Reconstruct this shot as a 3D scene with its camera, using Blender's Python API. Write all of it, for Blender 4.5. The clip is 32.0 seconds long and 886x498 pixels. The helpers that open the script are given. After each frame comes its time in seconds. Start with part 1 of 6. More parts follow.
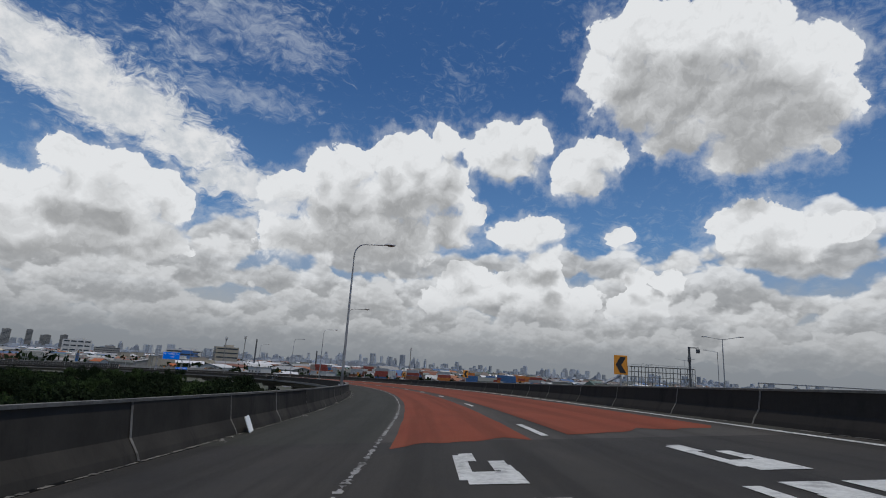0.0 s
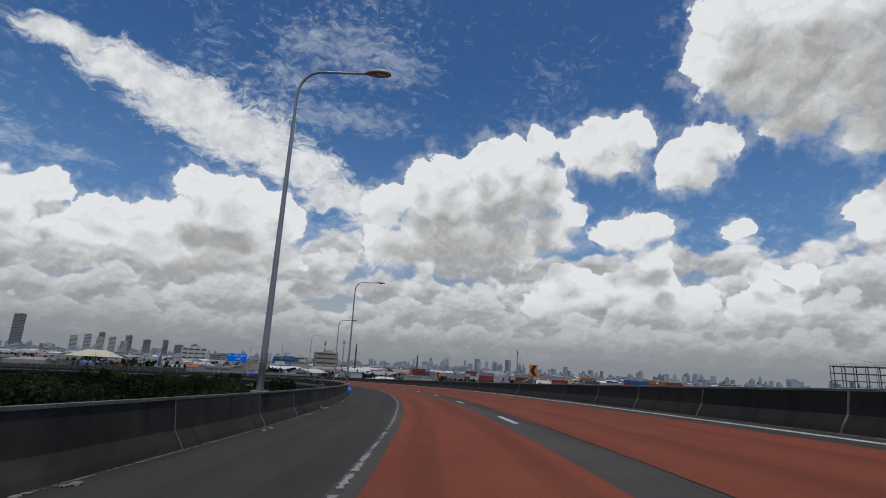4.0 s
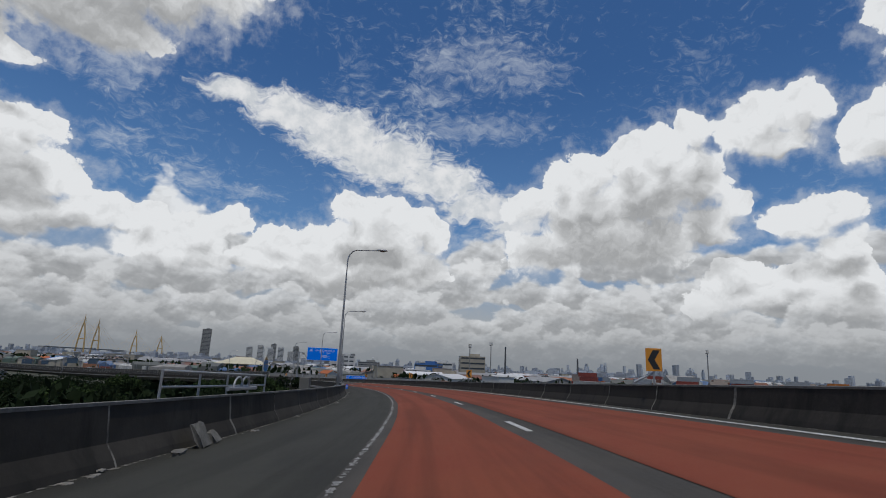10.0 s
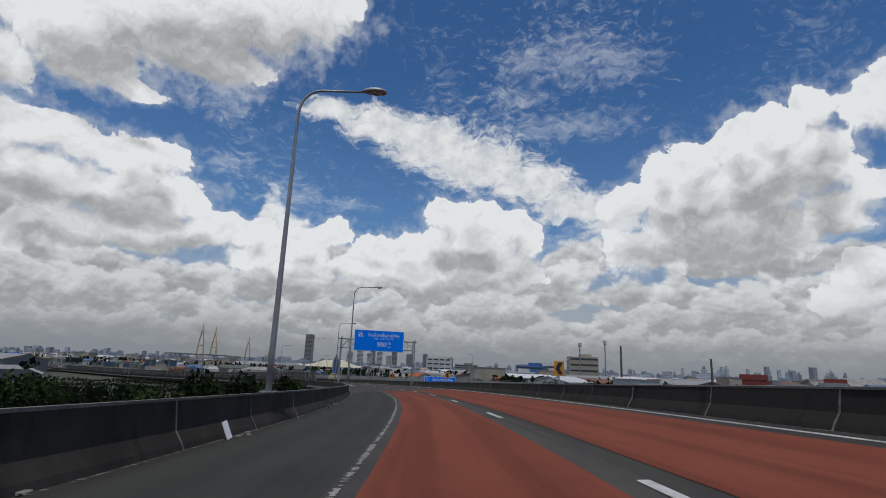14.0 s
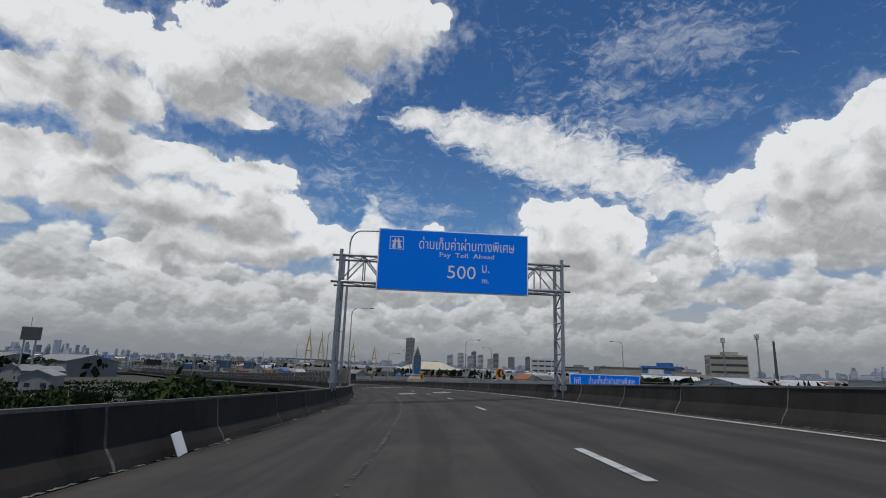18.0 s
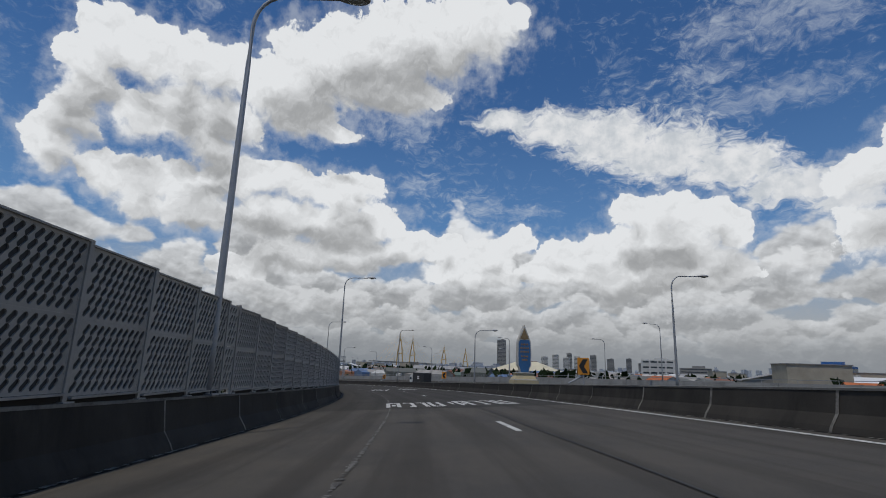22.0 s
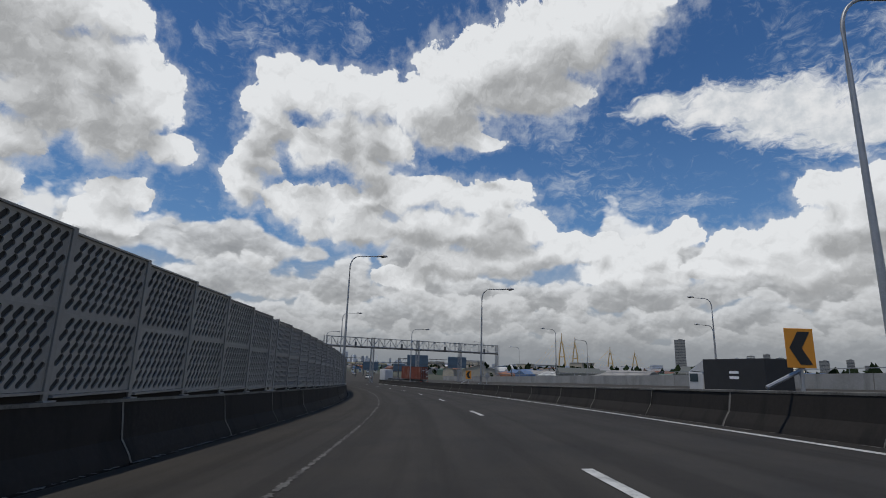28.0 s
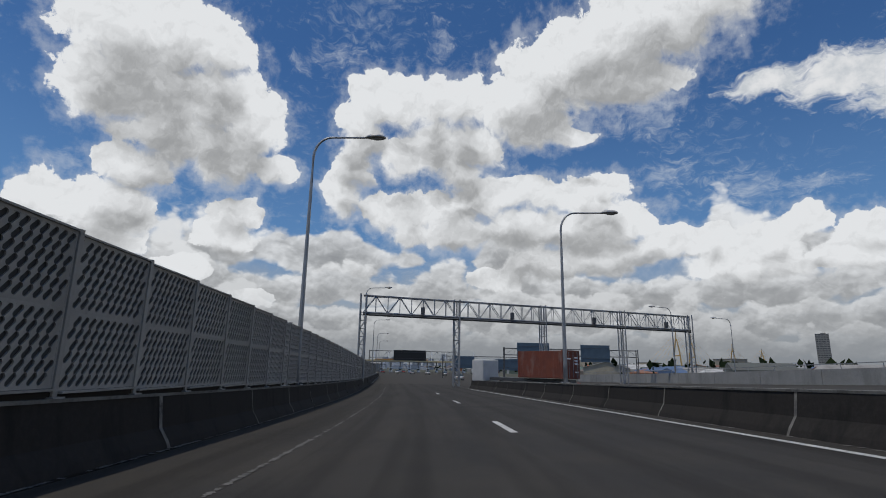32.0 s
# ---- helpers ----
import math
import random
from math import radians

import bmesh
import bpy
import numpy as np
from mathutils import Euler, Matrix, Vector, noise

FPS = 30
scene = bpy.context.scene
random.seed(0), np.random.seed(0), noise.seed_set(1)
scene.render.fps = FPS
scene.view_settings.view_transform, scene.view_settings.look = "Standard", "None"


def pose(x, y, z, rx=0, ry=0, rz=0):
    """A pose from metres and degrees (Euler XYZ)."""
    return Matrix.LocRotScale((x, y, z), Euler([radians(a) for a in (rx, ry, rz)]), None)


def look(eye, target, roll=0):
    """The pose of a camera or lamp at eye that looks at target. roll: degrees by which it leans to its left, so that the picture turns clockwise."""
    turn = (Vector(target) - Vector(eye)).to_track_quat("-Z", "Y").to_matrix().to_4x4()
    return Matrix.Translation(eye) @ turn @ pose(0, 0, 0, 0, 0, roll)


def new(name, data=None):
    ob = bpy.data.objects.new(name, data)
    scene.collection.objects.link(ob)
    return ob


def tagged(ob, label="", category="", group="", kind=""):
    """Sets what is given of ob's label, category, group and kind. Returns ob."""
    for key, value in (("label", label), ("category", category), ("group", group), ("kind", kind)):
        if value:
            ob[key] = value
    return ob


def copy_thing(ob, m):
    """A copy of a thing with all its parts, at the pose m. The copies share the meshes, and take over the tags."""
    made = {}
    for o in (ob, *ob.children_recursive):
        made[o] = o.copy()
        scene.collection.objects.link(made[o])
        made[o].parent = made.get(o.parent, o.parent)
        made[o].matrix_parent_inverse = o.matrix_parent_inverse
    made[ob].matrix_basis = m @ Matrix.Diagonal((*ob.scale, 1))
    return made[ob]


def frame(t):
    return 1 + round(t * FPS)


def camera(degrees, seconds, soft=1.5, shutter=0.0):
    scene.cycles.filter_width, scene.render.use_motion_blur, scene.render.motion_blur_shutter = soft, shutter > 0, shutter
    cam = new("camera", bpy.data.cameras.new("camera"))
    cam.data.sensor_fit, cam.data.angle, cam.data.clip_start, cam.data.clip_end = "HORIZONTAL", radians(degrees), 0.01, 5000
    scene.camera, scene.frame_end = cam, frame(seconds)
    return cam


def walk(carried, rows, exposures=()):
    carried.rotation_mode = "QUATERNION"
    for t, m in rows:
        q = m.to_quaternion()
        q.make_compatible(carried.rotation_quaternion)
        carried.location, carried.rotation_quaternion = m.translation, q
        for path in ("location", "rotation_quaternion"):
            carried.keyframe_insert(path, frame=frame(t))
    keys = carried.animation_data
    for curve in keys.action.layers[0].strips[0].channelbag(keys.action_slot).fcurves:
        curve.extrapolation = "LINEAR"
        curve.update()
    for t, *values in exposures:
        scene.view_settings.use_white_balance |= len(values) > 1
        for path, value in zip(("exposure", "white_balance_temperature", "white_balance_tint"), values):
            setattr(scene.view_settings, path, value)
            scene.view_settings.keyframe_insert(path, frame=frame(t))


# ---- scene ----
# The drive: one lens, a left-hand curve on a raised ramp, taken at a steady 60 km/h.
SPEED, EYE = 16.7, 1.15
cam = camera(80.4, 32.0, soft=1.0)

# Heading of the ramp in degrees to the left of north, by metres from the start.
HEADINGS = ((-120, -22.1), (0, -1.1), (58, 8.9), (117, 18.8), (184, 29.9), (250, 39.7), (317, 50.0), (376, 59.8), (434, 69.6), (484, 77.1), (534, 86.1), (570, 90.0), (600, 91.0), (1200, 91.0))
# Slope of the ramp in degrees: it comes down towards the toll plaza.
SLOPES = ((-120, -1.6), (500, -1.6), (580, -0.9), (640, -0.2), (700, 0.0), (1200, 0.0))
BANKS = ((-120, 4.3), (0, 4.3), (184, 3.8), (300, 3.4), (440, 2.7), (534, 2.0), (640, 0.0), (1200, 0.0))


def smooth_table(table, s):
    """Value of a table at s, averaged over thirty metres so that the bend has no kinks."""
    a = np.array(table)
    return float(np.mean(np.interp(np.linspace(s - 22, s + 22, 23), a[:, 0], a[:, 1])))


STEP, FIRST, LAST = 1.0, -110, 1150
STATIONS = []


def lay_out():
    n = int((LAST - FIRST) / STEP) + 1
    psi = [radians(smooth_table(HEADINGS, FIRST + i * STEP)) for i in range(n)]
    x = y = z = 0.0
    pts = []
    for i in range(n):
        pts.append((x, y, z))
        m = psi[i] if i == n - 1 else 0.5 * (psi[i] + psi[i + 1])
        x, y = x - math.sin(m) * STEP, y + math.cos(m) * STEP
        z += math.tan(radians(smooth_table(SLOPES, FIRST + (i + 0.5) * STEP))) * STEP
    ox, oy, oz = pts[int(-FIRST / STEP)]
    for i in range(n):
        STATIONS.append((pts[i][0] - ox, pts[i][1] - oy, psi[i], radians(smooth_table(BANKS, FIRST + i * STEP)), pts[i][2] - oz))


lay_out()


def station(s):
    f = min(max((s - FIRST) / STEP, 0), len(STATIONS) - 1.001)
    i = int(f)
    a, b, u = STATIONS[i], STATIONS[i + 1], f - int(f)
    return tuple(a[k] + (b[k] - a[k]) * u for k in range(5))


def on_road(s, side=0.0, up=0.0, banked=True):
    """A place s metres along the ramp, side metres to the right of the driver, up metres over the asphalt."""
    x, y, psi, bank, z = station(s)
    tilt = side * math.tan(bank) if banked else 0.0
    return Vector((x + math.cos(psi) * side, y + math.sin(psi) * side, z + tilt + up))


def lane_shift(s):
    """The lanes and the outer barrier ease to the left towards the plaza."""
    u = min(max((s - 400) / 140, 0), 1)
    return -1.3 * u * u * (3 - 2 * u)


def road_turn(s):
    return math.degrees(station(s)[2])


# seconds, yaw, pitch, roll of the camera on the dashboard
TURNS = (
    (0.0, -0.9, -2.8), (1.0, 2.1, -2.4), (2.0, 5.0, -2.4), (3.0, 7.9, -2.5), (4.25, 10.9, -2.4), (5.5, 13.7, -2.4), (6.5, 16.4, -2.3),
    (7.5, 19.3, -2.1), (8.5, 22.1, -2.1), (9.5, 24.9, -1.9), (10.5, 27.8, -1.9), (11.5, 30.5, -1.8), (12.5, 32.95, -1.7),
    (13.5, 35.5, -1.7), (14.5, 38.2, -1.6), (15.5, 40.95, -1.55), (16.5, 43.7, -1.5), (17.5, 46.4, -1.4), (18.5, 48.8, -1.3),
    (19.5, 50.9, -1.35), (20.5, 53.05, -1.55), (21.5, 55.8, -1.4), (22.5, 59.1, -1.1), (23.5, 62.5, -0.9), (24.5, 65.55, -0.8),
    (25.5, 68.3, -0.75), (26.5, 70.7, -0.9), (27.5, 73.15, -1.05), (28.5, 75.55, -1.0), (29.5, 77.85, -0.9), (30.5, 80.35, -0.7),
    (31.25, 82.6, -0.55), (32.0, 85.0, -0.4))


rows = []
for t, yaw, roll in TURNS:
    eye = on_road(SPEED * t, 0, EYE)
    rows.append((t, pose(*eye, 90 + 12.8, roll - 0.6, yaw)))
walk(cam, rows)


# ---- sky, sun and clouds ----
SUN_UP, SUN_LEFT = 72.0, -153.0


def math_node(nt, op, a, b=None, c=None, clamp=False):
    n = nt.nodes.new("ShaderNodeMath")
    n.operation, n.use_clamp = op, clamp
    for i, v in enumerate((a, b, c)):
        if v is None:
            continue
        if isinstance(v, (int, float)):
            n.inputs[i].default_value = v
        else:
            nt.links.new(v, n.inputs[i])
    return n.outputs[0]


def vec_node(nt, op, a, b=None, c=None, out="Vector"):
    n = nt.nodes.new("ShaderNodeVectorMath")
    n.operation = op
    for i, v in enumerate((a, b, c)):
        if v is None:
            continue
        if isinstance(v, (tuple, list)):
            n.inputs[i].default_value = v
        else:
            nt.links.new(v, n.inputs[i])
    return n.outputs[out]


def smooth_step(nt, v, lo, hi, to_lo=0.0, to_hi=1.0):
    n = nt.nodes.new("ShaderNodeMapRange")
    n.interpolation_type = "SMOOTHSTEP"
    nt.links.new(v, n.inputs["Value"])
    for key, value in zip(("From Min", "From Max", "To Min", "To Max"), (lo, hi, to_lo, to_hi)):
        n.inputs[key].default_value = value
    return n.outputs[0]


def mix_colours(nt, factor, a, b, blend="MIX"):
    n = nt.nodes.new("ShaderNodeMix")
    n.data_type, n.blend_type = "RGBA", blend
    for socket, v in ((n.inputs[0], factor), (n.inputs[6], a), (n.inputs[7], b)):
        if isinstance(v, (int, float)):
            socket.default_value = v
        elif isinstance(v, (tuple, list)):
            socket.default_value = (*v[:3], 1)
        else:
            nt.links.new(v, socket)
    return n.outputs[2]


def noise_node(nt, vector, scale, detail=4.0, rough=0.55, out="Fac", lacunarity=2.0, distort=0.0):
    n = nt.nodes.new("ShaderNodeTexNoise")
    if vector is not None:
        nt.links.new(vector, n.inputs["Vector"])
    n.inputs["Scale"].default_value, n.inputs["Detail"].default_value = scale, detail
    n.inputs["Roughness"].default_value, n.inputs["Lacunarity"].default_value = rough, lacunarity
    n.inputs["Distortion"].default_value = distort
    return n.outputs[out]


# Cumulus heaps: bearing to the left of north, height over the horizon, half width and half height, in degrees.
HEAPS = []


def cloud(*heaps):
    HEAPS.extend(heaps)


# tall cumulus
cloud((-21.5, 34.0, 4.8, 2.9), (-27.2, 32.5, 6.3, 3.4), (-31.9, 32.0, 4.7, 3.0), (-35.5, 28.7, 4.8, 3.0), (-38.2, 25.4, 3.1, 2.2), (-19.6, 30.1, 3.8, 3.1), (-24.1, 27.9, 5.9, 3.3), (-31.0, 26.7, 6.3, 3.7), (-34.1, 23.6, 4.3, 2.9), (-31.1, 21.8, 3.6, 2.2), (-26.1, 24.1, 3.9, 2.1))
# scraps beside it
cloud((-32.4, 14.6, 4.0, 2.6), (-35.0, 13.8, 3.3, 2.2), (-38.2, 14.0, 2.6, 1.1), (-30.0, 13.8, 1.8, 1.5), (-37.8, 21.6, 0.8, 0.7))
# central cumulus
cloud((-0.2, 24.1, 2.0, 1.8), (3.2, 22.5, 2.6, 2.3), (6.7, 21.6, 2.9, 2.4), (10.6, 21.0, 2.7, 2.1), (13.8, 20.2, 2.3, 1.9), (16.9, 17.4, 3.2, 1.8), (4.8, 18.6, 5.6, 3.6), (11.1, 16.7, 5.7, 3.4), (0.4, 19.1, 3.0, 3.5), (-3.2, 16.9, 1.4, 1.2), (6.6, 13.8, 6.8, 2.7), (14.7, 12.9, 5.0, 2.5), (-0.7, 15.0, 2.9, 1.8), (-6.8, 24.4, 3.4, 1.9), (-9.6, 24.3, 2.2, 2.1), (-5.0, 23.1, 2.9, 1.7), (-7.8, 22.0, 2.8, 1.4))
# small cumulus
cloud((-14.7, 21.0, 2.5, 2.1), (-17.1, 22.9, 2.7, 2.0), (-16.1, 20.0, 2.2, 1.2), (-9.2, 14.9, 3.9, 1.5), (-7.3, 14.7, 1.7, 1.3), (-11.5, 15.5, 1.6, 0.9), (-19.1, 14.9, 1.2, 1.0))
# towers low over the horizon
cloud((-11.3, 12.0, 1.6, 1.5), (-11.5, 9.5, 2.0, 2.2), (-9.6, 7.9, 3.1, 1.7), (-7.3, 9.6, 2.1, 1.1), (-2.9, 10.2, 2.3, 1.3), (-4.6, 8.5, 3.8, 2.0), (-1.2, 7.3, 2.8, 1.8), (-15.2, 7.8, 2.3, 1.6), (-13.7, 7.0, 2.8, 1.6), (-20.6, 9.7, 1.4, 1.1), (-22.3, 10.8, 1.0, 0.7), (-21.2, 7.6, 2.8, 2.0), (-24.2, 9.9, 1.5, 1.4))
# round cumulus
cloud((37.5, 16.1, 2.5, 1.8), (33.7, 16.0, 3.2, 2.1), (29.5, 14.9, 2.9, 1.8), (27.9, 13.7, 1.9, 1.5), (34.8, 13.0, 5.6, 2.7), (44.4, 12.4, 2.9, 1.5), (40.8, 11.9, 3.6, 2.1), (38.2, 9.7, 6.0, 2.4), (30.8, 10.5, 3.7, 2.1), (45.9, 10.2, 2.8, 1.7))
# slanting bank
cloud((77.0, 27.7, 4.2, 3.0), (72.9, 30.1, 5.8, 3.6), (67.7, 31.8, 7.6, 4.2), (61.7, 33.9, 7.9, 4.0), (56.2, 35.4, 7.2, 3.0), (52.6, 35.9, 3.4, 2.3), (74.3, 25.4, 4.2, 1.9), (70.4, 24.3, 2.5, 0.9), (64.1, 28.8, 5.4, 2.3), (49.7, 36.6, 1.6, 1.5))
# broken billows
cloud((95.6, 26.1, 2.6, 2.0), (93.2, 28.4, 3.1, 2.5), (90.2, 28.4, 3.0, 2.3), (86.4, 28.4, 3.2, 2.4), (83.0, 28.2, 2.7, 2.5), (94.3, 24.1, 2.7, 2.3), (96.8, 18.3, 1.9, 2.3), (95.5, 20.9, 2.0, 2.0), (86.2, 23.7, 3.8, 2.9), (82.4, 23.9, 4.0, 2.3), (83.2, 21.3, 2.6, 1.7), (90.2, 22.4, 3.2, 2.0))
# rolling bank
cloud((92.1, 16.9, 2.7, 1.8), (88.8, 16.6, 3.3, 2.1), (84.7, 16.8, 3.6, 2.2), (80.6, 18.6, 3.9, 2.0), (76.6, 18.7, 3.5, 1.7), (73.5, 17.9, 2.4, 1.5), (69.2, 17.7, 3.7, 2.4), (67.4, 19.4, 1.9, 1.2), (77.3, 15.0, 5.7, 2.3), (83.8, 14.2, 4.1, 1.7), (71.4, 14.5, 4.8, 2.1), (65.8, 14.9, 3.8, 1.8), (88.9, 14.4, 2.3, 1.3))
# low billows
cloud((61.9, 12.4, 3.8, 1.8), (57.5, 12.9, 2.2, 1.2), (51.8, 12.7, 3.1, 1.8), (49.2, 13.9, 1.5, 1.2), (54.3, 10.4, 5.6, 1.8), (68.1, 11.7, 4.3, 1.8), (74.0, 11.2, 4.6, 1.7), (79.0, 9.6, 3.3, 1.4), (43.3, 10.5, 3.5, 1.2))
# western mass
cloud((119.0, 29.8, 6.1, 3.8), (114.5, 31.1, 4.9, 3.3), (110.4, 30.6, 2.9, 2.3), (120.2, 25.0, 4.2, 3.3), (115.2, 25.3, 5.2, 3.5), (110.4, 25.8, 3.8, 3.6), (106.7, 24.3, 3.0, 3.2), (109.2, 21.0, 3.8, 3.2), (114.7, 21.6, 4.6, 2.7), (117.2, 17.9, 3.2, 2.1), (119.0, 13.9, 3.6, 2.9), (118.1, 10.8, 2.6, 1.5), (124.5, 13.8, 2.0, 2.7), (104.5, 20.0, 2.7, 1.3))
# scraps under it
cloud((107.5, 15.0, 2.5, 1.7), (108.3, 12.6, 2.7, 1.9), (111.6, 9.4, 2.5, 1.0), (105.5, 6.5, 2.7, 1.1))
# pale streak, and thin wisps
STREAK = ((50.8, 26.3, 3.9, 1.3), (44.7, 25.5, 5.7, 2.3), (39.5, 24.0, 6.3, 3.0), (33.5, 22.2, 6.5, 3.1), (27.5, 19.9, 5.5, 2.5), (22.9, 17.3, 4.5, 2.0), (19.0, 15.5, 3.1, 1.1))
WISPS = ((22.7, 32.5, 5.1, 2.7), (17.9, 31.3, 4.0, 2.2), (29.4, 29.0, 4.0, 1.1), (24.5, 25.7, 7.9, 1.3), (22.7, 13.0, 3.5, 2.1), (61.9, 25.4, 2.8, 2.3), (61.0, 19.8, 2.3, 1.3), (53.8, 17.3, 2.6, 1.5), (48.7, 16.9, 2.8, 0.8), (28.3, 32.2, 3.2, 1.9), (98.1, 32.4, 2.3, 1.2), (102.2, 30.8, 1.3, 0.7), (123.1, 17.6, 1.0, 0.7), (86.0, 34.3, 1.5, 1.3))


def heap_group(name, heaps):
    """How deep a direction (bearing, height) lies inside the heaps: 1 at a heart, 0 at a rim."""
    g = bpy.data.node_groups.new(name, "ShaderNodeTree")
    g.interface.new_socket("Place", in_out="INPUT", socket_type="NodeSocketVector")
    g.interface.new_socket("Depth", in_out="OUTPUT", socket_type="NodeSocketFloat")
    a, b = g.nodes.new("NodeGroupInput"), g.nodes.new("NodeGroupOutput")
    best = None
    for az, el, ra, re in heaps:
        rel = vec_node(g, "MULTIPLY_ADD", a.outputs[0], (1 / ra, 1 / re, 0), (-az / ra, -el / re, 0))
        length = vec_node(g, "LENGTH", rel, out="Value")
        best = length if best is None else math_node(g, "SMOOTH_MIN", best, length, 0.3)
    g.links.new(math_node(g, "SUBTRACT", 1.0, best), b.inputs[0])
    return g


def use_group(nt, g, vector):
    n = nt.nodes.new("ShaderNodeGroup")
    n.node_tree = g
    nt.links.new(vector, n.inputs[0])
    return n.outputs[0]


def make_world():
    world = bpy.data.worlds.new("daylight")
    scene.world = world
    world.use_nodes = True
    nt = world.node_tree
    nt.nodes.clear()
    out, back = nt.nodes.new("ShaderNodeOutputWorld"), nt.nodes.new("ShaderNodeBackground")
    nt.links.new(back.outputs[0], out.inputs[0])
    sky = nt.nodes.new("ShaderNodeTexSky")
    sky.sky_type, sky.sun_disc = "NISHITA", False
    sky.sun_elevation, sky.sun_rotation = radians(SUN_UP), radians(-SUN_LEFT)
    sky.air_density, sky.dust_density, sky.ozone_density = 1.0, 0.6, 2.0
    blue = mix_colours(nt, 1.0, sky.outputs[0], SKY_GAIN, "MULTIPLY")

    way = nt.nodes.new("ShaderNodeTexCoord").outputs["Generated"]
    part = nt.nodes.new("ShaderNodeSeparateXYZ")
    nt.links.new(way, part.inputs[0])
    west = math_node(nt, "MULTIPLY", part.outputs[0], -1.0)
    az = math_node(nt, "MULTIPLY", math_node(nt, "ARCTAN2", west, part.outputs[1]), 180 / math.pi)
    el = math_node(nt, "MULTIPLY", math_node(nt, "ARCSINE", part.outputs[2]), 180 / math.pi)
    join = nt.nodes.new("ShaderNodeCombineXYZ")
    nt.links.new(az, join.inputs[0])
    nt.links.new(el, join.inputs[1])
    place = join.outputs[0]

    def puffs(vector, scale, detail, rough=0.62):
        """Rounded knobs, 1 at a knob's heart."""
        n = nt.nodes.new("ShaderNodeTexVoronoi")
        n.voronoi_dimensions, n.feature, n.normalize = "2D", "SMOOTH_F1", True
        nt.links.new(vector, n.inputs["Vector"])
        n.inputs["Scale"].default_value, n.inputs["Detail"].default_value = scale, detail
        n.inputs["Roughness"].default_value, n.inputs["Smoothness"].default_value = rough, 0.25
        return math_node(nt, "SUBTRACT", 1.0, n.outputs["Distance"])

    fine = noise_node(nt, place, 0.5, 7.0, 0.6)
    grain = math_node(nt, "MULTIPLY_ADD", fine, 1.0, -0.5)
    sway = noise_node(nt, place, 0.22, 3.0, 0.55, "Color")
    bent = vec_node(nt, "ADD", place, vec_node(nt, "MULTIPLY_ADD", sway, (4.0, 3.2, 0), (-2.0, -1.6, 0)))
    ruffle = vec_node(nt, "ADD", bent, vec_node(nt, "MULTIPLY_ADD", noise_node(nt, place, 1.1, 4.0, 0.62, "Color"), (1.5, 1.3, 0), (-0.75, -0.65, 0)))

    # heaps: cauliflower outlines, light from above that dies away into the bellies
    g = heap_group("heaps", HEAPS)
    knob, knob_up = puffs(ruffle, 0.36, 3.4, 0.56), puffs(vec_node(nt, "ADD", ruffle, (0.2, 0.75, 0)), 0.36, 2.4, 0.5)
    depth = use_group(nt, g, bent)
    over = use_group(nt, g, vec_node(nt, "ADD", bent, (0.2, 1.8, 0)))
    top = use_group(nt, g, vec_node(nt, "ADD", bent, (0.5, 4.6, 0)))
    bulk = math_node(nt, "ADD", math_node(nt, "MULTIPLY_ADD", knob, 1.0, -0.58), math_node(nt, "MULTIPLY_ADD", grain, 0.6, depth))
    under = math_node(nt, "ADD", math_node(nt, "MAXIMUM", over, 0.0), math_node(nt, "MAXIMUM", math_node(nt, "ADD", top, 0.15), 0.0))
    soft = smooth_step(nt, over, -0.1, 0.5, 0.08, 0.45)
    cover = math_node(nt, "DIVIDE", math_node(nt, "ADD", bulk, 0.04), soft, clamp=True)
    cover = smooth_step(nt, cover, 0.0, 1.0)
    relief = math_node(nt, "SUBTRACT", knob, knob_up)
    shade = math_node(nt, "MULTIPLY_ADD", grain, 0.25, under)
    heap_light = math_node(nt, "MULTIPLY_ADD", relief, 0.52, smooth_step(nt, shade, 0.0, 1.7, 1.03, 0.46))
    small, small_up = puffs(ruffle, 1.1, 2.4, 0.6), puffs(vec_node(nt, "ADD", ruffle, (0.08, 0.3, 0)), 1.1, 2.4, 0.6)
    heap_light = math_node(nt, "MULTIPLY_ADD", math_node(nt, "SUBTRACT", small, small_up), 0.17, heap_light)
    heap_light = math_node(nt, "MULTIPLY_ADD", grain, 0.14, heap_light)

    mist = smooth_step(nt, math_node(nt, "MULTIPLY_ADD", grain, 1.6, bulk), -0.6, 0.25, 0.0, 0.42)

    # rows of cumulus that crowd towards the horizon: flat grey bases, bright knobbly crowns
    rows_of = []
    for k, (base, size) in enumerate(((2.4, 1.5), (4.6, 2.1), (7.6, 2.8), (11.4, 3.4))):
        at = vec_node(nt, "MULTIPLY_ADD", place, (0.72 / size, 1.0 / size, 0), (17.3 * k, -base / size, 0))
        curl = vec_node(nt, "MULTIPLY_ADD", noise_node(nt, at, 1.6, 3.0, 0.6, "Color"), (0.55, 0.45, 0), at)
        lump = noise_node(nt, vec_node(nt, "MULTIPLY", at, (1, 0.55, 1)), 0.42, 2.0, 0.5)
        heap, heap_up = puffs(curl, 0.8, 3.0, 0.55), puffs(vec_node(nt, "ADD", curl, (0.1, 0.26, 0)), 0.8, 2.2, 0.5)
        rise = math_node(nt, "MULTIPLY_ADD", el, 1.0 / size, -base / size)
        fall = math_node(nt, "MAXIMUM", math_node(nt, "MULTIPLY", rise, 0.42), math_node(nt, "MULTIPLY", rise, -0.8))
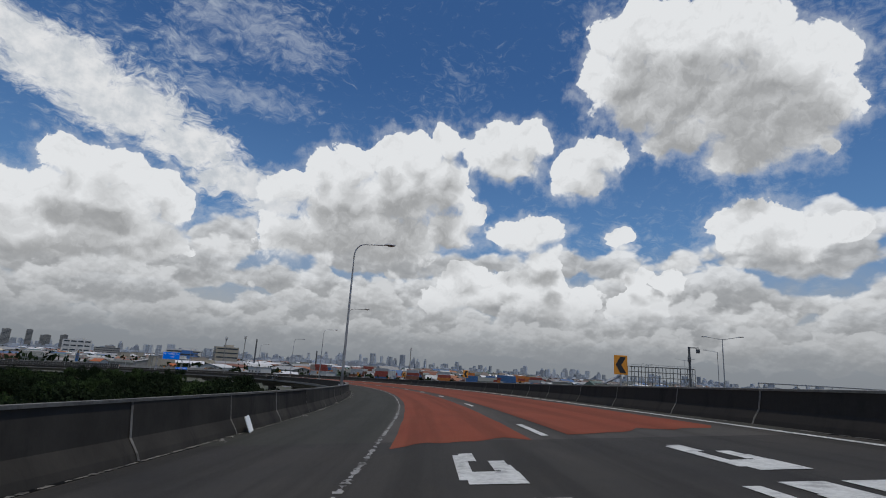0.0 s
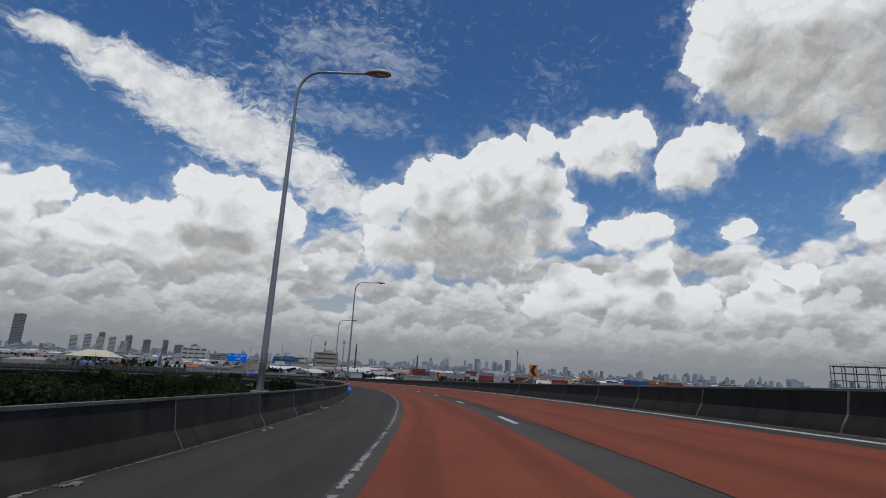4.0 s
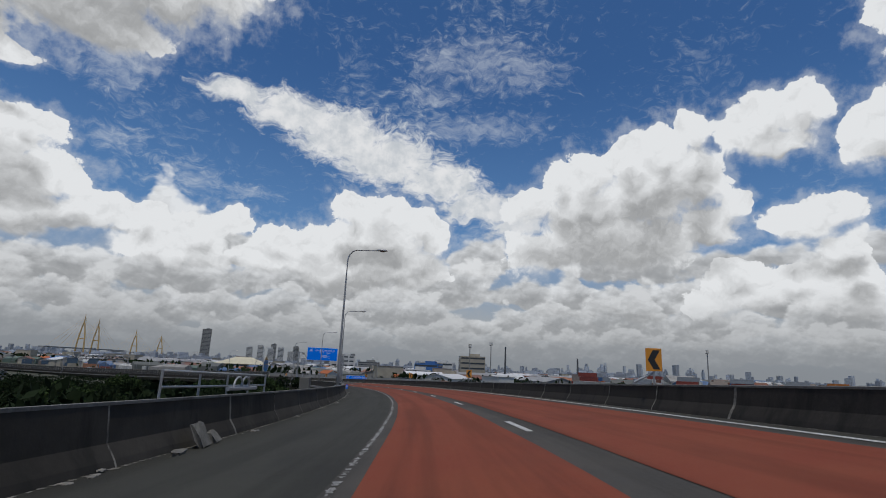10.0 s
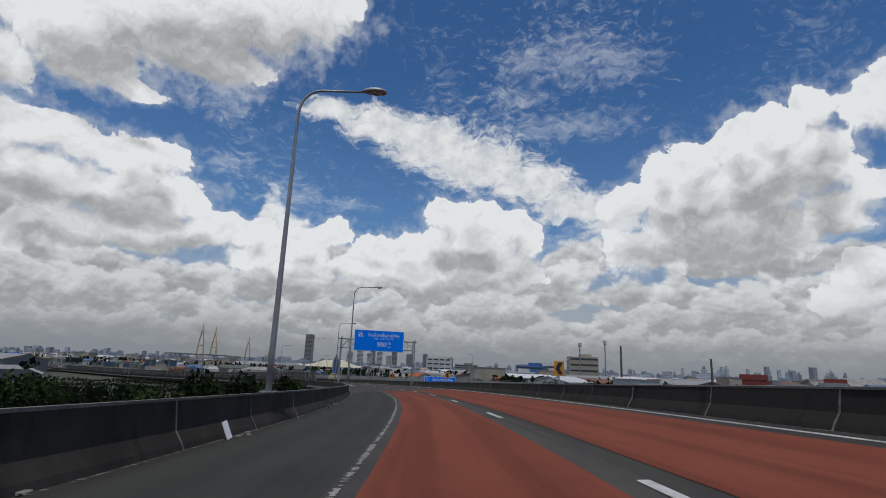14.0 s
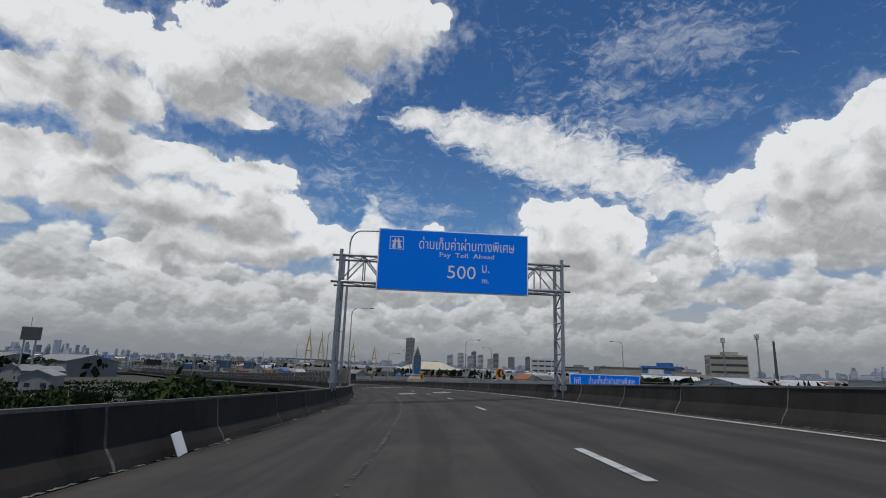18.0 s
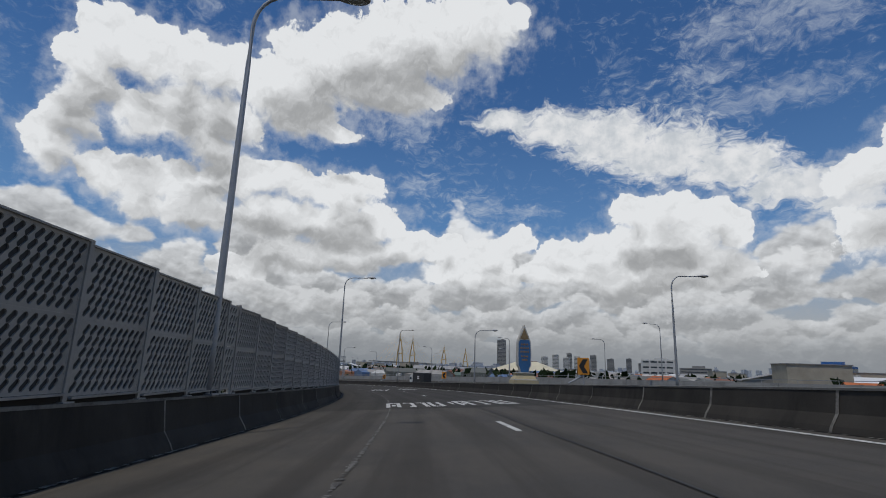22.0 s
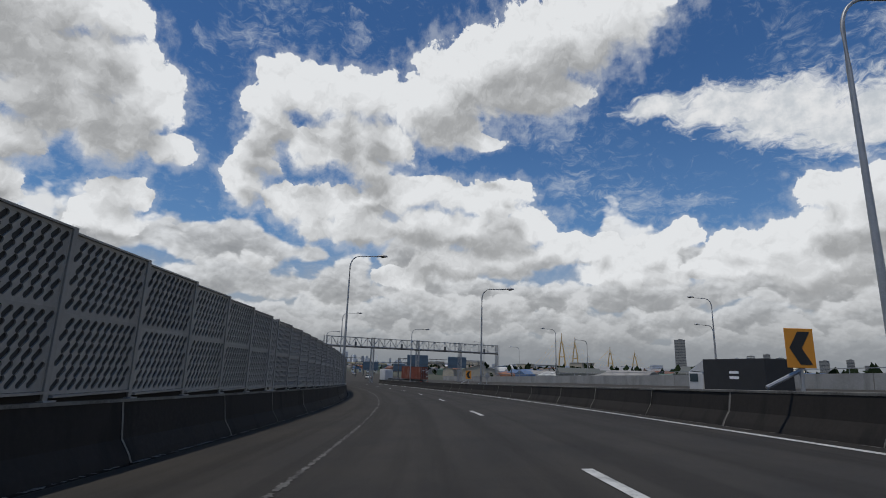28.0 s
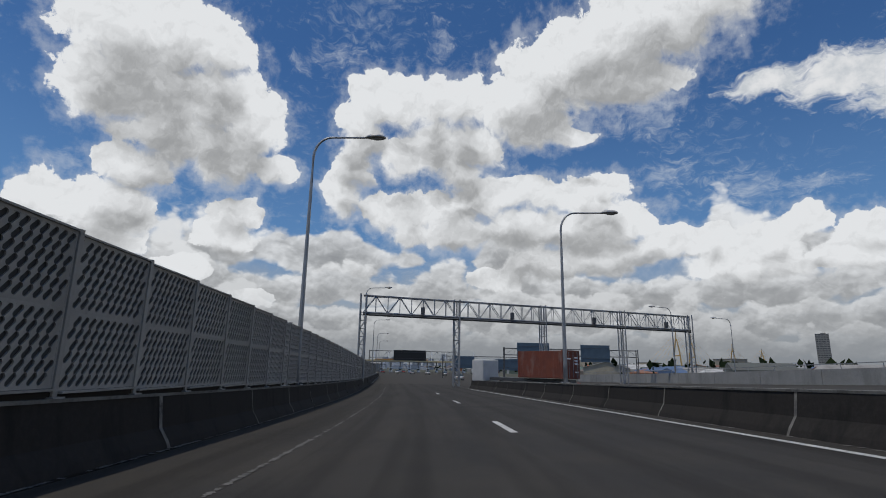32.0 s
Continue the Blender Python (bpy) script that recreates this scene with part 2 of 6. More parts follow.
        body = math_node(nt, "SUBTRACT", math_node(nt, "MULTIPLY_ADD", heap, 1.0, math_node(nt, "MULTIPLY_ADD", lump, 2.2, (-1.22, -1.25, -1.36, -1.56)[k])), fall)
        light = math_node(nt, "MULTIPLY_ADD", math_node(nt, "SUBTRACT", heap, heap_up), 0.7, math_node(nt, "MULTIPLY_ADD", rise, 0.24, 0.70))
        light = math_node(nt, "MULTIPLY_ADD", smooth_step(nt, body, 0.0, 0.7), -0.24, light)
        crisp, crisp_up = puffs(curl, 2.3, 2.6, 0.6), puffs(vec_node(nt, "ADD", curl, (0.05, 0.14, 0)), 2.3, 2.6, 0.6)
        light = math_node(nt, "MULTIPLY_ADD", math_node(nt, "SUBTRACT", crisp, crisp_up), 0.5, light)
        light = math_node(nt, "MULTIPLY_ADD", smooth_step(nt, noise_node(nt, at, 0.75, 3.0, 0.6), 0.42, 0.7), 0.3, math_node(nt, "SUBTRACT", light, 0.09))
        rows_of.append((smooth_step(nt, body, -0.05, 0.10), light))

    # thin high cloud: the pale streak, rippled wisps and a faint veil
    comb = noise_node(nt, vec_node(nt, "MULTIPLY", bent, (0.8, 1.5, 1)), 0.9, 7.0, 0.66, distort=0.4)
    streak = use_group(nt, heap_group("streak", STREAK), bent)
    streak_cover = smooth_step(nt, math_node(nt, "ADD", streak, math_node(nt, "MULTIPLY_ADD", comb, 1.5, -0.75)), -0.2, 0.45, 0.0, 0.95)
    wisp = use_group(nt, heap_group("wisps", WISPS), bent)
    wisp_cover = smooth_step(nt, math_node(nt, "ADD", wisp, math_node(nt, "MULTIPLY_ADD", comb, 4.4, -2.2)), -0.6, 1.5, 0.0, 0.4)
    veil = smooth_step(nt, math_node(nt, "MULTIPLY_ADD", noise_node(nt, place, 0.06, 2.0, 0.5), 0.8, comb), 0.9, 1.3, 0.0, 0.4)

    haze = smooth_step(nt, el, -0.5, 5.0, 0.0, 1.0)

    def tone(v):
        ramp = nt.nodes.new("ShaderNodeValToRGB")
        nt.links.new(v, ramp.inputs[0])
        e = ramp.color_ramp.elements
        e[0].position, e[0].color = 0.0, (0.205, 0.213, 0.226, 1)
        e[1].position, e[1].color = 1.0, (0.865, 0.885, 0.905, 1)
        mid = e.new(0.5)
        mid.color = (0.425, 0.435, 0.445, 1)
        return ramp.outputs[0]

    blue = mix_colours(nt, smooth_step(nt, el, 4.0, 32.0, 0.5, 0.04), blue, (0.19, 0.36, 0.60))
    colour = mix_colours(nt, veil, blue, (0.55, 0.62, 0.70))
    colour = mix_colours(nt, wisp_cover, colour, (0.66, 0.71, 0.77))
    colour = mix_colours(nt, streak_cover, colour, mix_colours(nt, smooth_step(nt, fine, 0.3, 0.68), (0.62, 0.66, 0.70), (0.90, 0.905, 0.91)))
    colour = mix_colours(nt, mist, colour, (0.66, 0.69, 0.735))
    murk = smooth_step(nt, math_node(nt, "MULTIPLY_ADD", fine, 5.0, el), 6.0, 17.0, 0.92, 0.0)
    colour = mix_colours(nt, murk, colour, mix_colours(nt, haze, (0.275, 0.29, 0.31), (0.40, 0.422, 0.445)))
    for k in (3, 2, 1, 0):
        cover_k, light_k = rows_of[k]
        shown = mix_colours(nt, (0.5, 0.3, 0.12, 0.0)[k], tone(light_k), (0.345, 0.36, 0.378))
        colour = mix_colours(nt, math_node(nt, "MULTIPLY", cover_k, (0.75, 0.9, 0.95, 0.95)[k]), colour, shown)
    colour = mix_colours(nt, haze, (0.265, 0.288, 0.315), colour)
    high = math_node(nt, "MULTIPLY", cover, smooth_step(nt, el, 3.0, 9.0))
    colour = mix_colours(nt, high, colour, tone(heap_light))
    nt.links.new(colour, back.inputs[0])
    back.inputs[1].default_value = 0.87


SKY_GAIN = (0.034, 0.061, 0.091)
make_world()

sun = new("sun", bpy.data.lights.new("sun", "SUN"))
sun.data.energy, sun.data.angle, sun.data.color = 2.05, radians(0.53), (1.0, 0.93, 0.82)
sun.matrix_world = look((0, 0, 0), (math.sin(radians(SUN_LEFT)) * math.cos(radians(SUN_UP)), -math.cos(radians(SUN_LEFT)) * math.cos(radians(SUN_UP)), -math.sin(radians(SUN_UP))))

# ---- materials ----
def surface(name, colour, rough=0.8, metal=0.0, vary=0.25, scale=1.2, fine=14.0, bump=0.15, second=None, stain=0.0, stain_colour=(0.02, 0.02, 0.02), stain_scale=(1, 1, 1), piece=0.0, spec=None, lane=False, tracks=0.0):
    """A worn surface: two sizes of variation in colour, fine relief, and stains of their own shape."""
    m = bpy.data.materials.new(name)
    m.use_nodes = True
    nt = m.node_tree
    bsdf = nt.nodes["Principled BSDF"]
    if lane:  # (across, along, up) as laid on the ramp
        node = nt.nodes.new("ShaderNodeAttribute")
        node.attribute_name = "lane"
        where = node.outputs["Vector"]
    else:
        where = nt.nodes.new("ShaderNodeTexCoord").outputs["Object"]
    broad, grain = noise_node(nt, where, scale, 5, 0.6), noise_node(nt, where, fine, 5, 0.65)
    other = second or tuple(c * 0.55 for c in colour)
    shade = smooth_step(nt, broad, 0.3, 0.72, 0.0, min(1.0, vary * 2))
    c = mix_colours(nt, shade, colour, other)
    speck = smooth_step(nt, grain, 0.35, 0.75, 0.0, vary)
    c = mix_colours(nt, speck, c, tuple(min(1, v * 1.35 + 0.01) for v in colour))
    if stain:
        mapped = vec_node(nt, "MULTIPLY", where, stain_scale)
        spot = smooth_step(nt, noise_node(nt, mapped, 0.9, 6, 0.65), 0.5, 0.68, 0.0, stain)
        c = mix_colours(nt, spot, c, stain_colour)
    if tracks:  # rubbed wheel paths and long oily streaks
        parts_ = nt.nodes.new("ShaderNodeSeparateXYZ")
        nt.links.new(where, parts_.inputs[0])
        wave = math_node(nt, "COSINE", math_node(nt, "MULTIPLY_ADD", parts_.outputs[0], math.tau / 1.5, 0.42))
        long_ = noise_node(nt, vec_node(nt, "MULTIPLY", where, (2.2, 0.05, 1)), 1.0, 4, 0.6)
        worn = math_node(nt, "MULTIPLY_ADD", wave, 0.12, long_)
        c = mix_colours(nt, smooth_step(nt, worn, 0.40, 0.68, 0.0, tracks), c, tuple(v * 0.45 for v in colour))
        dust = noise_node(nt, vec_node(nt, "MULTIPLY", where, (1.1, 0.16, 1)), 0.5, 5, 0.65)
        c = mix_colours(nt, smooth_step(nt, dust, 0.52, 0.75, 0.0, tracks * 0.8), c, tuple(v * 1.5 for v in colour))
    if piece:
        chance = nt.nodes.new("ShaderNodeObjectInfo").outputs["Random"]
        c = mix_colours(nt, math_node(nt, "MULTIPLY", chance, piece), c, other)
    nt.links.new(c, bsdf.inputs["Base Color"])
    nt.links.new(math_node(nt, "MULTIPLY_ADD", grain, 0.25, rough - 0.12, clamp=True), bsdf.inputs["Roughness"])
    bsdf.inputs["Metallic"].default_value = metal
    if spec is not None:
        bsdf.inputs["Specular IOR Level"].default_value = spec
    if bump:
        n = nt.nodes.new("ShaderNodeBump")
        n.inputs["Strength"].default_value, n.inputs["Distance"].default_value = bump, 0.02
        nt.links.new(grain, n.inputs["Height"])
        nt.links.new(n.outputs[0], bsdf.inputs["Normal"])
    return m


def glass(name, colour=(0.05, 0.07, 0.08), rough=0.08):
    m = bpy.data.materials.new(name)
    m.use_nodes = True
    b = m.node_tree.nodes["Principled BSDF"]
    b.inputs["Base Color"].default_value, b.inputs["Roughness"].default_value = (*colour, 1), rough
    return m


ASPHALT = surface("asphalt", (0.072, 0.065, 0.055), 0.9, vary=0.4, scale=0.35, fine=22, bump=0.35, second=(0.045, 0.044, 0.042), stain=0.45, stain_colour=(0.034, 0.034, 0.034), stain_scale=(0.6, 0.25, 1), spec=0.2, lane=True, tracks=0.55)
# the same asphalt with cloud shade put into its colour
SHADED_ASPHALT = surface("asphalt darkened as if under cloud shade", (0.043, 0.039, 0.033), 0.88, vary=0.45, scale=0.35, fine=22, bump=0.35, second=(0.028, 0.027, 0.026), stain=0.4, stain_colour=(0.02, 0.02, 0.02), stain_scale=(0.6, 0.25, 1), spec=0.2, lane=True, tracks=0.55)
MORTAR = surface("pale joint mortar", (0.20, 0.19, 0.17), 0.9, vary=0.5, scale=3, fine=14, bump=0.3, second=(0.07, 0.066, 0.06), stain=0.8, stain_colour=(0.035, 0.033, 0.03), stain_scale=(1, 3, 1.6), spec=0.2, lane=True)
FAINT = surface("rubbed-out road paint", (0.16, 0.155, 0.145), 0.85, vary=0.5, scale=2.5, fine=18, bump=0.1, second=(0.05, 0.05, 0.047), stain=1.0, stain_colour=(0.04, 0.038, 0.035), stain_scale=(4.0, 0.5, 1), spec=0.2, lane=True)
SHOULDER = surface("shoulder asphalt", (0.043, 0.043, 0.035), 0.92, vary=0.45, scale=0.4, fine=20, bump=0.35, second=(0.036, 0.035, 0.030), stain=0.45, stain_colour=(0.026, 0.026, 0.024), stain_scale=(0.7, 0.2, 1), spec=0.2, lane=True, tracks=0.35)
RED = surface("red anti-skid coating", (0.198, 0.055, 0.029), 0.92, vary=0.4, scale=0.5, fine=24, bump=0.3, second=(0.185, 0.042, 0.024), stain=0.35, stain_colour=(0.12, 0.036, 0.026), stain_scale=(0.5, 0.16, 1), spec=0.15, lane=True, tracks=0.42)
PAINT = surface("road paint", (0.55, 0.55, 0.52), 0.7, vary=0.5, scale=2.5, fine=18, bump=0.1, second=(0.35, 0.35, 0.33), stain=0.55, stain_colour=(0.09, 0.09, 0.085), stain_scale=(3, 3, 3))
WORN_PAINT = surface("worn road paint", (0.30, 0.295, 0.28), 0.8, vary=0.7, scale=1.2, fine=18, bump=0.1, second=(0.15, 0.15, 0.14), stain=1.0, stain_colour=(0.06, 0.058, 0.052), stain_scale=(4.5, 1.1, 1), spec=0.2, lane=True)
CONCRETE = surface("sooty concrete", (0.030, 0.027, 0.024), 0.92, vary=0.5, scale=0.8, fine=11, bump=0.25, second=(0.026, 0.024, 0.022), stain=0.85, stain_colour=(0.012, 0.012, 0.012), stain_scale=(0.5, 1.3, 0.4), piece=0.5, spec=0.15, lane=True)
GREY_CONCRETE = surface("weathered grey concrete", (0.022, 0.0205, 0.018), 0.92, vary=0.5, scale=0.7, fine=11, bump=0.25, second=(0.050, 0.046, 0.040), stain=0.9, stain_colour=(0.015, 0.015, 0.014), stain_scale=(0.5, 1.1, 0.35), piece=0.5, spec=0.15, lane=True)
CAP = surface("pale barrier cap", (0.17, 0.165, 0.15), 0.9, vary=0.5, scale=1.5, fine=15, bump=0.2, second=(0.07, 0.067, 0.06), spec=0.2, lane=True)
DECK = surface("bridge concrete", (0.20, 0.195, 0.185), 0.9, vary=0.4, scale=0.25, fine=6, bump=0.2, second=(0.11, 0.108, 0.1), stain=0.6, stain_colour=(0.06, 0.058, 0.055), stain_scale=(0.4, 0.4, 0.12))
STEEL = surface("galvanised steel", (0.34, 0.35, 0.36), 0.5, 0.55, vary=0.25, scale=1.5, fine=20, bump=0.05)
DARK_STEEL = surface("dark steel", (0.10, 0.105, 0.11), 0.5, 0.4, vary=0.25, scale=1.5, fine=20, bump=0.05)
PANEL = surface("grey acoustic sheet", (0.335, 0.32, 0.29), 0.65, 0.0, vary=0.3, scale=0.9, fine=9, bump=0.05, second=(0.22, 0.21, 0.19), piece=0.45, stain=0.35, stain_colour=(0.12, 0.11, 0.10), stain_scale=(2.2, 2.2, 0.35), spec=0.3)
BACKING = surface("dark absorber", (0.045, 0.044, 0.042), 0.95, vary=0.4, bump=0.1)
LAMP = surface("lamp housing", (0.42, 0.42, 0.42), 0.5, 0.2, vary=0.15, bump=0.03)
LENS = glass("lamp lens", (0.35, 0.35, 0.33), 0.25)
GROUND = surface("scrub ground", (0.045, 0.052, 0.03), 0.95, vary=0.5, scale=0.02, fine=0.15, bump=0.0, second=(0.075, 0.07, 0.05), stain=0.35, stain_colour=(0.085, 0.08, 0.065), stain_scale=(0.012, 0.012, 1))
BLUE_SIGN = surface("blue sign sheet", (0.001, 0.23, 0.98), 0.6, spec=0.08, vary=0.06, scale=0.6, fine=3, bump=0.0, second=(0.001, 0.155, 0.84))
WHITE_SIGN = surface("white sign sheet", (0.90, 0.90, 0.90), 0.5, vary=0.08, bump=0.0)
YELLOW_SIGN = surface("amber sign sheet", (0.62, 0.25, 0.02), 0.5, vary=0.1, bump=0.0, second=(0.52, 0.2, 0.02))
BLACK_SIGN = surface("black sign sheet", (0.015, 0.015, 0.015), 0.5, vary=0.1, bump=0.0)

# ---- mesh helpers ----
def finish(bm, name, material, smooth=False):
    me = bpy.data.meshes.new(name)
    bm.normal_update()
    bm.to_mesh(me)
    bm.free()
    for mat in material if isinstance(material, (list, tuple)) else (material,):
        me.materials.append(mat)
    if smooth:
        me.polygons.foreach_set("use_smooth", [True] * len(me.polygons))
    return me


def thing(name, label="", category="", group="", kind=""):
    return tagged(new(name), label, category, group, kind)


def part(name, bm, material, parent=None, label="", smooth=False):
    me = bm if isinstance(bm, bpy.types.Mesh) else finish(bm, name, material, smooth)
    ob = new(name, me)
    if parent is not None:
        ob.parent = parent
    if label:
        tagged(ob, label)
    return ob


def box(bm, centre, size, turn=0.0, matrix=None, bevel=0.0):
    """Adds a block, turned about z by turn degrees."""
    m = matrix if matrix is not None else Matrix.Translation(centre) @ Matrix.Rotation(radians(turn), 4, "Z")
    made = bmesh.ops.create_cube(bm, size=1.0, matrix=m @ Matrix.Diagonal((*size, 1)))
    if bevel:
        edges = list({e for v in made["verts"] for e in v.link_edges})
        bmesh.ops.bevel(bm, geom=edges, offset=bevel, segments=2, affect="EDGES", profile=0.6)
    return bm


def rod(bm, a, b, r, r2=None, sides=8):
    """Adds a round bar from a to b."""
    a, b = Vector(a), Vector(b)
    d = b - a
    m = Matrix.Translation((a + b) / 2) @ d.to_track_quat("Z", "Y").to_matrix().to_4x4()
    bmesh.ops.create_cone(bm, cap_ends=True, segments=sides, radius1=r, radius2=r if r2 is None else r2, depth=d.length, matrix=m)
    return bm


def tube(bm, points, radii, sides=10):
    """Adds a bent tube through the points."""
    rings, pts = [], [Vector(p) for p in points]
    for i, p in enumerate(pts):
        d = (pts[min(i + 1, len(pts) - 1)] - pts[max(i - 1, 0)]).normalized()
        q = d.to_track_quat("Z", "Y")
        rings.append([bm.verts.new(p + q @ Vector((math.cos(k * math.tau / sides) * radii[i], math.sin(k * math.tau / sides) * radii[i], 0))) for k in range(sides)])
    for a, b in zip(rings, rings[1:]):
        for k in range(sides):
            bm.faces.new((a[k], a[(k + 1) % sides], b[(k + 1) % sides], b[k]))
    bm.faces.new(rings[0][::-1])
    bm.faces.new(rings[-1])
    return bm


def lane_layer(bm):
    """Keeps, vertex by vertex, how far across, along and up the ramp a surface lies."""
    return bm.verts.layers.float_vector.get("lane") or bm.verts.layers.float_vector.new("lane")


def sweep(bm, profile, s0, s1, step=3.0, closed=True, caps=True, wander=0.0, shifted=False):
    """Adds a body of the profile (side, up) drawn along the ramp."""
    n = max(1, math.ceil((s1 - s0) / step))
    rings, mark = [], lane_layer(bm)
    for i in range(n + 1):
        s = s0 + (s1 - s0) * i / n
        off = (noise.noise((s * 0.12, 3.7, 0)) * wander if wander else 0) + (lane_shift(s) if shifted else 0)
        rings.append([bm.verts.new(on_road(s, x + off, z)) for x, z in profile])
        for v, (x, z) in zip(rings[-1], profile):
            v[mark] = (x, s, z)
    m = len(profile)
    for a, b in zip(rings, rings[1:]):
        for k in range(m if closed else m - 1):
            j = (k + 1) % m
            bm.faces.new((a[k], a[j], b[j], b[k]))
    if closed and caps:
        bm.faces.new(rings[0])
        bm.faces.new(rings[-1][::-1])
    return bm


def place_on(s, side, up=0.0, turn=0.0, banked=True):
    """Pose of a thing beside the ramp: x across to the right, y along, z up."""
    return pose(*on_road(s, side, up, banked), 0, 0, road_turn(s) + turn)


# ---- the ramp ----
FLOOR_Z = -18.0
LEFT_FOOT, RIGHT_FOOT = -4.75, 8.25
HIGH, RIGHT_HIGH = 0.98, 0.87

road = part("road", sweep(bmesh.new(), [(LEFT_FOOT + 0.15, 0), (LEFT_FOOT + 0.15, -0.12), (RIGHT_FOOT - 0.15, -0.12), (RIGHT_FOOT - 0.15, 0)][::-1], -100, 620, 3), ASPHALT)
tagged(road, "dark grey asphalt carriageway of a curving raised ramp", "road", kind="structure")
deck = part("ramp_deck", sweep(bmesh.new(), [(-5.6, -0.13), (-5.6, -0.55), (-3.4, -1.0), (-2.2, -2.1), (5.4, -2.1), (6.6, -1.0), (9.1, -0.55), (9.1, -0.13)][::-1], -100, 900, 4), DECK)
tagged(deck, "stained concrete box-girder deck carrying the raised ramp", "bridge deck", kind="structure")

ground = part("ground", bmesh.ops.create_circle(g := bmesh.new(), cap_ends=True, radius=4600, segments=96) and g, GROUND)
ground.location = (-250, 250, FLOOR_Z)
tagged(ground, "flat scrubby ground of the low-lying city", "ground", kind="structure")


def strip(name, side, width, s0, s1, material, label, category, lift=0.006, step=2.5, wander=0.0, parent=road, shifted=True):
    bm = bmesh.new()
    sweep(bm, [(side + width / 2, lift), (side - width / 2, lift)], s0, s1, step, closed=False, wander=wander, shifted=shifted)
    ob = part(name, bm, material, parent, label)
    return ob


MID = (LEFT_FOOT + RIGHT_FOOT) / 2
# stretches under cloud shadow, painted as darker strips over the road
strip("shaded_surface", MID, RIGHT_FOOT - LEFT_FOOT - 0.4, -90, 11.2, SHADED_ASPHALT, "asphalt darkened as if under cloud shade", "", 0.003, shifted=False)
strip("shaded_surface", MID, RIGHT_FOOT - LEFT_FOOT - 0.4, 392, 619, SHADED_ASPHALT, "asphalt darkened as if under cloud shade", "", 0.003, shifted=False)
strip("shoulder_strip", (LEFT_FOOT - 1.15) / 2, -1.15 - LEFT_FOOT, 11.2, 300, SHOULDER, "greyer asphalt hard shoulder", "", 0.004)
strip("shoulder_strip", (RIGHT_FOOT + 7.68) / 2, RIGHT_FOOT - 7.68, 11.2, 300, SHOULDER, "greyer asphalt verge strip", "", 0.004)


def red_lane(x0, x1, s0, s1):
    """A red coating with frayed, brushed ends."""
    n, cols = int((s1 - s0) / 2.5), 12
    bm = bmesh.new()
    grid, mark = [], lane_layer(bm)
    for i in range(n + 1):
        ring = []
        for k in range(cols + 1):
            x, s = x0 + (x1 - x0) * k / cols, s0 + (s1 - s0) * i / n
            if i in (0, n):
                s += 1.3 * noise.noise((x * 1.3, s0, 0)) + (1.0 if i == 0 else -0.6) * (x - x0) * 0.35
            if k in (0, cols):
                x += 0.05 * noise.noise((s * 0.3, x, 0))
            ring.append(bm.verts.new(on_road(s, x, 0.008)))
            ring[-1][mark] = (x, s, 0)
        grid.append(ring)
    for a, b in zip(grid, grid[1:]):
        for k in range(cols):
            bm.faces.new((a[k + 1], a[k], b[k], b[k + 1]))
    part("red_lane", bm, RED, road, "worn red anti-skid lane coating")


red_lane(-0.78, 2.02, 10.6, 301.6)
red_lane(2.98, 7.0, 12.0, 302.0)


def ragged_line(side, s0, s1, keep, material, label, seed, shifted=True):
    """A painted line worn down to ragged scraps."""
    r, bm = random.Random(seed), bmesh.new()
    mark, s = lane_layer(bm), s0
    while s < s1:
        step = r.uniform(0.04, 0.15)
        patchy = keep + 0.45 * noise.noise((s * 0.11, seed, 0))
        if r.random() < patchy:
            a, b = r.uniform(0.01, 0.08), r.uniform(0.01, 0.08)
            off = side + 0.05 * noise.noise((s * 0.12, 3.7, 0)) + (lane_shift(s) if shifted else 0)
            ring = ((off + a, s), (off + b * r.uniform(0.4, 1), s + step), (off - b, s + step), (off - a * r.uniform(0.4, 1), s))
            vs = [bm.verts.new(on_road(q, x, 0.012)) for x, q in ring]
            for v, (x, q) in zip(vs, ring):
                v[mark] = (x, q, 0)
            bm.faces.new(vs)
        s += step * r.uniform(0.85, 1.1)
    ob = part("edge_line", bm, material, road)
    tagged(ob, label, kind="stuff")


ragged_line(-1.05, -60, 304, 0.78, WORN_PAINT, "worn ragged white edge line", 3)
strip("edge_line", 7.6, 0.17, -60, 590, PAINT, "white edge line", "", 0.012)
ragged_line(-1.05, 304, 600, 0.66, FAINT, "faded ragged white line", 5)

ragged_line(LEFT_FOOT + 0.09, -60, 618, 0.62, MORTAR, "scraps of pale dust along the barrier foot", 8, False)
ragged_line(RIGHT_FOOT - 0.10, -60, 600, 0.5, FAINT, "scraps of dust along the barrier foot", 9)

# lane dashes: known places, with even spacing between
DASHES = (-15.0, 13.4, 111.1, 166.3, 196.0, 224.7, 308.5, 324.6, 366.4, 428.0, 473.5, 547.9, 590.0)
for a, b in zip(DASHES, DASHES[1:]):
    n = round((b - a) / 14.2)
    for k in range(n):
        s = a + (b - a) * k / n
        strip("lane_dash", 2.45 if s < 340 else 2.3 - 0.7 * lane_shift(s), 0.16, s - 1.55, s + 1.55, PAINT, "", "", 0.012)


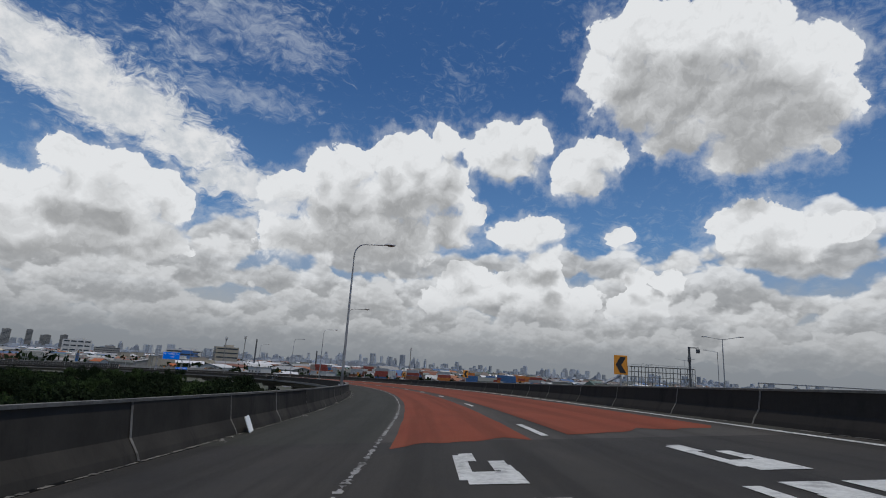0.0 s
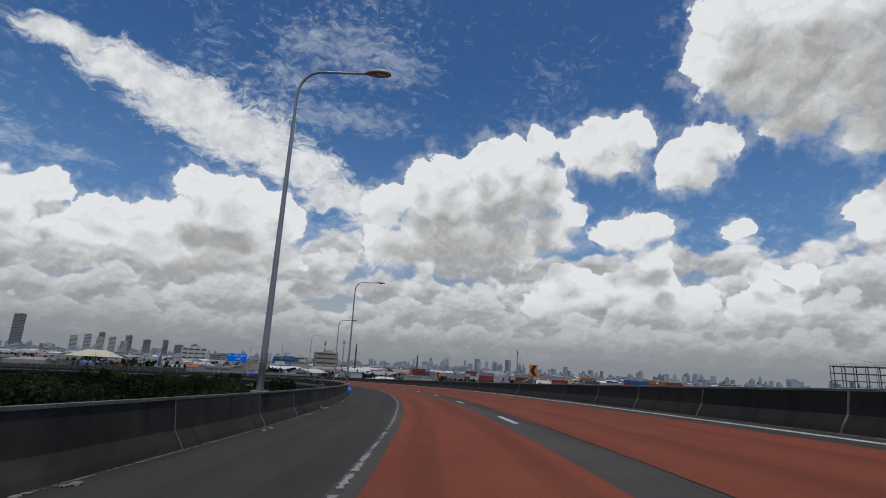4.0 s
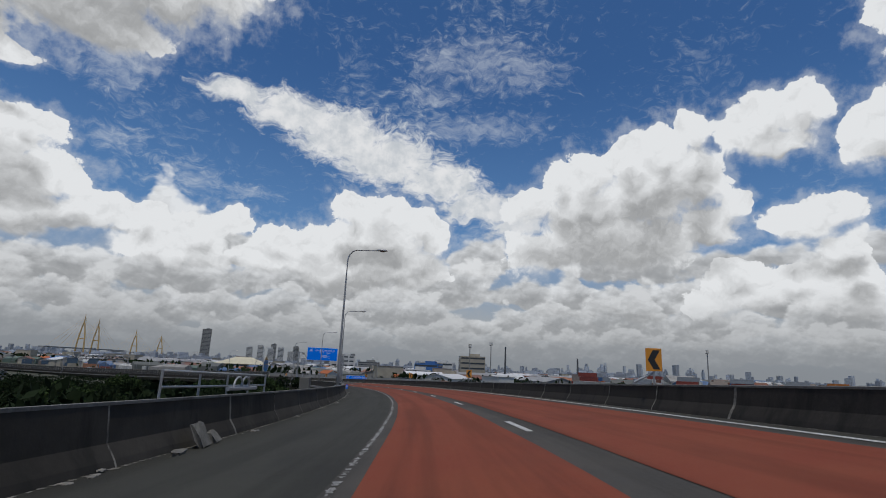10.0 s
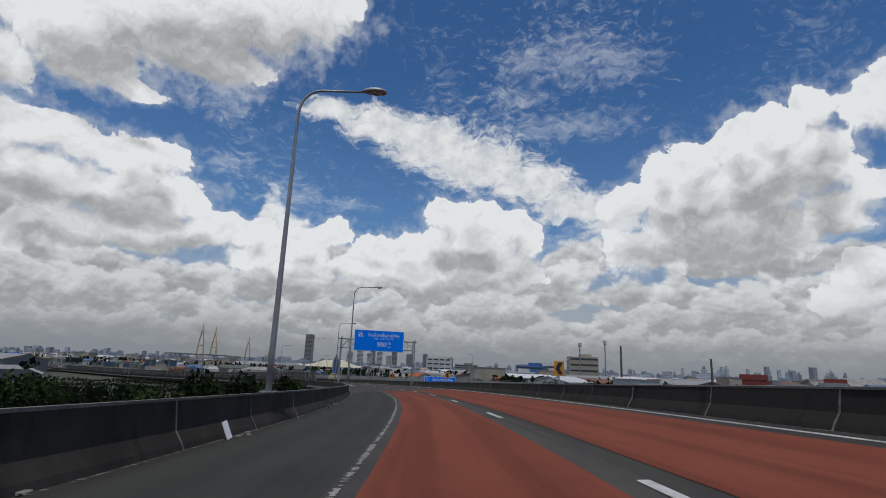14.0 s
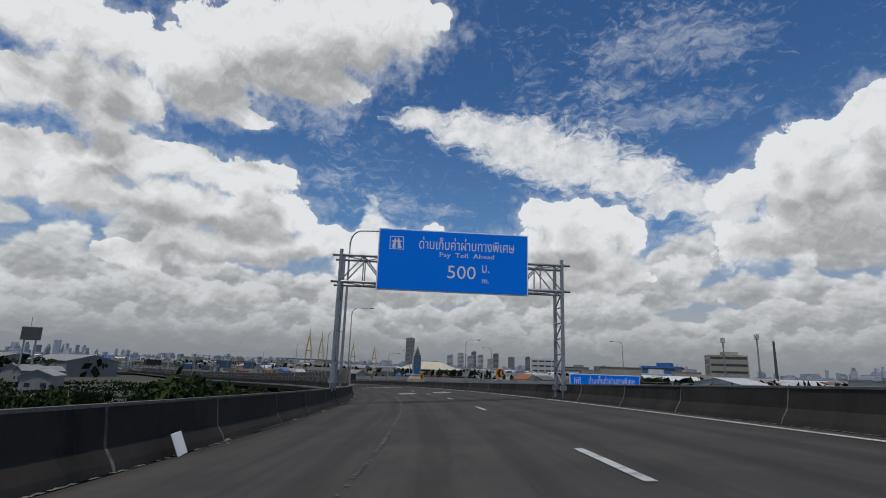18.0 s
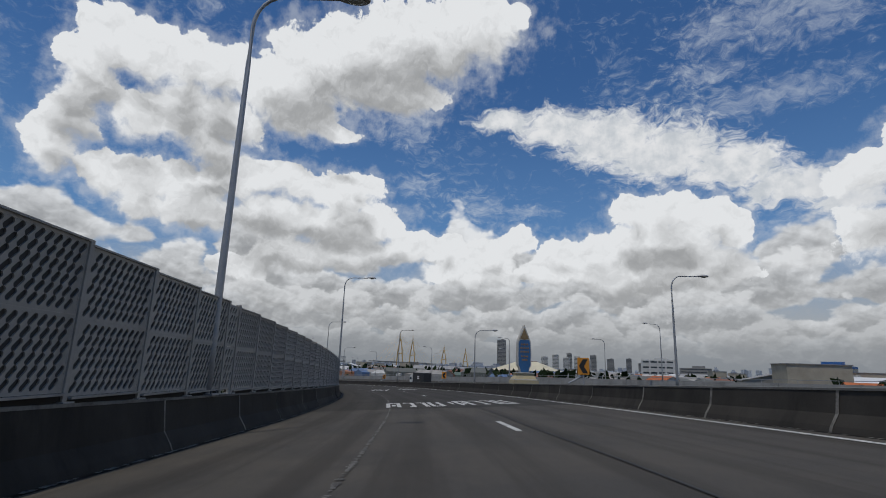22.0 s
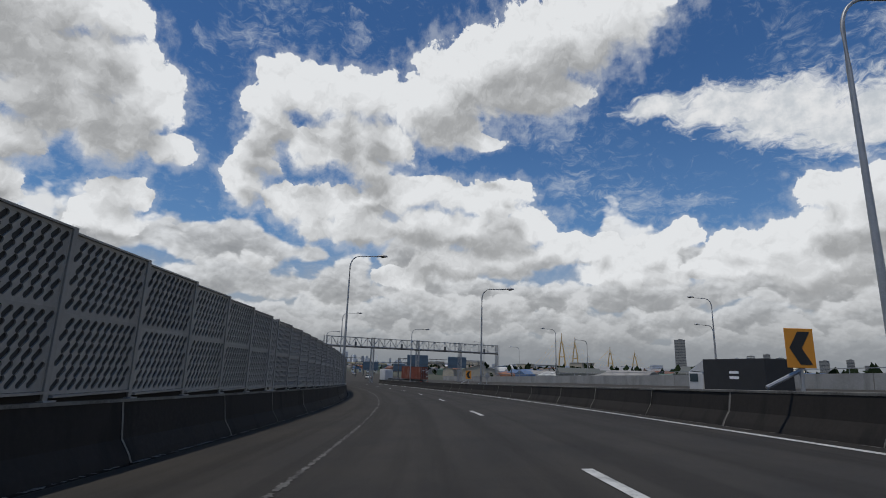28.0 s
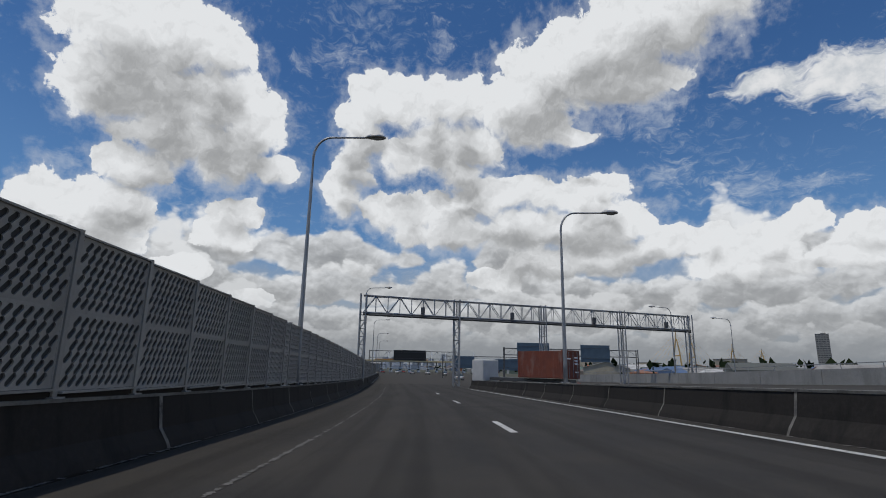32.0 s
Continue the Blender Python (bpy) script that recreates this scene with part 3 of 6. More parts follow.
def barrier(name, foot, way, s0, s1, label):
    """New Jersey barrier of cast lengths; way is -1 on the inner side of the bend, 1 on the outer."""
    owner = thing(name, label, "barrier", kind="structure")
    f, top = foot, HIGH if way < 0 else RIGHT_HIGH
    outline = [(f, 0), (f + way * 0.05, 0.12), (f + way * 0.20, 0.36), (f + way * 0.27, top - 0.05), (f + way * 0.55, top - 0.05), (f + way * 0.60, -0.5), (f, -0.12)]
    cap = [(f + way * 0.25, top - 0.05), (f + way * 0.25, top), (f + way * 0.57, top), (f + way * 0.57, top - 0.05)]
    if way < 0:
        outline, cap = outline, cap
    else:
        outline, cap = outline[::-1], cap[::-1]
    s, k = s0, 0
    while s < s1:
        length = (4.4, 5.2, 4.8, 5.6, 4.6)[k % 5]
        nudge = 0.012 * math.sin(k * 2.3)
        part("barrier_segment", sweep(bmesh.new(), [(x + nudge, z) for x, z in outline], s, s + length - 0.035, 2.6, shifted=way > 0), GREY_CONCRETE if (way < 0 and s < 370) or 270 < s < 400 else CONCRETE, owner)
        face = [(x - way * 0.006, z) for x, z in (outline[:4] if way < 0 else outline[::-1][:4])]
        if s < 600:
            smear = 0.05 + 0.07 * abs(math.sin(k * 1.7))
            part("joint_mortar", sweep(bmesh.new(), face if way < 0 else face[::-1], s - smear * 0.6, s + smear * 0.4, 1.0, closed=False, shifted=way > 0), MORTAR, owner, "pale mortar joint")
        s, k = s + length, k + 1
    part("coping", sweep(bmesh.new(), cap, s0, s1, 3, shifted=way > 0), CAP, owner, "pale concrete coping")
    return owner


barrier("barrier_left", LEFT_FOOT, -1, -60, 720, "soot-blackened concrete barrier with pale joints along the inner edge")
barrier("barrier_right", RIGHT_FOOT, 1, -60, 590, "soot-blackened concrete barrier with pale coping along the outer edge")


# ---- lamp posts ----
def lamp_post_parts(owner, tall=11.0, reach=2.4):
    bm = bmesh.new()
    points, radii = [], []
    bend = 1.0
    for i in range(9):
        points.append((0, 0, (tall - bend) * i / 8))
        radii.append(0.115 - 0.055 * i / 8)
    for i in range(1, 7):
        a = radians(15 * i)
        points.append((bend * (1 - math.cos(a)) * 0.8, 0, tall - bend + bend * math.sin(a)))
        radii.append(0.058 - 0.002 * i)
    points.append((reach, 0, tall + 0.06))
    radii.append(0.04)
    part("pole", tube(bm, points, radii, 10), STEEL, owner, smooth=True)
    part("base_plate", box(bmesh.new(), (0, 0, 0.02), (0.46, 0.46, 0.04), bevel=0.006), STEEL, owner)
    for x in (-0.17, 0.17):
        for y in (-0.17, 0.17):
            part("bolt", rod(bmesh.new(), (x, y, 0.03), (x, y, 0.11), 0.018, sides=6), DARK_STEEL, owner)
    bm = bmesh.new()
    bmesh.ops.create_uvsphere(bm, u_segments=16, v_segments=8, radius=1.0)
    for v in bm.verts:
        v.co = Vector((v.co.x * 0.48, v.co.y * 0.2 * (1.15 + 0.3 * v.co.x), max(v.co.z, -0.12) * 0.17))
    bmesh.ops.translate(bm, verts=bm.verts, vec=(reach + 0.36, 0, tall + 0.08))
    part("lamp_head", bm, LAMP, owner, "oval grey lamp housing", smooth=True)
    bm = bmesh.new()
    bmesh.ops.create_uvsphere(bm, u_segments=14, v_segments=8, radius=1.0)
    for v in bm.verts:
        v.co = Vector((v.co.x * 0.25, v.co.y * 0.13, min(v.co.z, 0.1) * 0.09))
    bmesh.ops.translate(bm, verts=bm.verts, vec=(reach + 0.42, 0, tall + 0.05))
    part("lens", bm, LENS, owner, "clouded glass lens", smooth=True)


post = thing("street_lamp", "grey tapered steel lamp post with a bent arm on the barrier", "street lamp", "lamp posts along the ramp")
lamp_post_parts(post)
LEFT_POSTS = (-1, 41.6, 83.5, 125.4, 167, 210.4, 252, 295.4, 337.9, 380.7, 423.4, 469, 513.5, 557, 600, 643, 686, 729)
for i, s in enumerate(LEFT_POSTS):
    m = place_on(s, LEFT_FOOT - 0.42, HIGH)
    if i == 0:
        post.matrix_basis = m
    else:
        copy_thing(post, m)


# ---- writing ----
def letters(text, size, thick=0.0):
    """A flat mesh of the words, centred, lying in x and y."""
    cu = bpy.data.curves.new("words", "FONT")
    cu.body, cu.size, cu.align_x, cu.align_y, cu.extrude, cu.resolution_u = text, size, "CENTER", "CENTER", thick, 3
    ob = new("words", cu)
    me = bpy.data.meshes.new_from_object(ob.evaluated_get(bpy.context.evaluated_depsgraph_get()))
    bpy.data.objects.remove(ob)
    bpy.data.curves.remove(cu)
    me.materials.clear()
    return me


def fitted(me, width, height):
    """Stretches a flat mesh to the size given and centres it."""
    co = np.empty(len(me.vertices) * 3)
    me.vertices.foreach_get("co", co)
    co = co.reshape(-1, 3)
    lo, hi = co.min(0), co.max(0)
    for k, want in ((0, width), (1, height)):
        co[:, k] = (co[:, k] - (lo[k] + hi[k]) / 2) * (want / max(hi[k] - lo[k], 1e-6))
    me.vertices.foreach_set("co", co.ravel())
    return me


def stroke_word(strokes, s, side, length):
    """Road lettering built of broad straight brush strokes: (x0, y0, x1, y1), y from 0 to 1 along the lane."""
    me = bmesh.new()
    for x0, y0, x1, y1 in strokes:
        flat = abs(y1 - y0) < 0.08
        w, e = (0.0, 0.055) if flat else (0.10, 0.0)
        ring = ((x0 - w, y0 - e), (x1 - w, y1 - e), (x1 + w, y1 + e), (x0 + w, y0 + e))
        lane = lane_layer(me)
        vs = [me.verts.new(on_road(s + (y - 0.5) * length, side + x, 0.013)) for x, y in ring]
        for v, (x, y) in zip(vs, ring):
            v[lane] = (side + x, s + y * length, 0)
        me.faces.new(vs)
    bmesh.ops.recalc_face_normals(me, faces=me.faces)
    part("road_word", me, PAINT, road, "white painted block lettering on the lane")


SLOW = ((-0.08, 0.95, 0.5, 0.95), (0.40, 0.0, 0.40, 0.94), (-0.1, 0.66, 0.24, 0.66), (0.0, 0.0, 0.0, 0.70), (0.2, 0.0, 0.2, 0.22), (0.66, 0.95, 1.30, 0.95), (0.72, 0.98, 0.98, 0.0), (1.0, 0.02, 1.08, 0.76), (0.88, 0.78, 1.16, 0.78), (1.22, 0.98, 1.42, 0.02))
stroke_word(SLOW, 355.8, -0.12, 5.2)
stroke_word(SLOW, 356.4, 3.55, 5.0)
FAST = ((0.0, 0.0, 0.0, 0.56), (0.0, 0.03, 0.22, 0.03), (0.42, 0.53, 0.95, 0.53), (0.48, 0.30, 0.48, 0.5), (0.40, 0.30, 0.95, 0.30), (0.86, 0.0, 0.86, 0.3), (1.15, 0.53, 1.7, 0.53), (1.6, 0.0, 1.6, 0.5), (1.3, 0.05, 1.6, 0.05), (0.72, 0.72, 0.72, 1.0), (0.72, 0.74, 1.42, 0.74), (0.72, 0.97, 0.95, 0.97), (1.12, 0.86, 1.36, 0.86), (1.3, 0.76, 1.3, 0.86))
SPEED_WORD = ((0.0, 0.0, 0.0, 1.0), (0.0, 0.95, 0.6, 0.95), (0.54, 0.0, 0.54, 0.95), (0.27, 0.25, 0.27, 0.6), (0.8, 0.95, 1.35, 0.95), (1.28, 0.0, 1.28, 0.95), (1.05, 0.05, 1.28, 0.05), (1.55, 0.95, 2.0, 0.95), (1.93, 0.0, 1.93, 0.95), (2.25, 0.12, 2.25, 1.0), (2.15, 0.05, 2.8, 0.05), (2.74, 0.0, 2.74, 1.0), (2.15, 0.95, 2.4, 0.95))
for strokes, s, side, length in ((FAST, 5.0, -0.3, 8.0), (SPEED_WORD, 396.2, -1.1, 4.8), (FAST, 440.7, -0.3, 8.0)):
    stroke_word(strokes, s, side, length)
    stroke_word(strokes, s + 0.6, side + 3.75, length)

# dark expansion joints across the carriageway, and tar seams
SEAL = surface("joint seal", (0.022, 0.022, 0.022), 0.8, vary=0.3, bump=0.3)
for s, wide, skew in ((103.9, 0.16, 0.72), (215.5, 0.14, 0.0), (409.5, 0.05, 0.0)):
    bm = bmesh.new()
    across = np.linspace(LEFT_FOOT, RIGHT_FOOT, 97)
    tooth = [0.45 * wide * (1 if i % 2 else -1) if skew else 0.1 * wide * math.sin(i * 2.1) for i in range(97)]
    va = [bm.verts.new(on_road(s + skew * x + t, x, 0.014)) for x, t in zip(across, tooth)]
    vb = [bm.verts.new(on_road(s + skew * x + wide + t, x, 0.014)) for x, t in zip(across, tooth)]
    for i in range(96):
        bm.faces.new((va[i], va[i + 1], vb[i + 1], vb[i]))
    part("expansion_joint", bm, SEAL, road, "dark rubber expansion joint")
strip("tar_seam", 2.85, 0.06, 336, 392, SEAL, "dark tar seam", "", 0.0135, wander=0.15)
strip("tar_seam", 4.2, 0.05, 340, 372, SEAL, "dark tar seam", "", 0.0135, wander=0.25)


# ---- right-hand lamp posts, with arms over the road beyond ----
short_post = thing("street_lamp", "grey steel lamp post with a bent arm beside the barrier", "street lamp", "lamp posts along the ramp")
lamp_post_parts(short_post, 9.0)
short_post.matrix_basis = place_on(406.0, 20.9, HIGH, 0, False)
for s, side in ((517.4, RIGHT_FOOT + 0.45 + lane_shift(517.4)), (561.3, RIGHT_FOOT + 0.45 + lane_shift(561.3))):
    copy_thing(short_post, place_on(s, side, RIGHT_HIGH if side < 10 else HIGH, 0, side < 10))
copy_thing(post, place_on(480.0, 11.1, HIGH, 0, False))
low_post = thing("street_lamp", "shorter grey steel lamp post beside the joining road", "street lamp", "lamp posts along the ramp")
lamp_post_parts(low_post, 7.3)
low_post.matrix_basis = place_on(437.5, 12.9, HIGH, 0, False)


# ---- chevron signs ----
def chevron_sign():
    sign = thing("chevron_sign", "amber board with a black chevron on a short post", "road sign", "chevron boards along the bend")
    part("post", rod(bmesh.new(), (0, 0.05, -0.05), (0, 0.05, 0.62), 0.045), STEEL, sign)
    part("brace", rod(bmesh.new(), (-0.75, 0.07, 0.05), (-0.02, 0.07, 0.42), 0.045), STEEL, sign)
    board = part("board", box(bmesh.new(), (0, 0, 0.9), (0.6, 0.025, 0.84), bevel=0.01), YELLOW_SIGN, sign)
    bm = bmesh.new()
    pts = [(-0.03, 0.35), (0.23, 0.35), (0.03, 0.0), (0.23, -0.35), (-0.03, -0.35), (-0.23, 0.0)]
    vs = [bm.verts.new((x, -0.017, 0.9 + z)) for x, z in pts]
    bm.faces.new((vs[5], vs[2], vs[1], vs[0]))
    bm.faces.new((vs[4], vs[3], vs[2], vs[5]))
    part("chevron", bm, BLACK_SIGN, board, "black chevron")
    return sign


chevron = chevron_sign()
for i, s in enumerate((23.4, 63.2, 104.4, 145.7, 186.5, 226.6, 265.7, 307.8, 350.2, 394.0, 436.3, 478.8, 522.7)):
    m = place_on(s, RIGHT_FOOT + 0.42 + lane_shift(s), RIGHT_HIGH, -4)
    if i == 0:
        chevron.matrix_basis = m
    else:
        copy_thing(chevron, m)


# ---- small blue plates on the inner barrier ----
def barrier_plate(s):
    plate = thing("barrier_plate", "small blue plate with white telephone mark on the barrier", "sign plate", "blue plates on the barrier")
    board = part("board", box(bmesh.new(), (0, 0, 0), (0.56, 0.02, 0.62), bevel=0.008), BLUE_SIGN, plate)
    bm = bmesh.new()
    bmesh.ops.create_circle(bm, segments=20, radius=0.17)
    ring = list(bm.edges)
    made = bmesh.ops.extrude_edge_only(bm, edges=ring)
    for v in [g for g in made["geom"] if isinstance(g, bmesh.types.BMVert)]:
        v.co *= 0.8
    bmesh.ops.transform(bm, matrix=pose(-0.11, -0.014, 0.05, 90), verts=bm.verts)
    part("ring", bm, WHITE_SIGN, board, "white ring")
    bm = bmesh.new()
    box(bm, (-0.11, -0.014, 0.05), (0.05, 0.004, 0.2))
    part("receiver", bm, WHITE_SIGN, board, "white receiver mark")
    bm = bmesh.new()
    for k, w in enumerate((0.16, 0.12)):
        box(bm, (0.16, -0.014, 0.2 - 0.07 * k), (w, 0.004, 0.03))
    box(bm, (0.15, -0.014, -0.03), (0.2, 0.004, 0.09))
    part("bar", bm, WHITE_SIGN, board, "white bars and arrow")
    part("bracket", rod(bmesh.new(), (-0.1, 0.02, 0), (-0.32, 0.2, 0), 0.02, sides=6), STEEL, plate)
    plate.matrix_basis = place_on(s, LEFT_FOOT + 0.05, 0.62, 52) @ Matrix.Diagonal((0.8, 0.8, 0.8, 1))


for s in (114.8, 234.4):
    barrier_plate(s)

# a leaning white scrap of board and litter along the inner barrier foot
LITTER = surface("dusty rubble", (0.2, 0.19, 0.17), 0.95, vary=0.5, scale=3, bump=0.4)
for s, side, size in ((14.3, -4.55, 0.5), (246.8, -4.55, 0.45), (310.8, -4.55, 0.5)):
    scrap = part("board_scrap", box(bmesh.new(), (0, 0, 0.2), (0.03, size, 0.42), bevel=0.008), WHITE_SIGN)
    scrap.matrix_basis = place_on(s, side, 0.02) @ pose(0, 0, 0, 0, -24, 8)
    tagged(scrap, "pale scrap of board leaning on the barrier foot", "debris", "litter along the barrier")
# a slab broken out of the barrier, lying against its foot
CHUNK = surface("broken concrete", (0.15, 0.145, 0.13), 0.95, vary=0.6, scale=2.5, fine=9, bump=0.5, second=(0.06, 0.058, 0.052), spec=0.2)
for s, side, w, h, lean in ((178.4, -4.40, 0.62, 0.5, -28), (179.2, -4.45, 0.35, 0.3, -40), (177.2, -4.35, 0.45, 0.12, -75), (262.0, -4.4, 0.4, 0.22, -50), (92.0, -4.4, 0.42, 0.2, -55)):
    bm = box(bmesh.new(), (0, 0, h / 2), (0.09, w, h))
    r = random.Random(int(s))
    bmesh.ops.subdivide_edges(bm, edges=list(bm.edges), cuts=2)
    for v in bm.verts:
        v.co += Vector((r.uniform(-0.02, 0.02), r.uniform(-0.05, 0.05), r.uniform(-0.04, 0.04) if v.co.z > 0.01 else 0))
    slab = part("broken_slab", bm, CHUNK)
    slab.matrix_basis = place_on(s, side, 0.01) @ pose(0, 0, 0, 0, lean, 6)
    tagged(slab, "jagged piece of broken concrete against the barrier foot", "debris", "litter along the barrier")
rng = random.Random(4)
for k in range(46):
    s = 3 + k * 7.7 + rng.uniform(-3, 3)
    bm = bmesh.new()
    for j in range(rng.randint(3, 6)):
        bmesh.ops.create_icosphere(bm, subdivisions=1, radius=rng.uniform(0.03, 0.085), matrix=Matrix.Translation((rng.uniform(-0.12, 0.12), rng.uniform(-0.5, 0.5), 0.0)) @ Matrix.Diagonal((1, 1.5, 0.45, 1)))
    pile = part("rubble", bm, LITTER)
    pile.matrix_basis = place_on(s, LEFT_FOOT + rng.uniform(0.12, 0.3), 0.015)
    tagged(pile, "dusty crumbs of rubble swept against the barrier foot", "rubble", "litter along the barrier")


# ---- an inspection platform hung outside the inner barrier ----
def inspection_platform(s0, s1):
    g = thing("inspection_platform", "galvanised inspection platform with a handrail outside the inner barrier", "platform")
    x = LEFT_FOOT - 1.0
    n = 4
    spots_ = [on_road(s0 + (s1 - s0) * k / n, x, 0) for k in range(n + 1)]
    part("floor_plate", sweep(bmesh.new(), [(x - 0.15, 0.1), (x - 0.15, 0.02), (LEFT_FOOT - 0.55, 0.02), (LEFT_FOOT - 0.55, 0.1)], s0, s1, 2.0), DARK_STEEL, g)
    for p in spots_:
        part("rail_post", rod(bmesh.new(), p, p + Vector((0, 0, 1.58)), 0.03), STEEL, g)
    for z in (1.55, 1.2):
        for a, b in zip(spots_, spots_[1:]):
            part("handrail", rod(bmesh.new(), a + Vector((0, 0, z)), b + Vector((0, 0, z)), 0.03), STEEL, g)
    a, b = on_road(s0 + 3.6, x + 0.25, 1.12), on_road(s0 + 6.4, x + 0.25, 1.12)
    part("shelf", rod(bmesh.new(), a, b, 0.06, sides=6), STEEL, g)
    for k in range(2):
        c = on_road(s0 + 4.5 + 0.7 * k, x + 0.25, 1.12)
        d = (b - a).normalized()
        part("hoop", tube(bmesh.new(), [c + d * 0.42 * math.cos(q) + Vector((0, 0, 0.34 * math.sin(q))) for q in np.linspace(0, math.pi, 9)], [0.03] * 9, 6), STEEL, g)


inspection_platform(179.0, 187.5)
stub = part("marker_block", box(bmesh.new(), (0, 0, 0.5), (0.5, 0.6, 1.0), bevel=0.03), CAP)
tagged(stub, "pale concrete block standing outside the inner barrier", "block")
stub.matrix_basis = place_on(196.0, LEFT_FOOT - 0.95, 0.55)


# ---- the toll sign gantry ----
def lattice(bm, a, b, c, d, bays, r):
    """Zigzag bars between the line a-b and the line c-d."""
    a, b, c, d = map(Vector, (a, b, c, d))
    for k in range(bays):
        u, v = k / bays, (k + 1) / bays
        p, q = (a.lerp(b, u), c.lerp(d, v)) if k % 2 == 0 else (c.lerp(d, u), a.lerp(b, v))
        rod(bm, p, q, r, sides=6)
        rod(bm, a.lerp(b, v), c.lerp(d, v), r, sides=6)
    return bm


def lattice_bars(name, a, b, c, d, bays, r, parent):
    """The same zigzag, each bar a part."""
    a, b, c, d = map(Vector, (a, b, c, d))
    for k in range(bays):
        u, v = k / bays, (k + 1) / bays
        p, q = (a.lerp(b, u), c.lerp(d, v)) if k % 2 == 0 else (c.lerp(d, u), a.lerp(b, v))
        part(name, rod(bmesh.new(), p, q, r, sides=6), STEEL, parent)
        part(name, rod(bmesh.new(), a.lerp(b, v), c.lerp(d, v), r, sides=6), STEEL, parent)


def pieces(name, bars, material, parent, r, sides=10, label=""):
    for a, b in bars:
        part(name, rod(bmesh.new(), a, b, r, sides=sides), material, parent, label, smooth=False)


def toll_gantry():
    g = thing("sign_gantry", "galvanised truss gantry spanning the ramp with a large blue toll sign", "sign gantry")
    x0, x1, top, low = LEFT_FOOT - 0.3, RIGHT_FOOT + 0.1, 8.4, 6.8
    for x, far, foot in ((x0, 1.5, HIGH), (x1, 1.5, RIGHT_HIGH + 0.1)):
        pieces("column", [((x, 0, HIGH - 0.45), (x, 0, top + 0.35)), ((x, far, HIGH - 0.45), (x, far, top + 0.25))], STEEL, g, 0.11)
        lattice_bars("bracing_bar", (x, 0, HIGH + 0.2), (x, 0, low), (x, far, HIGH + 0.2), (x, far, low), 6, 0.045, g)
        for y in (0, far):
            part("base_plate", box(bmesh.new(), (x, y, foot + 0.03), (0.36, 0.4, 0.06), bevel=0.01), STEEL, g)
            for a in (45, 135, 225, 315):
                bm = bmesh.new()
                box(bm, (0, 0, 0), (0.02, 0.2, 0.22), matrix=Matrix.Translation((x, y, foot + 0.16)) @ Matrix.Rotation(radians(a), 4, "Z") @ Matrix.Translation((0, 0.15, 0)))
                part("gusset", bm, STEEL, g)
    for y in (0, 1.5):
        for z in (top, low):
            pieces("chord", [((x0 - 0.5, y, z), (x1 + 0.5, y, z))], STEEL, g, 0.085)
    lattice_bars("web_bar", (x0, 0, low), (x1, 0, low), (x0, 0, top), (x1, 0, top), 10, 0.04, g)
    lattice_bars("web_bar", (x0, 1.5, low), (x1, 1.5, low), (x0, 1.5, top), (x1, 1.5, top), 10, 0.04, g)
    lattice_bars("web_bar", (x0, 0, top), (x1, 0, top), (x0, 1.5, top), (x1, 1.5, top), 10, 0.035, g)
    lattice_bars("web_bar", (x0, 0, low), (x1, 0, low), (x0, 1.5, low), (x1, 1.5, low), 10, 0.035, g)
    # sign board
    w, h, cx, cz = 9.1, 3.75, 1.65, 8.25
    rim = part("sign_panel", box(bmesh.new(), (cx, -0.2, cz), (w, 0.07, h), bevel=0.02), WHITE_SIGN, g, "white rim and back of the sign")
    part("sign_face", box(bmesh.new(), (cx, -0.24, cz), (w - 0.14, 0.03, h - 0.14), bevel=0.01), BLUE_SIGN, rim, "plain blue sign face")
    for text, x, z, tw, th, label in (("ด่านเก็บค่าผ่านทางพิเศษ", cx + 0.80, cz + 1.08, 5.8, 0.74, "white Thai lettering"), ("Pay  Toll  Ahead", cx + 0.80, cz + 0.36, 3.3, 0.36, "white lettering"), ("500", cx + 0.5, cz - 0.62, 1.7, 0.78, "white numerals"), ("ม.", cx + 1.95, cz - 0.35, 0.42, 0.45, "white lettering"), ("m.", cx + 1.95, cz - 1.1, 0.42, 0.24, "white lettering")):
        me = fitted(letters(text, 1.0), tw, th)
        me.materials.append(WHITE_SIGN)
        o = part("sign_lettering", me, WHITE_SIGN, rim, label)
        o.matrix_basis = pose(x, -0.26, z, 90)
    # expressway emblem
    ex, ez = cx - 3.45, cz + 1.0
    bm = bmesh.new()
    for a, b, sx, sz in ((0, 0.38, 0.84, 0.04), (0, -0.38, 0.84, 0.04), (0.4, 0, 0.04, 0.8), (-0.4, 0, 0.04, 0.8), (0, 0.1, 0.6, 0.07)):
        box(bm, (ex + a, -0.258, ez + b), (sx, 0.006, sz))
    for sx in (-1, 1):
        vs = [bm.verts.new((ex + sx * x, -0.262, ez + z)) for x, z in ((0.05, 0.28), (0.13, 0.28), (0.3, -0.32), (0.07, -0.32))]
        bm.faces.new(vs if sx < 0 else vs[::-1])
    part("emblem", bm, WHITE_SIGN, rim, "white road emblem in a frame")
    g.matrix_basis = place_on(331.6, 0, 0, 0, banked=False)
    return g


toll_gantry()


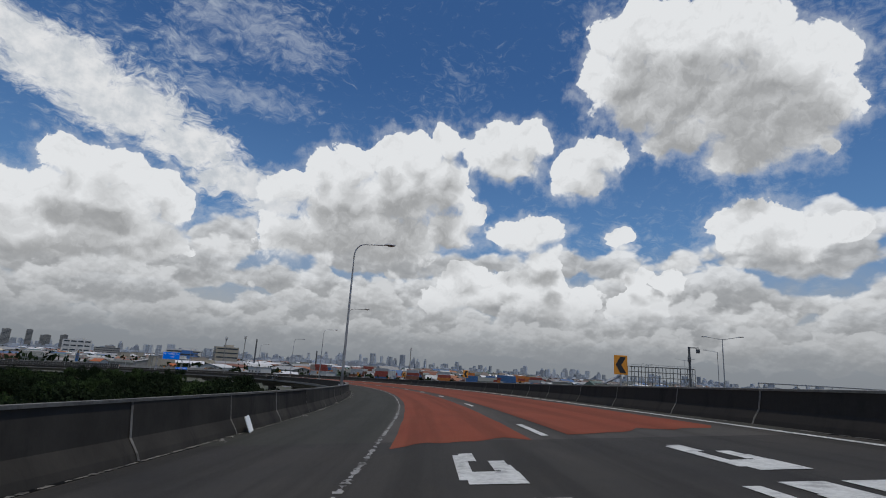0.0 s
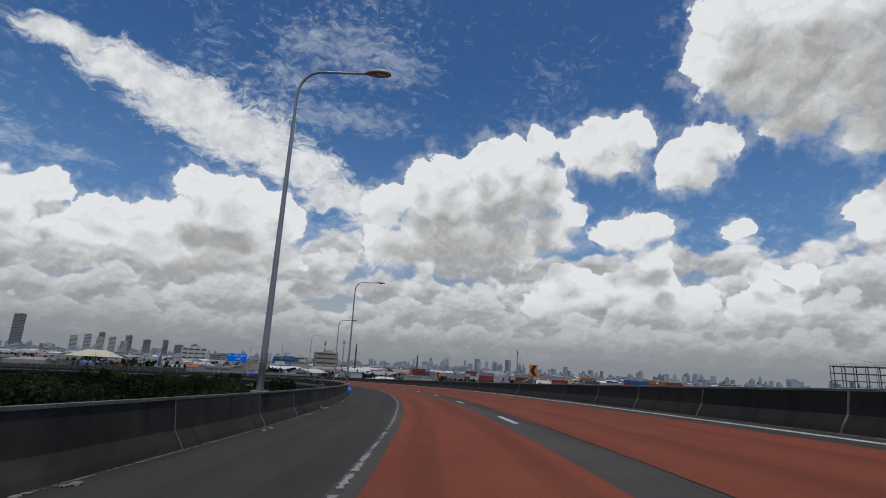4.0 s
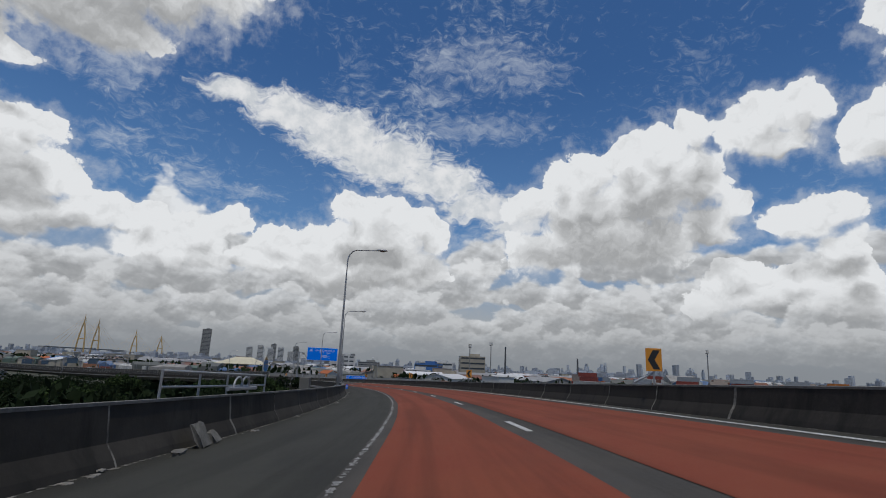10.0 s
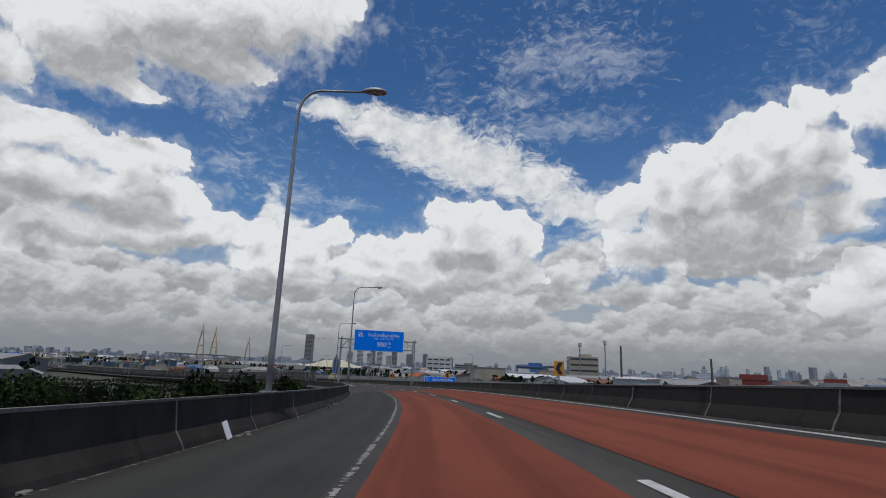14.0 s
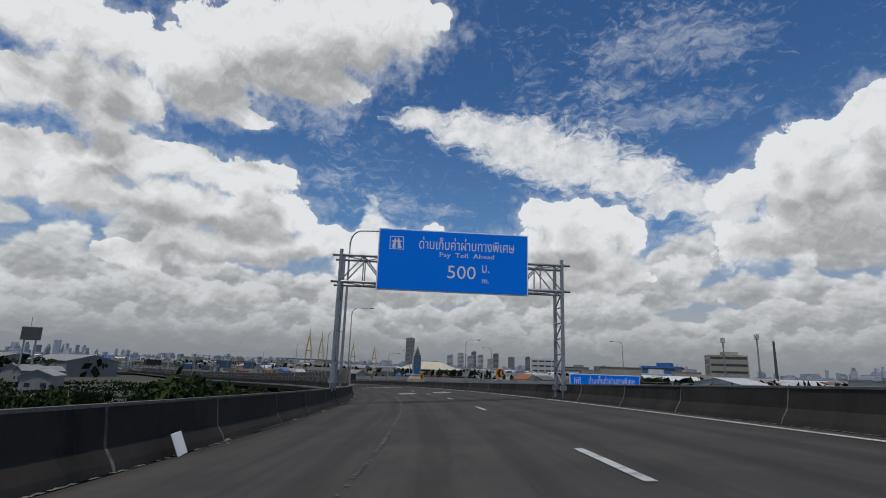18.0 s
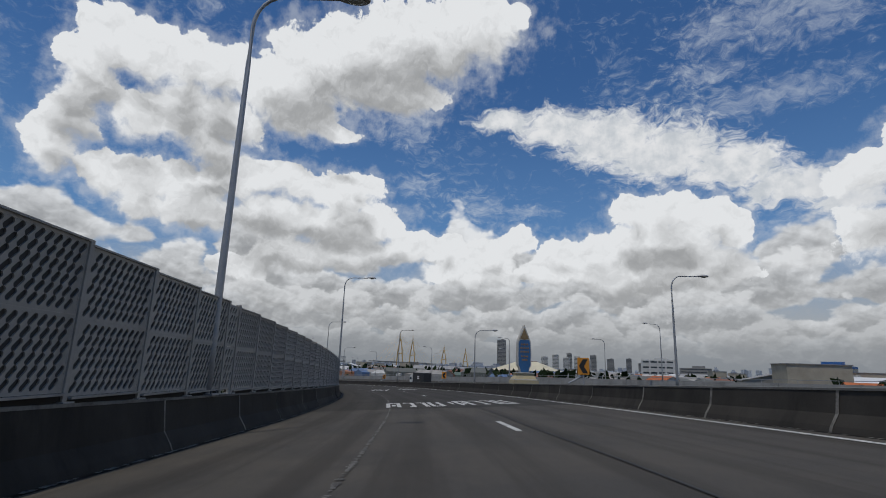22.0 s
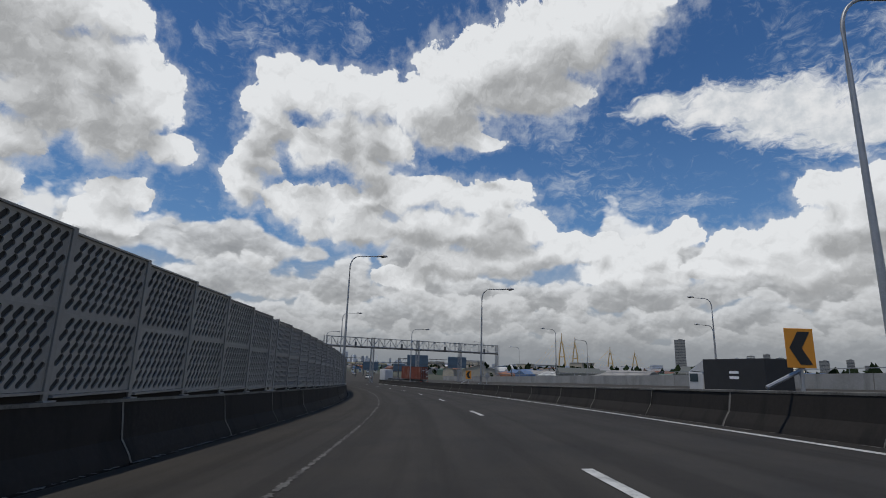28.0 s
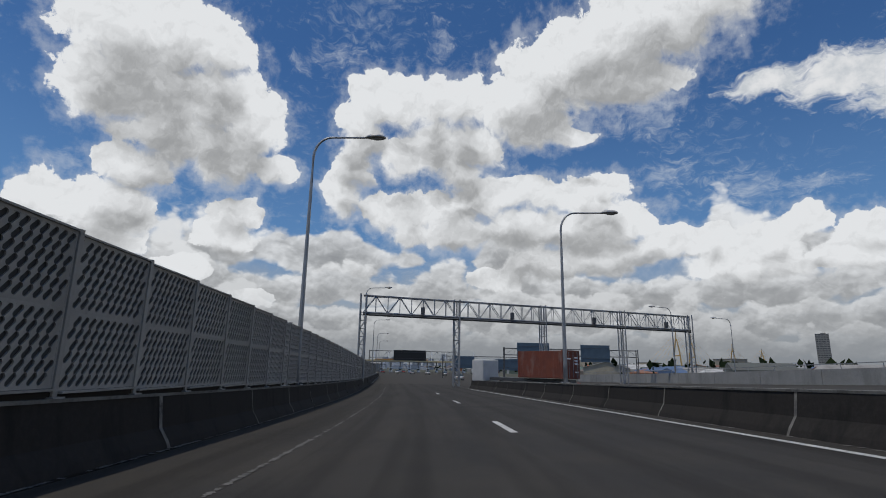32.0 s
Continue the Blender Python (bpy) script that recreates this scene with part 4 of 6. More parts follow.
def lower_blue_sign():
    """The next sign, on the slip road below: only its upper half shows over the barrier."""
    g = thing("roadside_sign", "large blue toll sign on two posts on the lower slip road", "road sign")
    pieces("post", [((-2.6, 0.1, -12.5), (-2.6, 0.1, 2.2)), ((2.6, 0.1, -12.5), (2.6, 0.1, 2.2))], STEEL, g, 0.12)
    rim = part("sign_panel", box(bmesh.new(), (0, 0, 0.7), (7.6, 0.07, 2.9), bevel=0.02), WHITE_SIGN, g, "white rim")
    part("sign_face", box(bmesh.new(), (0, -0.04, 0.7), (7.46, 0.03, 2.76), bevel=0.01), BLUE_SIGN, rim, "plain blue sign face")
    me = fitted(letters("ด่านเก็บค่าผ่านทางพิเศษ", 1.0), 5.0, 0.72)
    me.materials.append(WHITE_SIGN)
    part("sign_lettering", me, WHITE_SIGN, rim, "white Thai lettering").matrix_basis = pose(0.7, -0.06, 1.6, 90)
    bm = bmesh.new()
    for a, b, sx, sz in ((0, 0.3, 0.66, 0.04), (0.32, 0, 0.04, 0.62), (-0.32, 0, 0.04, 0.62), (0, 0.08, 0.5, 0.06), (0.1, -0.1, 0.08, 0.4), (-0.1, -0.1, 0.08, 0.4)):
        box(bm, (-3.0 + a, -0.06, 1.5 + b), (sx, 0.006, sz))
    part("emblem", bm, WHITE_SIGN, rim, "white road emblem")
    g.matrix_basis = place_on(352, 20.0, 0.35, 3, banked=False)


lower_blue_sign()


# ---- the noise wall ----
WALL_FROM, WALL_TO, BAY = 371.2, 690.0, 2.05


def wall_sheet(w, h, cols, rows_, name):
    """A pressed sheet with slanting slots in staggered rows, cut through in front of a dark absorber."""
    bm = bmesh.new()
    m, half = 0.045, 0.012
    cw, ch = (w - 2 * m) / (cols + 0.5), (h - 2 * m) / rows_
    slot, lean = 12, radians(46)
    for j in range(rows_):
        z0, z1 = m + j * ch, m + (j + 1) * ch
        shift = 0.5 * cw if j % 2 else 0.0
        a, b = (-w / 2 + m, -w / 2 + m + 0.5 * cw) if j % 2 else (w / 2 - m - 0.5 * cw, w / 2 - m)
        bm.faces.new([bm.verts.new((x, -half, z)) for x, z in ((a, z0), (b, z0), (b, z1), (a, z1))])
        for i in range(cols):
            cx, cz = m + (i + 0.5) * cw - w / 2 + shift, (z0 + z1) / 2
            ring, corner = [], []
            for k in range(slot):
                a = (k + 0.5) * math.tau / slot
                u, v = math.cos(a) * 0.044 + (0.059 if math.cos(a) > 0 else -0.059), math.sin(a) * 0.044
                ring.append((cx + u * math.cos(lean) - v * math.sin(lean), cz + u * math.sin(lean) + v * math.cos(lean)))
            # the cell's own rim, matched to the slot point by point
            for x, z in ring:
                dx, dz = x - cx, z - cz
                f = min(cw / 2 / max(abs(dx), 1e-6), ch / 2 / max(abs(dz), 1e-6))
                corner.append((cx + dx * f, cz + dz * f))
            rv = [bm.verts.new((x, -half, z)) for x, z in ring]
            iv = [bm.verts.new((x, half, z)) for x, z in ring]
            ov = [bm.verts.new((x, -half, z)) for x, z in corner]
            for k in range(slot):
                n = (k + 1) % slot
                bm.faces.new((ov[k], ov[n], rv[n], rv[k]))
                bm.faces.new((rv[k], rv[n], iv[n], iv[k]))
            for qx, qz in ((-1, -1), (1, -1), (1, 1), (-1, 1)):
                px, pz = cx + qx * cw / 2, cz + qz * ch / 2
                # the two neighbours that straddle this corner
                ring_at = [math.atan2(c[1] - cz, c[0] - cx) for c in corner]
                turn = math.atan2(pz - cz, px - cx)
                k = max(range(slot), key=lambda k: -((turn - ring_at[k]) % math.tau))
                c = bm.verts.new((px, -half, pz))
                bm.faces.new((c, ov[(k + 1) % slot], ov[k]))
    for x0, x1, z0, z1 in ((-w / 2, w / 2, 0, m), (-w / 2, w / 2, h - m, h), (-w / 2, -w / 2 + m, m, h - m), (w / 2 - m, w / 2, m, h - m)):
        box(bm, ((x0 + x1) / 2, 0.004, (z0 + z1) / 2), (x1 - x0, 0.036, z1 - z0))
    bmesh.ops.recalc_face_normals(bm, faces=bm.faces)
    return finish(bm, name, PANEL)


def noise_wall():
    owner = thing("noise_wall", "grey perforated acoustic wall standing on the inner barrier", "noise wall", kind="structure")
    high, base = 1.09, HIGH + 0.12
    sheet, narrow = wall_sheet(BAY - 0.10, high, 10, 6, "sheet"), wall_sheet(0.78, high, 3, 5, "narrow_sheet")
    back = finish(box(bmesh.new(), (0, 0.036, high / 2), (BAY - 0.14, 0.04, high - 0.04)), "absorber", BACKING)
    back_n = finish(box(bmesh.new(), (0, 0.036, high / 2), (0.70, 0.04, high - 0.04)), "absorber", BACKING)
    upright = finish(box(bmesh.new(), (0, 0.02, 1.19), (0.10, 0.13, 2.38), bevel=0.008), "upright", PANEL)
    foot = finish(box(bmesh.new(), (0, 0.02, 0.012), (0.24, 0.26, 0.024)), "foot_plate", STEEL)
    ledge = finish(box(bmesh.new(), (0, -0.03, 0.0), (BAY - 0.14, 0.14, 0.03)), "ledge", PANEL)
    kerb = finish(box(bmesh.new(), (0, 0.05, 0.075), (BAY - 0.02, 0.16, 0.15)), "plinth", CONCRETE)
    rail = finish(box(bmesh.new(), (0, 0.012, 0.0), (BAY - 0.08, 0.05, 0.05)), "mid_rail", PANEL)
    lip = finish(box(bmesh.new(), (0, 0.0, 0.0), (BAY - 0.06, 0.09, 0.03)), "top_lip", PANEL)
    s, k = WALL_FROM, 0
    while s < WALL_TO:
        wide = k % 9 != 5
        width = BAY if wide else 0.88
        part("upright", upright, PANEL, owner).matrix_basis = place_on(s, LEFT_FOOT - 0.40, HIGH, 90)
        part("foot_plate", foot, STEEL, owner).matrix_basis = place_on(s, LEFT_FOOT - 0.40, HIGH + 0.002, 90)
        for row in range(2):
            m = place_on(s + width / 2, LEFT_FOOT - 0.40, base + row * (high + 0.012), 90)
            part("panel", sheet if wide else narrow, PANEL, owner).matrix_basis = m
            part("absorber", back if wide else back_n, BACKING, owner).matrix_basis = m
        if wide:
            part("ledge", ledge, PANEL, owner).matrix_basis = place_on(s + width / 2, LEFT_FOOT - 0.40, base - 0.02, 90)
            part("mid_rail", rail, PANEL, owner).matrix_basis = place_on(s + width / 2, LEFT_FOOT - 0.40, base + high + 0.006, 90)
            part("top_lip", lip, PANEL, owner).matrix_basis = place_on(s + width / 2, LEFT_FOOT - 0.40, base + 2 * high + 0.03, 90)
            part("plinth", kerb, CONCRETE, owner).matrix_basis = place_on(s + width / 2, LEFT_FOOT - 0.42, HIGH - 0.015, 90)
        s, k = s + width, k + 1


noise_wall()


# ---- the joining road and the toll plaza ----
OUTER = ((370, 68.0), (430, 50.0), (480, 40.0), (540, 37.0), (600, 37.0), (700, 38.0), (900, 40.0))
INNER = ((370, 36.0), (408, 20.8), (441, 14.6), (480, 10.7), (510, 8.9), (590, 8.4), (604, 4.0), (620, 0.0), (900, 0.0))


RISE = ((370, 0.4), (430, 1.0), (480, 1.6), (560, 1.4), (620, 0.7), (680, 0.0), (900, 0.0))


def edge_at(table, s):
    a = np.array(table)
    return float(np.interp(s, a[:, 0], a[:, 1]))


def ribbon(bm, s0, s1, step, rail):
    """A body whose cross-section rail(s) gives (side, up) points."""
    rings, n = [], max(1, round((s1 - s0) / step))
    for i in range(n + 1):
        s = s0 + (s1 - s0) * i / n
        rings.append([bm.verts.new(on_road(s, x, z, banked=False)) for x, z in rail(s)])
    m = len(rings[0])
    for a, b in zip(rings, rings[1:]):
        for k in range(m):
            bm.faces.new((a[k], b[k], b[(k + 1) % m], a[(k + 1) % m]))
    bm.faces.new(rings[0])
    bm.faces.new(rings[-1][::-1])
    return bm


join_road = part("joining_road", ribbon(bmesh.new(), 370, 900, 6, lambda s: ((edge_at(INNER, s), -0.03), (edge_at(OUTER, s), edge_at(RISE, s) - 0.03), (edge_at(OUTER, s), -1.0), (edge_at(INNER, s), -1.0))), ASPHALT)
tagged(join_road, "grey asphalt carriageway joining from the outer side", "road", kind="structure")
plaza = part("plaza_floor", ribbon(bmesh.new(), 619, 900, 10, lambda s: ((-22 if s > 700 else -4.4, -0.035), (1.0, -0.035), (1.0, -1.0), (-22 if s > 700 else -4.4, -1.0))), ASPHALT)
tagged(plaza, "dark asphalt floor of the toll plaza approach", "road", kind="structure")

PALE = surface("pale concrete", (0.26, 0.26, 0.25), 0.9, vary=0.4, scale=0.3, fine=8, bump=0.2, second=(0.16, 0.16, 0.155), stain=0.4, stain_colour=(0.09, 0.09, 0.085), stain_scale=(0.5, 0.5, 0.1))


def outer_barrier():
    owner = thing("barrier_outer", "weathered grey concrete parapet with a steel rail along the joining road", "barrier", kind="structure")
    s = 372.0
    while s < 640:
        part("parapet_segment", ribbon(bmesh.new(), s, s + 7.94, 4, lambda q: ((edge_at(OUTER, q), 0), (edge_at(OUTER, q) + 0.15, 1.35 + edge_at(RISE, q)), (edge_at(OUTER, q) + 0.45, 1.35 + edge_at(RISE, q)), (edge_at(OUTER, q) + 0.5, -2.6), (edge_at(OUTER, q), -2.6))), PALE, owner)
        s += 8
    part("handrail", ribbon(bmesh.new(), 372, 640, 8, lambda q: tuple((edge_at(OUTER, q) + a, b + edge_at(RISE, q)) for a, b in ((0.25, 1.75), (0.33, 1.75), (0.33, 1.82), (0.25, 1.82)))), STEEL, owner, "steel handrail")
    for k in range(67):
        q = 374 + k * 4.0
        part("rail_post", rod(bmesh.new(), on_road(q, edge_at(OUTER, q) + 0.29, 1.33 + edge_at(RISE, q), False), on_road(q, edge_at(OUTER, q) + 0.29, 1.78 + edge_at(RISE, q), False), 0.035, sides=6), STEEL, owner)


outer_barrier()


def inner_barrier():
    owner = thing("barrier_inner", "dark concrete barrier along the near edge of the joining road", "barrier", kind="structure")
    s = 384.0
    while s < 500:
        part("barrier_segment", ribbon(bmesh.new(), s, s + 5.95, 3, lambda q: tuple((edge_at(INNER, q) + a, b) for a, b in ((0.0, -1.2), (0.08, HIGH), (0.5, HIGH), (0.62, -1.2)))), CONCRETE, owner)
        s += 6


inner_barrier()
for s in (405.0, 445.0, 485.0, 525.0, 565.0, 605.0):
    copy_thing(short_post, pose(*on_road(s, edge_at(OUTER, s) + 0.3, 1.35 + edge_at(RISE, s), False), 0, 0, road_turn(s) + 180))
far_post = thing("street_lamp", "grey steel lamp post on the road beyond the parapet", "street lamp", "lamp posts of the roads beyond")
lamp_post_parts(far_post, 26.0)
for k, s in enumerate((465.0, 503.0, 540.0, 576.0, 612.0)):
    at = on_road(s, 51.0, 0, False)
    m = pose(at.x, at.y, at.z + 10.7 - 26.0, 0, 0, road_turn(s) + 180)
    if k == 0:
        far_post.matrix_basis = m
    else:
        copy_thing(far_post, m)


def divider():
    """Low dark parapet between the two carriageways beyond the ramp's own barrier."""
    owner = thing("guard_rail", "dark steel guard rail with yellow and black hatching beside the island", "guard rail")
    STRIPE = surface("hatched paint", (0.5, 0.36, 0.03), 0.6, vary=0.2, bump=0.0)
    for k in range(34):
        s = 436 + k * 0.9
        bm = bmesh.new()
        box(bm, (0, 0, 0.55), (0.08, 0.43, 0.4), bevel=0.01)
        o = part("rail_block", bm, STRIPE if k % 2 else BLACK_SIGN, owner)
        o.matrix_basis = place_on(s, 13.0 + k * 0.12, 0.25, 0, False)
    for k in range(8):
        s = 437 + k * 4.2
        part("post", box(bmesh.new(), (0, 0, 0.3), (0.1, 0.1, 0.9)), DARK_STEEL, owner).matrix_basis = place_on(s, 13.15 + k * 0.56, -0.1, 0, False)


divider()


# ---- the monument ----
def monument():
    STONE = surface("ochre stone", (0.42, 0.35, 0.20), 0.8, vary=0.3, scale=0.8, fine=7, bump=0.15, second=(0.32, 0.29, 0.22))
    MARBLE = surface("pale stone", (0.50, 0.48, 0.43), 0.7, vary=0.25, scale=0.8, fine=7, bump=0.1)
    BLUE = surface("blue glazed panel", (0.03, 0.13, 0.30), 0.35, vary=0.2, scale=0.6, fine=6, bump=0.05, second=(0.015, 0.07, 0.17))
    GOLD = surface("dull gilt relief", (0.30, 0.20, 0.09), 0.5, 0.3, vary=0.5, scale=3, fine=12, bump=0.5, second=(0.14, 0.10, 0.06))
    m = thing("monument", "blue leaf-shaped monument with pale rims on a stepped ochre plinth", "monument")
    for k, (w, d, z0, z1, mat) in enumerate(((6.2, 4.2, -12.0, 0.55, PALE), (5.2, 3.4, 0.55, 0.85, MARBLE), (4.7, 3.0, 0.85, 1.75, STONE), (4.3, 2.7, 1.75, 1.95, MARBLE), (3.3, 2.1, 2.55, 2.95, STONE), (3.6, 2.3, 2.95, 3.1, MARBLE))):
        part("plinth_step", box(bmesh.new(), (0, 0, (z0 + z1) / 2), (w, d, z1 - z0), bevel=0.04), mat, m)
    bm = bmesh.new()
    ring = []
    for w, d, z in ((4.2, 2.6, 1.95), (3.3, 2.1, 2.55)):
        ring.append([bm.verts.new((sx * w / 2, sy * d / 2, z)) for sx, sy in ((-1, -1), (1, -1), (1, 1), (-1, 1))])
    for k in range(4):
        bm.faces.new((ring[0][k], ring[0][(k + 1) % 4], ring[1][(k + 1) % 4], ring[1][k]))
    part("plinth_slope", bm, STONE, m)

    def slab(points, y0, y1):
        b = bmesh.new()
        f = [b.verts.new((x, y0, z)) for x, z in points]
        g = [b.verts.new((x, y1, z)) for x, z in points]
        b.faces.new(f)
        b.faces.new(g[::-1])
        n = len(points)
        for k in range(n):
            b.faces.new((f[(k + 1) % n], f[k], g[k], g[(k + 1) % n]))
        return b

    half = ((0.85, 3.1), (1.0, 3.9), (1.32, 4.5), (1.36, 6.5), (1.25, 8.6), (1.06, 9.2), (0.0, 11.8))
    leaf = [(-x, z) for x, z in half] + [(x, z) for x, z in half[-2::-1]]
    body = part("body", slab([(x * 1.0, z) for x, z in leaf[::-1]], -0.45, 0.45), MARBLE, m, "pale rim of the leaf")
    inner = [(x * 0.86, 3.15 + (z - 3.1) * 0.955) for x, z in leaf]
    low = [p for p in inner if p[1] <= 9.05]
    low.sort(key=lambda p: math.atan2(p[1] - 6.2, p[0]))
    part("panel", slab(low[::-1], -0.50, 0.50), BLUE, body, "deep blue face panel")
    part("crest", slab([(-0.82, 9.25), (0.0, 9.0), (0.82, 9.25), (0.0, 11.05)][::-1], -0.53, 0.53), GOLD, body, "gilt crest relief")
    for k, (z, w) in enumerate(((8.2, 1.5), (7.5, 1.7), (6.85, 1.8), (6.0, 1.4), (5.4, 1.1))):
        for j in range(5):
            part("letter_bar", box(bmesh.new(), (w * (j - 2) / 5, -0.52, z), (w / 6.5, 0.05, 0.26 if j % 2 else 0.34), bevel=0.01), GOLD, body, "gilt lettering bar")
    m.matrix_basis = place_on(459.5, 29.8, 0.3, -4, False)


monument()


# ---- truss gantries before the plaza ----
def big_gantry():
    g = thing("camera_gantry", "four-span grey lattice gantry carrying detectors over the plaza approach", "gantry")
    ends = [on_road(s, x, 0, False) for s, x in ((599.8, -5.4), (602.8, 6.6), (605.8, 19.0), (609.0, 31.8), (612.3, 44.2))]
    g.location = ends[0]
    base = ends[0].copy()
    ends = [e - base for e in ends]
    top, low = 10.9, 8.8
    for k, e in enumerate(ends):
        for dx, dy in ((0.35, 0.5), (-0.35, 0.5), (0.35, -0.5), (-0.35, -0.5)):
            part("column", rod(bmesh.new(), e + Vector((dy, dx, -1)), e + Vector((dy, dx, top + 0.2)), 0.09), STEEL, g)
        for dy in (0.5, -0.5):
            lattice_bars("bracing_bar", e + Vector((dy, 0.35, 0)), e + Vector((dy, 0.35, low)), e + Vector((dy, -0.35, 0)), e + Vector((dy, -0.35, low)), 9, 0.035, g)
    for a, b in zip(ends, ends[1:]):
        for dy in (0.45, -0.45):
            o = Vector((dy, 0, 0))
            for z in (top, low):
                part("chord", rod(bmesh.new(), a + o + Vector((0, 0, z)), b + o + Vector((0, 0, z)), 0.10 if z == low else 0.08), STEEL, g)
            lattice_bars("web_bar", a + o + Vector((0, 0, low)), b + o + Vector((0, 0, low)), a + o + Vector((0, 0, top)), b + o + Vector((0, 0, top)), 8, 0.045, g)
        part("walkway", rod(bmesh.new(), a + Vector((0.5, 0, low - 0.25)), b + Vector((0.5, 0, low - 0.25)), 0.16, sides=4), DARK_STEEL, g)
        mid = a.lerp(b, 0.62)
        part("detector", box(bmesh.new(), mid + Vector((0.7, 0, low + 0.55)), (0.4, 0.5, 0.9), bevel=0.04), DARK_STEEL, g, "dark detector box")


big_gantry()


def portal(name, label, s, x0, x1, top, low, panels):
    """A slimmer gantry with boards; panels are (centre, width, bottom, height, material, label)."""
    g = thing(name, label, "gantry")
    for x in (x0, x1):
        for dy in (0, 0.9):
            part("column", rod(bmesh.new(), (x, dy, -1), (x, dy, top + 0.2), 0.12), DARK_STEEL, g)
        lattice_bars("bracing_bar", (x, 0, 0), (x, 0, low), (x, 0.9, 0), (x, 0.9, low), 7, 0.04, g)
    for dy in (0, 0.9):
        for z in (top, low):
            part("chord", rod(bmesh.new(), (x0, dy, z), (x1, dy, z), 0.09), DARK_STEEL, g)
    lattice_bars("web_bar", (x0, 0, low), (x1, 0, low), (x0, 0, top), (x1, 0, top), 14, 0.05, g)
    for c, w, z, h, mat, lab in panels:
        b = part("board", box(bmesh.new(), (c, -0.25, z + h / 2), (w, 0.18, h), bevel=0.03), mat, g, lab)
        for k in (-0.3, 0.3):
            part("stiffener", box(bmesh.new(), (c, -0.36, z + h / 2 + k * h), (w * 0.98, 0.06, 0.08)), DARK_STEEL, b)
    g.matrix_basis = place_on(s, 0, 0, 0, False)


SIGN_BACK = surface("blue-grey sign back", (0.09, 0.14, 0.19), 0.6, 0.1, vary=0.2, bump=0.0)
DARK_SCREEN = surface("unlit message screen", (0.012, 0.013, 0.014), 0.5, vary=0.2, bump=0.0)
portal("message_gantry", "dark lattice gantry with an unlit message screen before the toll booths", 709, -8.0, 20.0, 7.9, 5.6, ((5.1, 10.5, 4.9, 3.3, DARK_SCREEN, "black unlit screen"),))
portal("sign_gantry_far", "dark lattice gantry seen with the grey-blue backs of its boards", 655, 24.5, 56.5, 7.4, 5.9, ((31.2, 7.6, 4.7, 4.0, SIGN_BACK, "blue-grey board back"), (46.0, 7.0, 4.6, 3.9, SIGN_BACK, "blue-grey board back"), (27.0, 2.5, 2.4, 2.6, SIGN_BACK, "blue-grey board back")))
portal("sign_gantry_far", "dark lattice gantry with board backs further along the approach", 690, 14.0, 40.0, 6.2, 4.8, ((20.0, 6.5, 2.8, 3.4, SIGN_BACK, "blue-grey board back"), (32.0, 5.0, 2.6, 3.0, SIGN_BACK, "blue-grey board back")))


def toll_plaza():
    CREAM = surface("cream fascia", (0.62, 0.52, 0.33), 0.6, vary=0.15, bump=0.0, second=(0.5, 0.38, 0.2))
    ORANGE = surface("orange fascia", (0.55, 0.28, 0.08), 0.6, vary=0.15, bump=0.0)
    g = thing("toll_plaza", "long toll canopy with cream and orange fascia over booths", "toll plaza")
    part("roof", box(bmesh.new(), (16, 8, 6.2), (78, 17, 0.9), bevel=0.15), PALE, g)
    part("fascia", box(bmesh.new(), (16, -0.7, 6.35), (78.4, 0.35, 1.0), bevel=0.03), CREAM, g, "cream fascia")
    part("fascia", box(bmesh.new(), (6, -0.95, 7.1), (30, 0.25, 0.6), bevel=0.03), ORANGE, g, "orange fascia band")
    part("sign_board", box(bmesh.new(), (6, -1.0, 9.0), (8.5, 0.3, 2.0), bevel=0.03), BLUE_SIGN, g, "blue board with white bars")
    for k in (-0.4, 0.4):
        part("letter_bar", box(bmesh.new(), (6, -1.18, 9.0 + k), (6.5, 0.04, 0.3)), WHITE_SIGN, g, "white lettering bar")
    for k in range(15):
        x = -21 + k * 5.3
        part("column", box(bmesh.new(), (x, 6, 2.5), (0.6, 0.6, 7.0), bevel=0.04), PALE, g)
        part("booth", box(bmesh.new(), (x, 4.0, 1.2), (1.5, 3.0, 2.6), bevel=0.06), WHITE_SIGN, g, "white toll booth")
        part("booth_window", box(bmesh.new(), (x, 2.47, 1.7), (1.2, 0.06, 0.9), bevel=0.02), BACKING, g, "dark booth window")
        part("island", box(bmesh.new(), (x, 3.0, 0.1), (1.9, 12.0, 0.3), bevel=0.05), PALE, g, "concrete island")
    for k in range(9):
        part("mast", rod(bmesh.new(), (-18 + k * 8.4, 8, 6.6), (-18 + k * 8.4, 8, 12.5), 0.35, 0.12), WHITE_SIGN, g, "white roof mast")
    g.matrix_basis = place_on(842, 0, -0.05, 0, False)


toll_plaza()


# ---- vehicles ----
TYRE = surface("tyre rubber", (0.018, 0.018, 0.018), 0.9, vary=0.3, bump=0.2)
CAB_WHITE = surface("white truck paint", (0.55, 0.55, 0.54), 0.4, vary=0.15, bump=0.0)
DARK_GLASS = glass("dark glass")
TAIL = surface("red lamp glass", (0.35, 0.02, 0.015), 0.3, vary=0.1, bump=0.0)


def wheel(parent, x, y, r=0.5, w=0.3):
    o = part("wheel", rod(bmesh.new(), (x - w / 2, y, r), (x + w / 2, y, r), r, sides=18), TYRE, parent, "black tyre")
    part("rim", rod(bmesh.new(), (x - w / 2 - 0.01, y, r), (x + w / 2 + 0.01, y, r), r * 0.55, sides=12), STEEL, o, "grey steel rim")


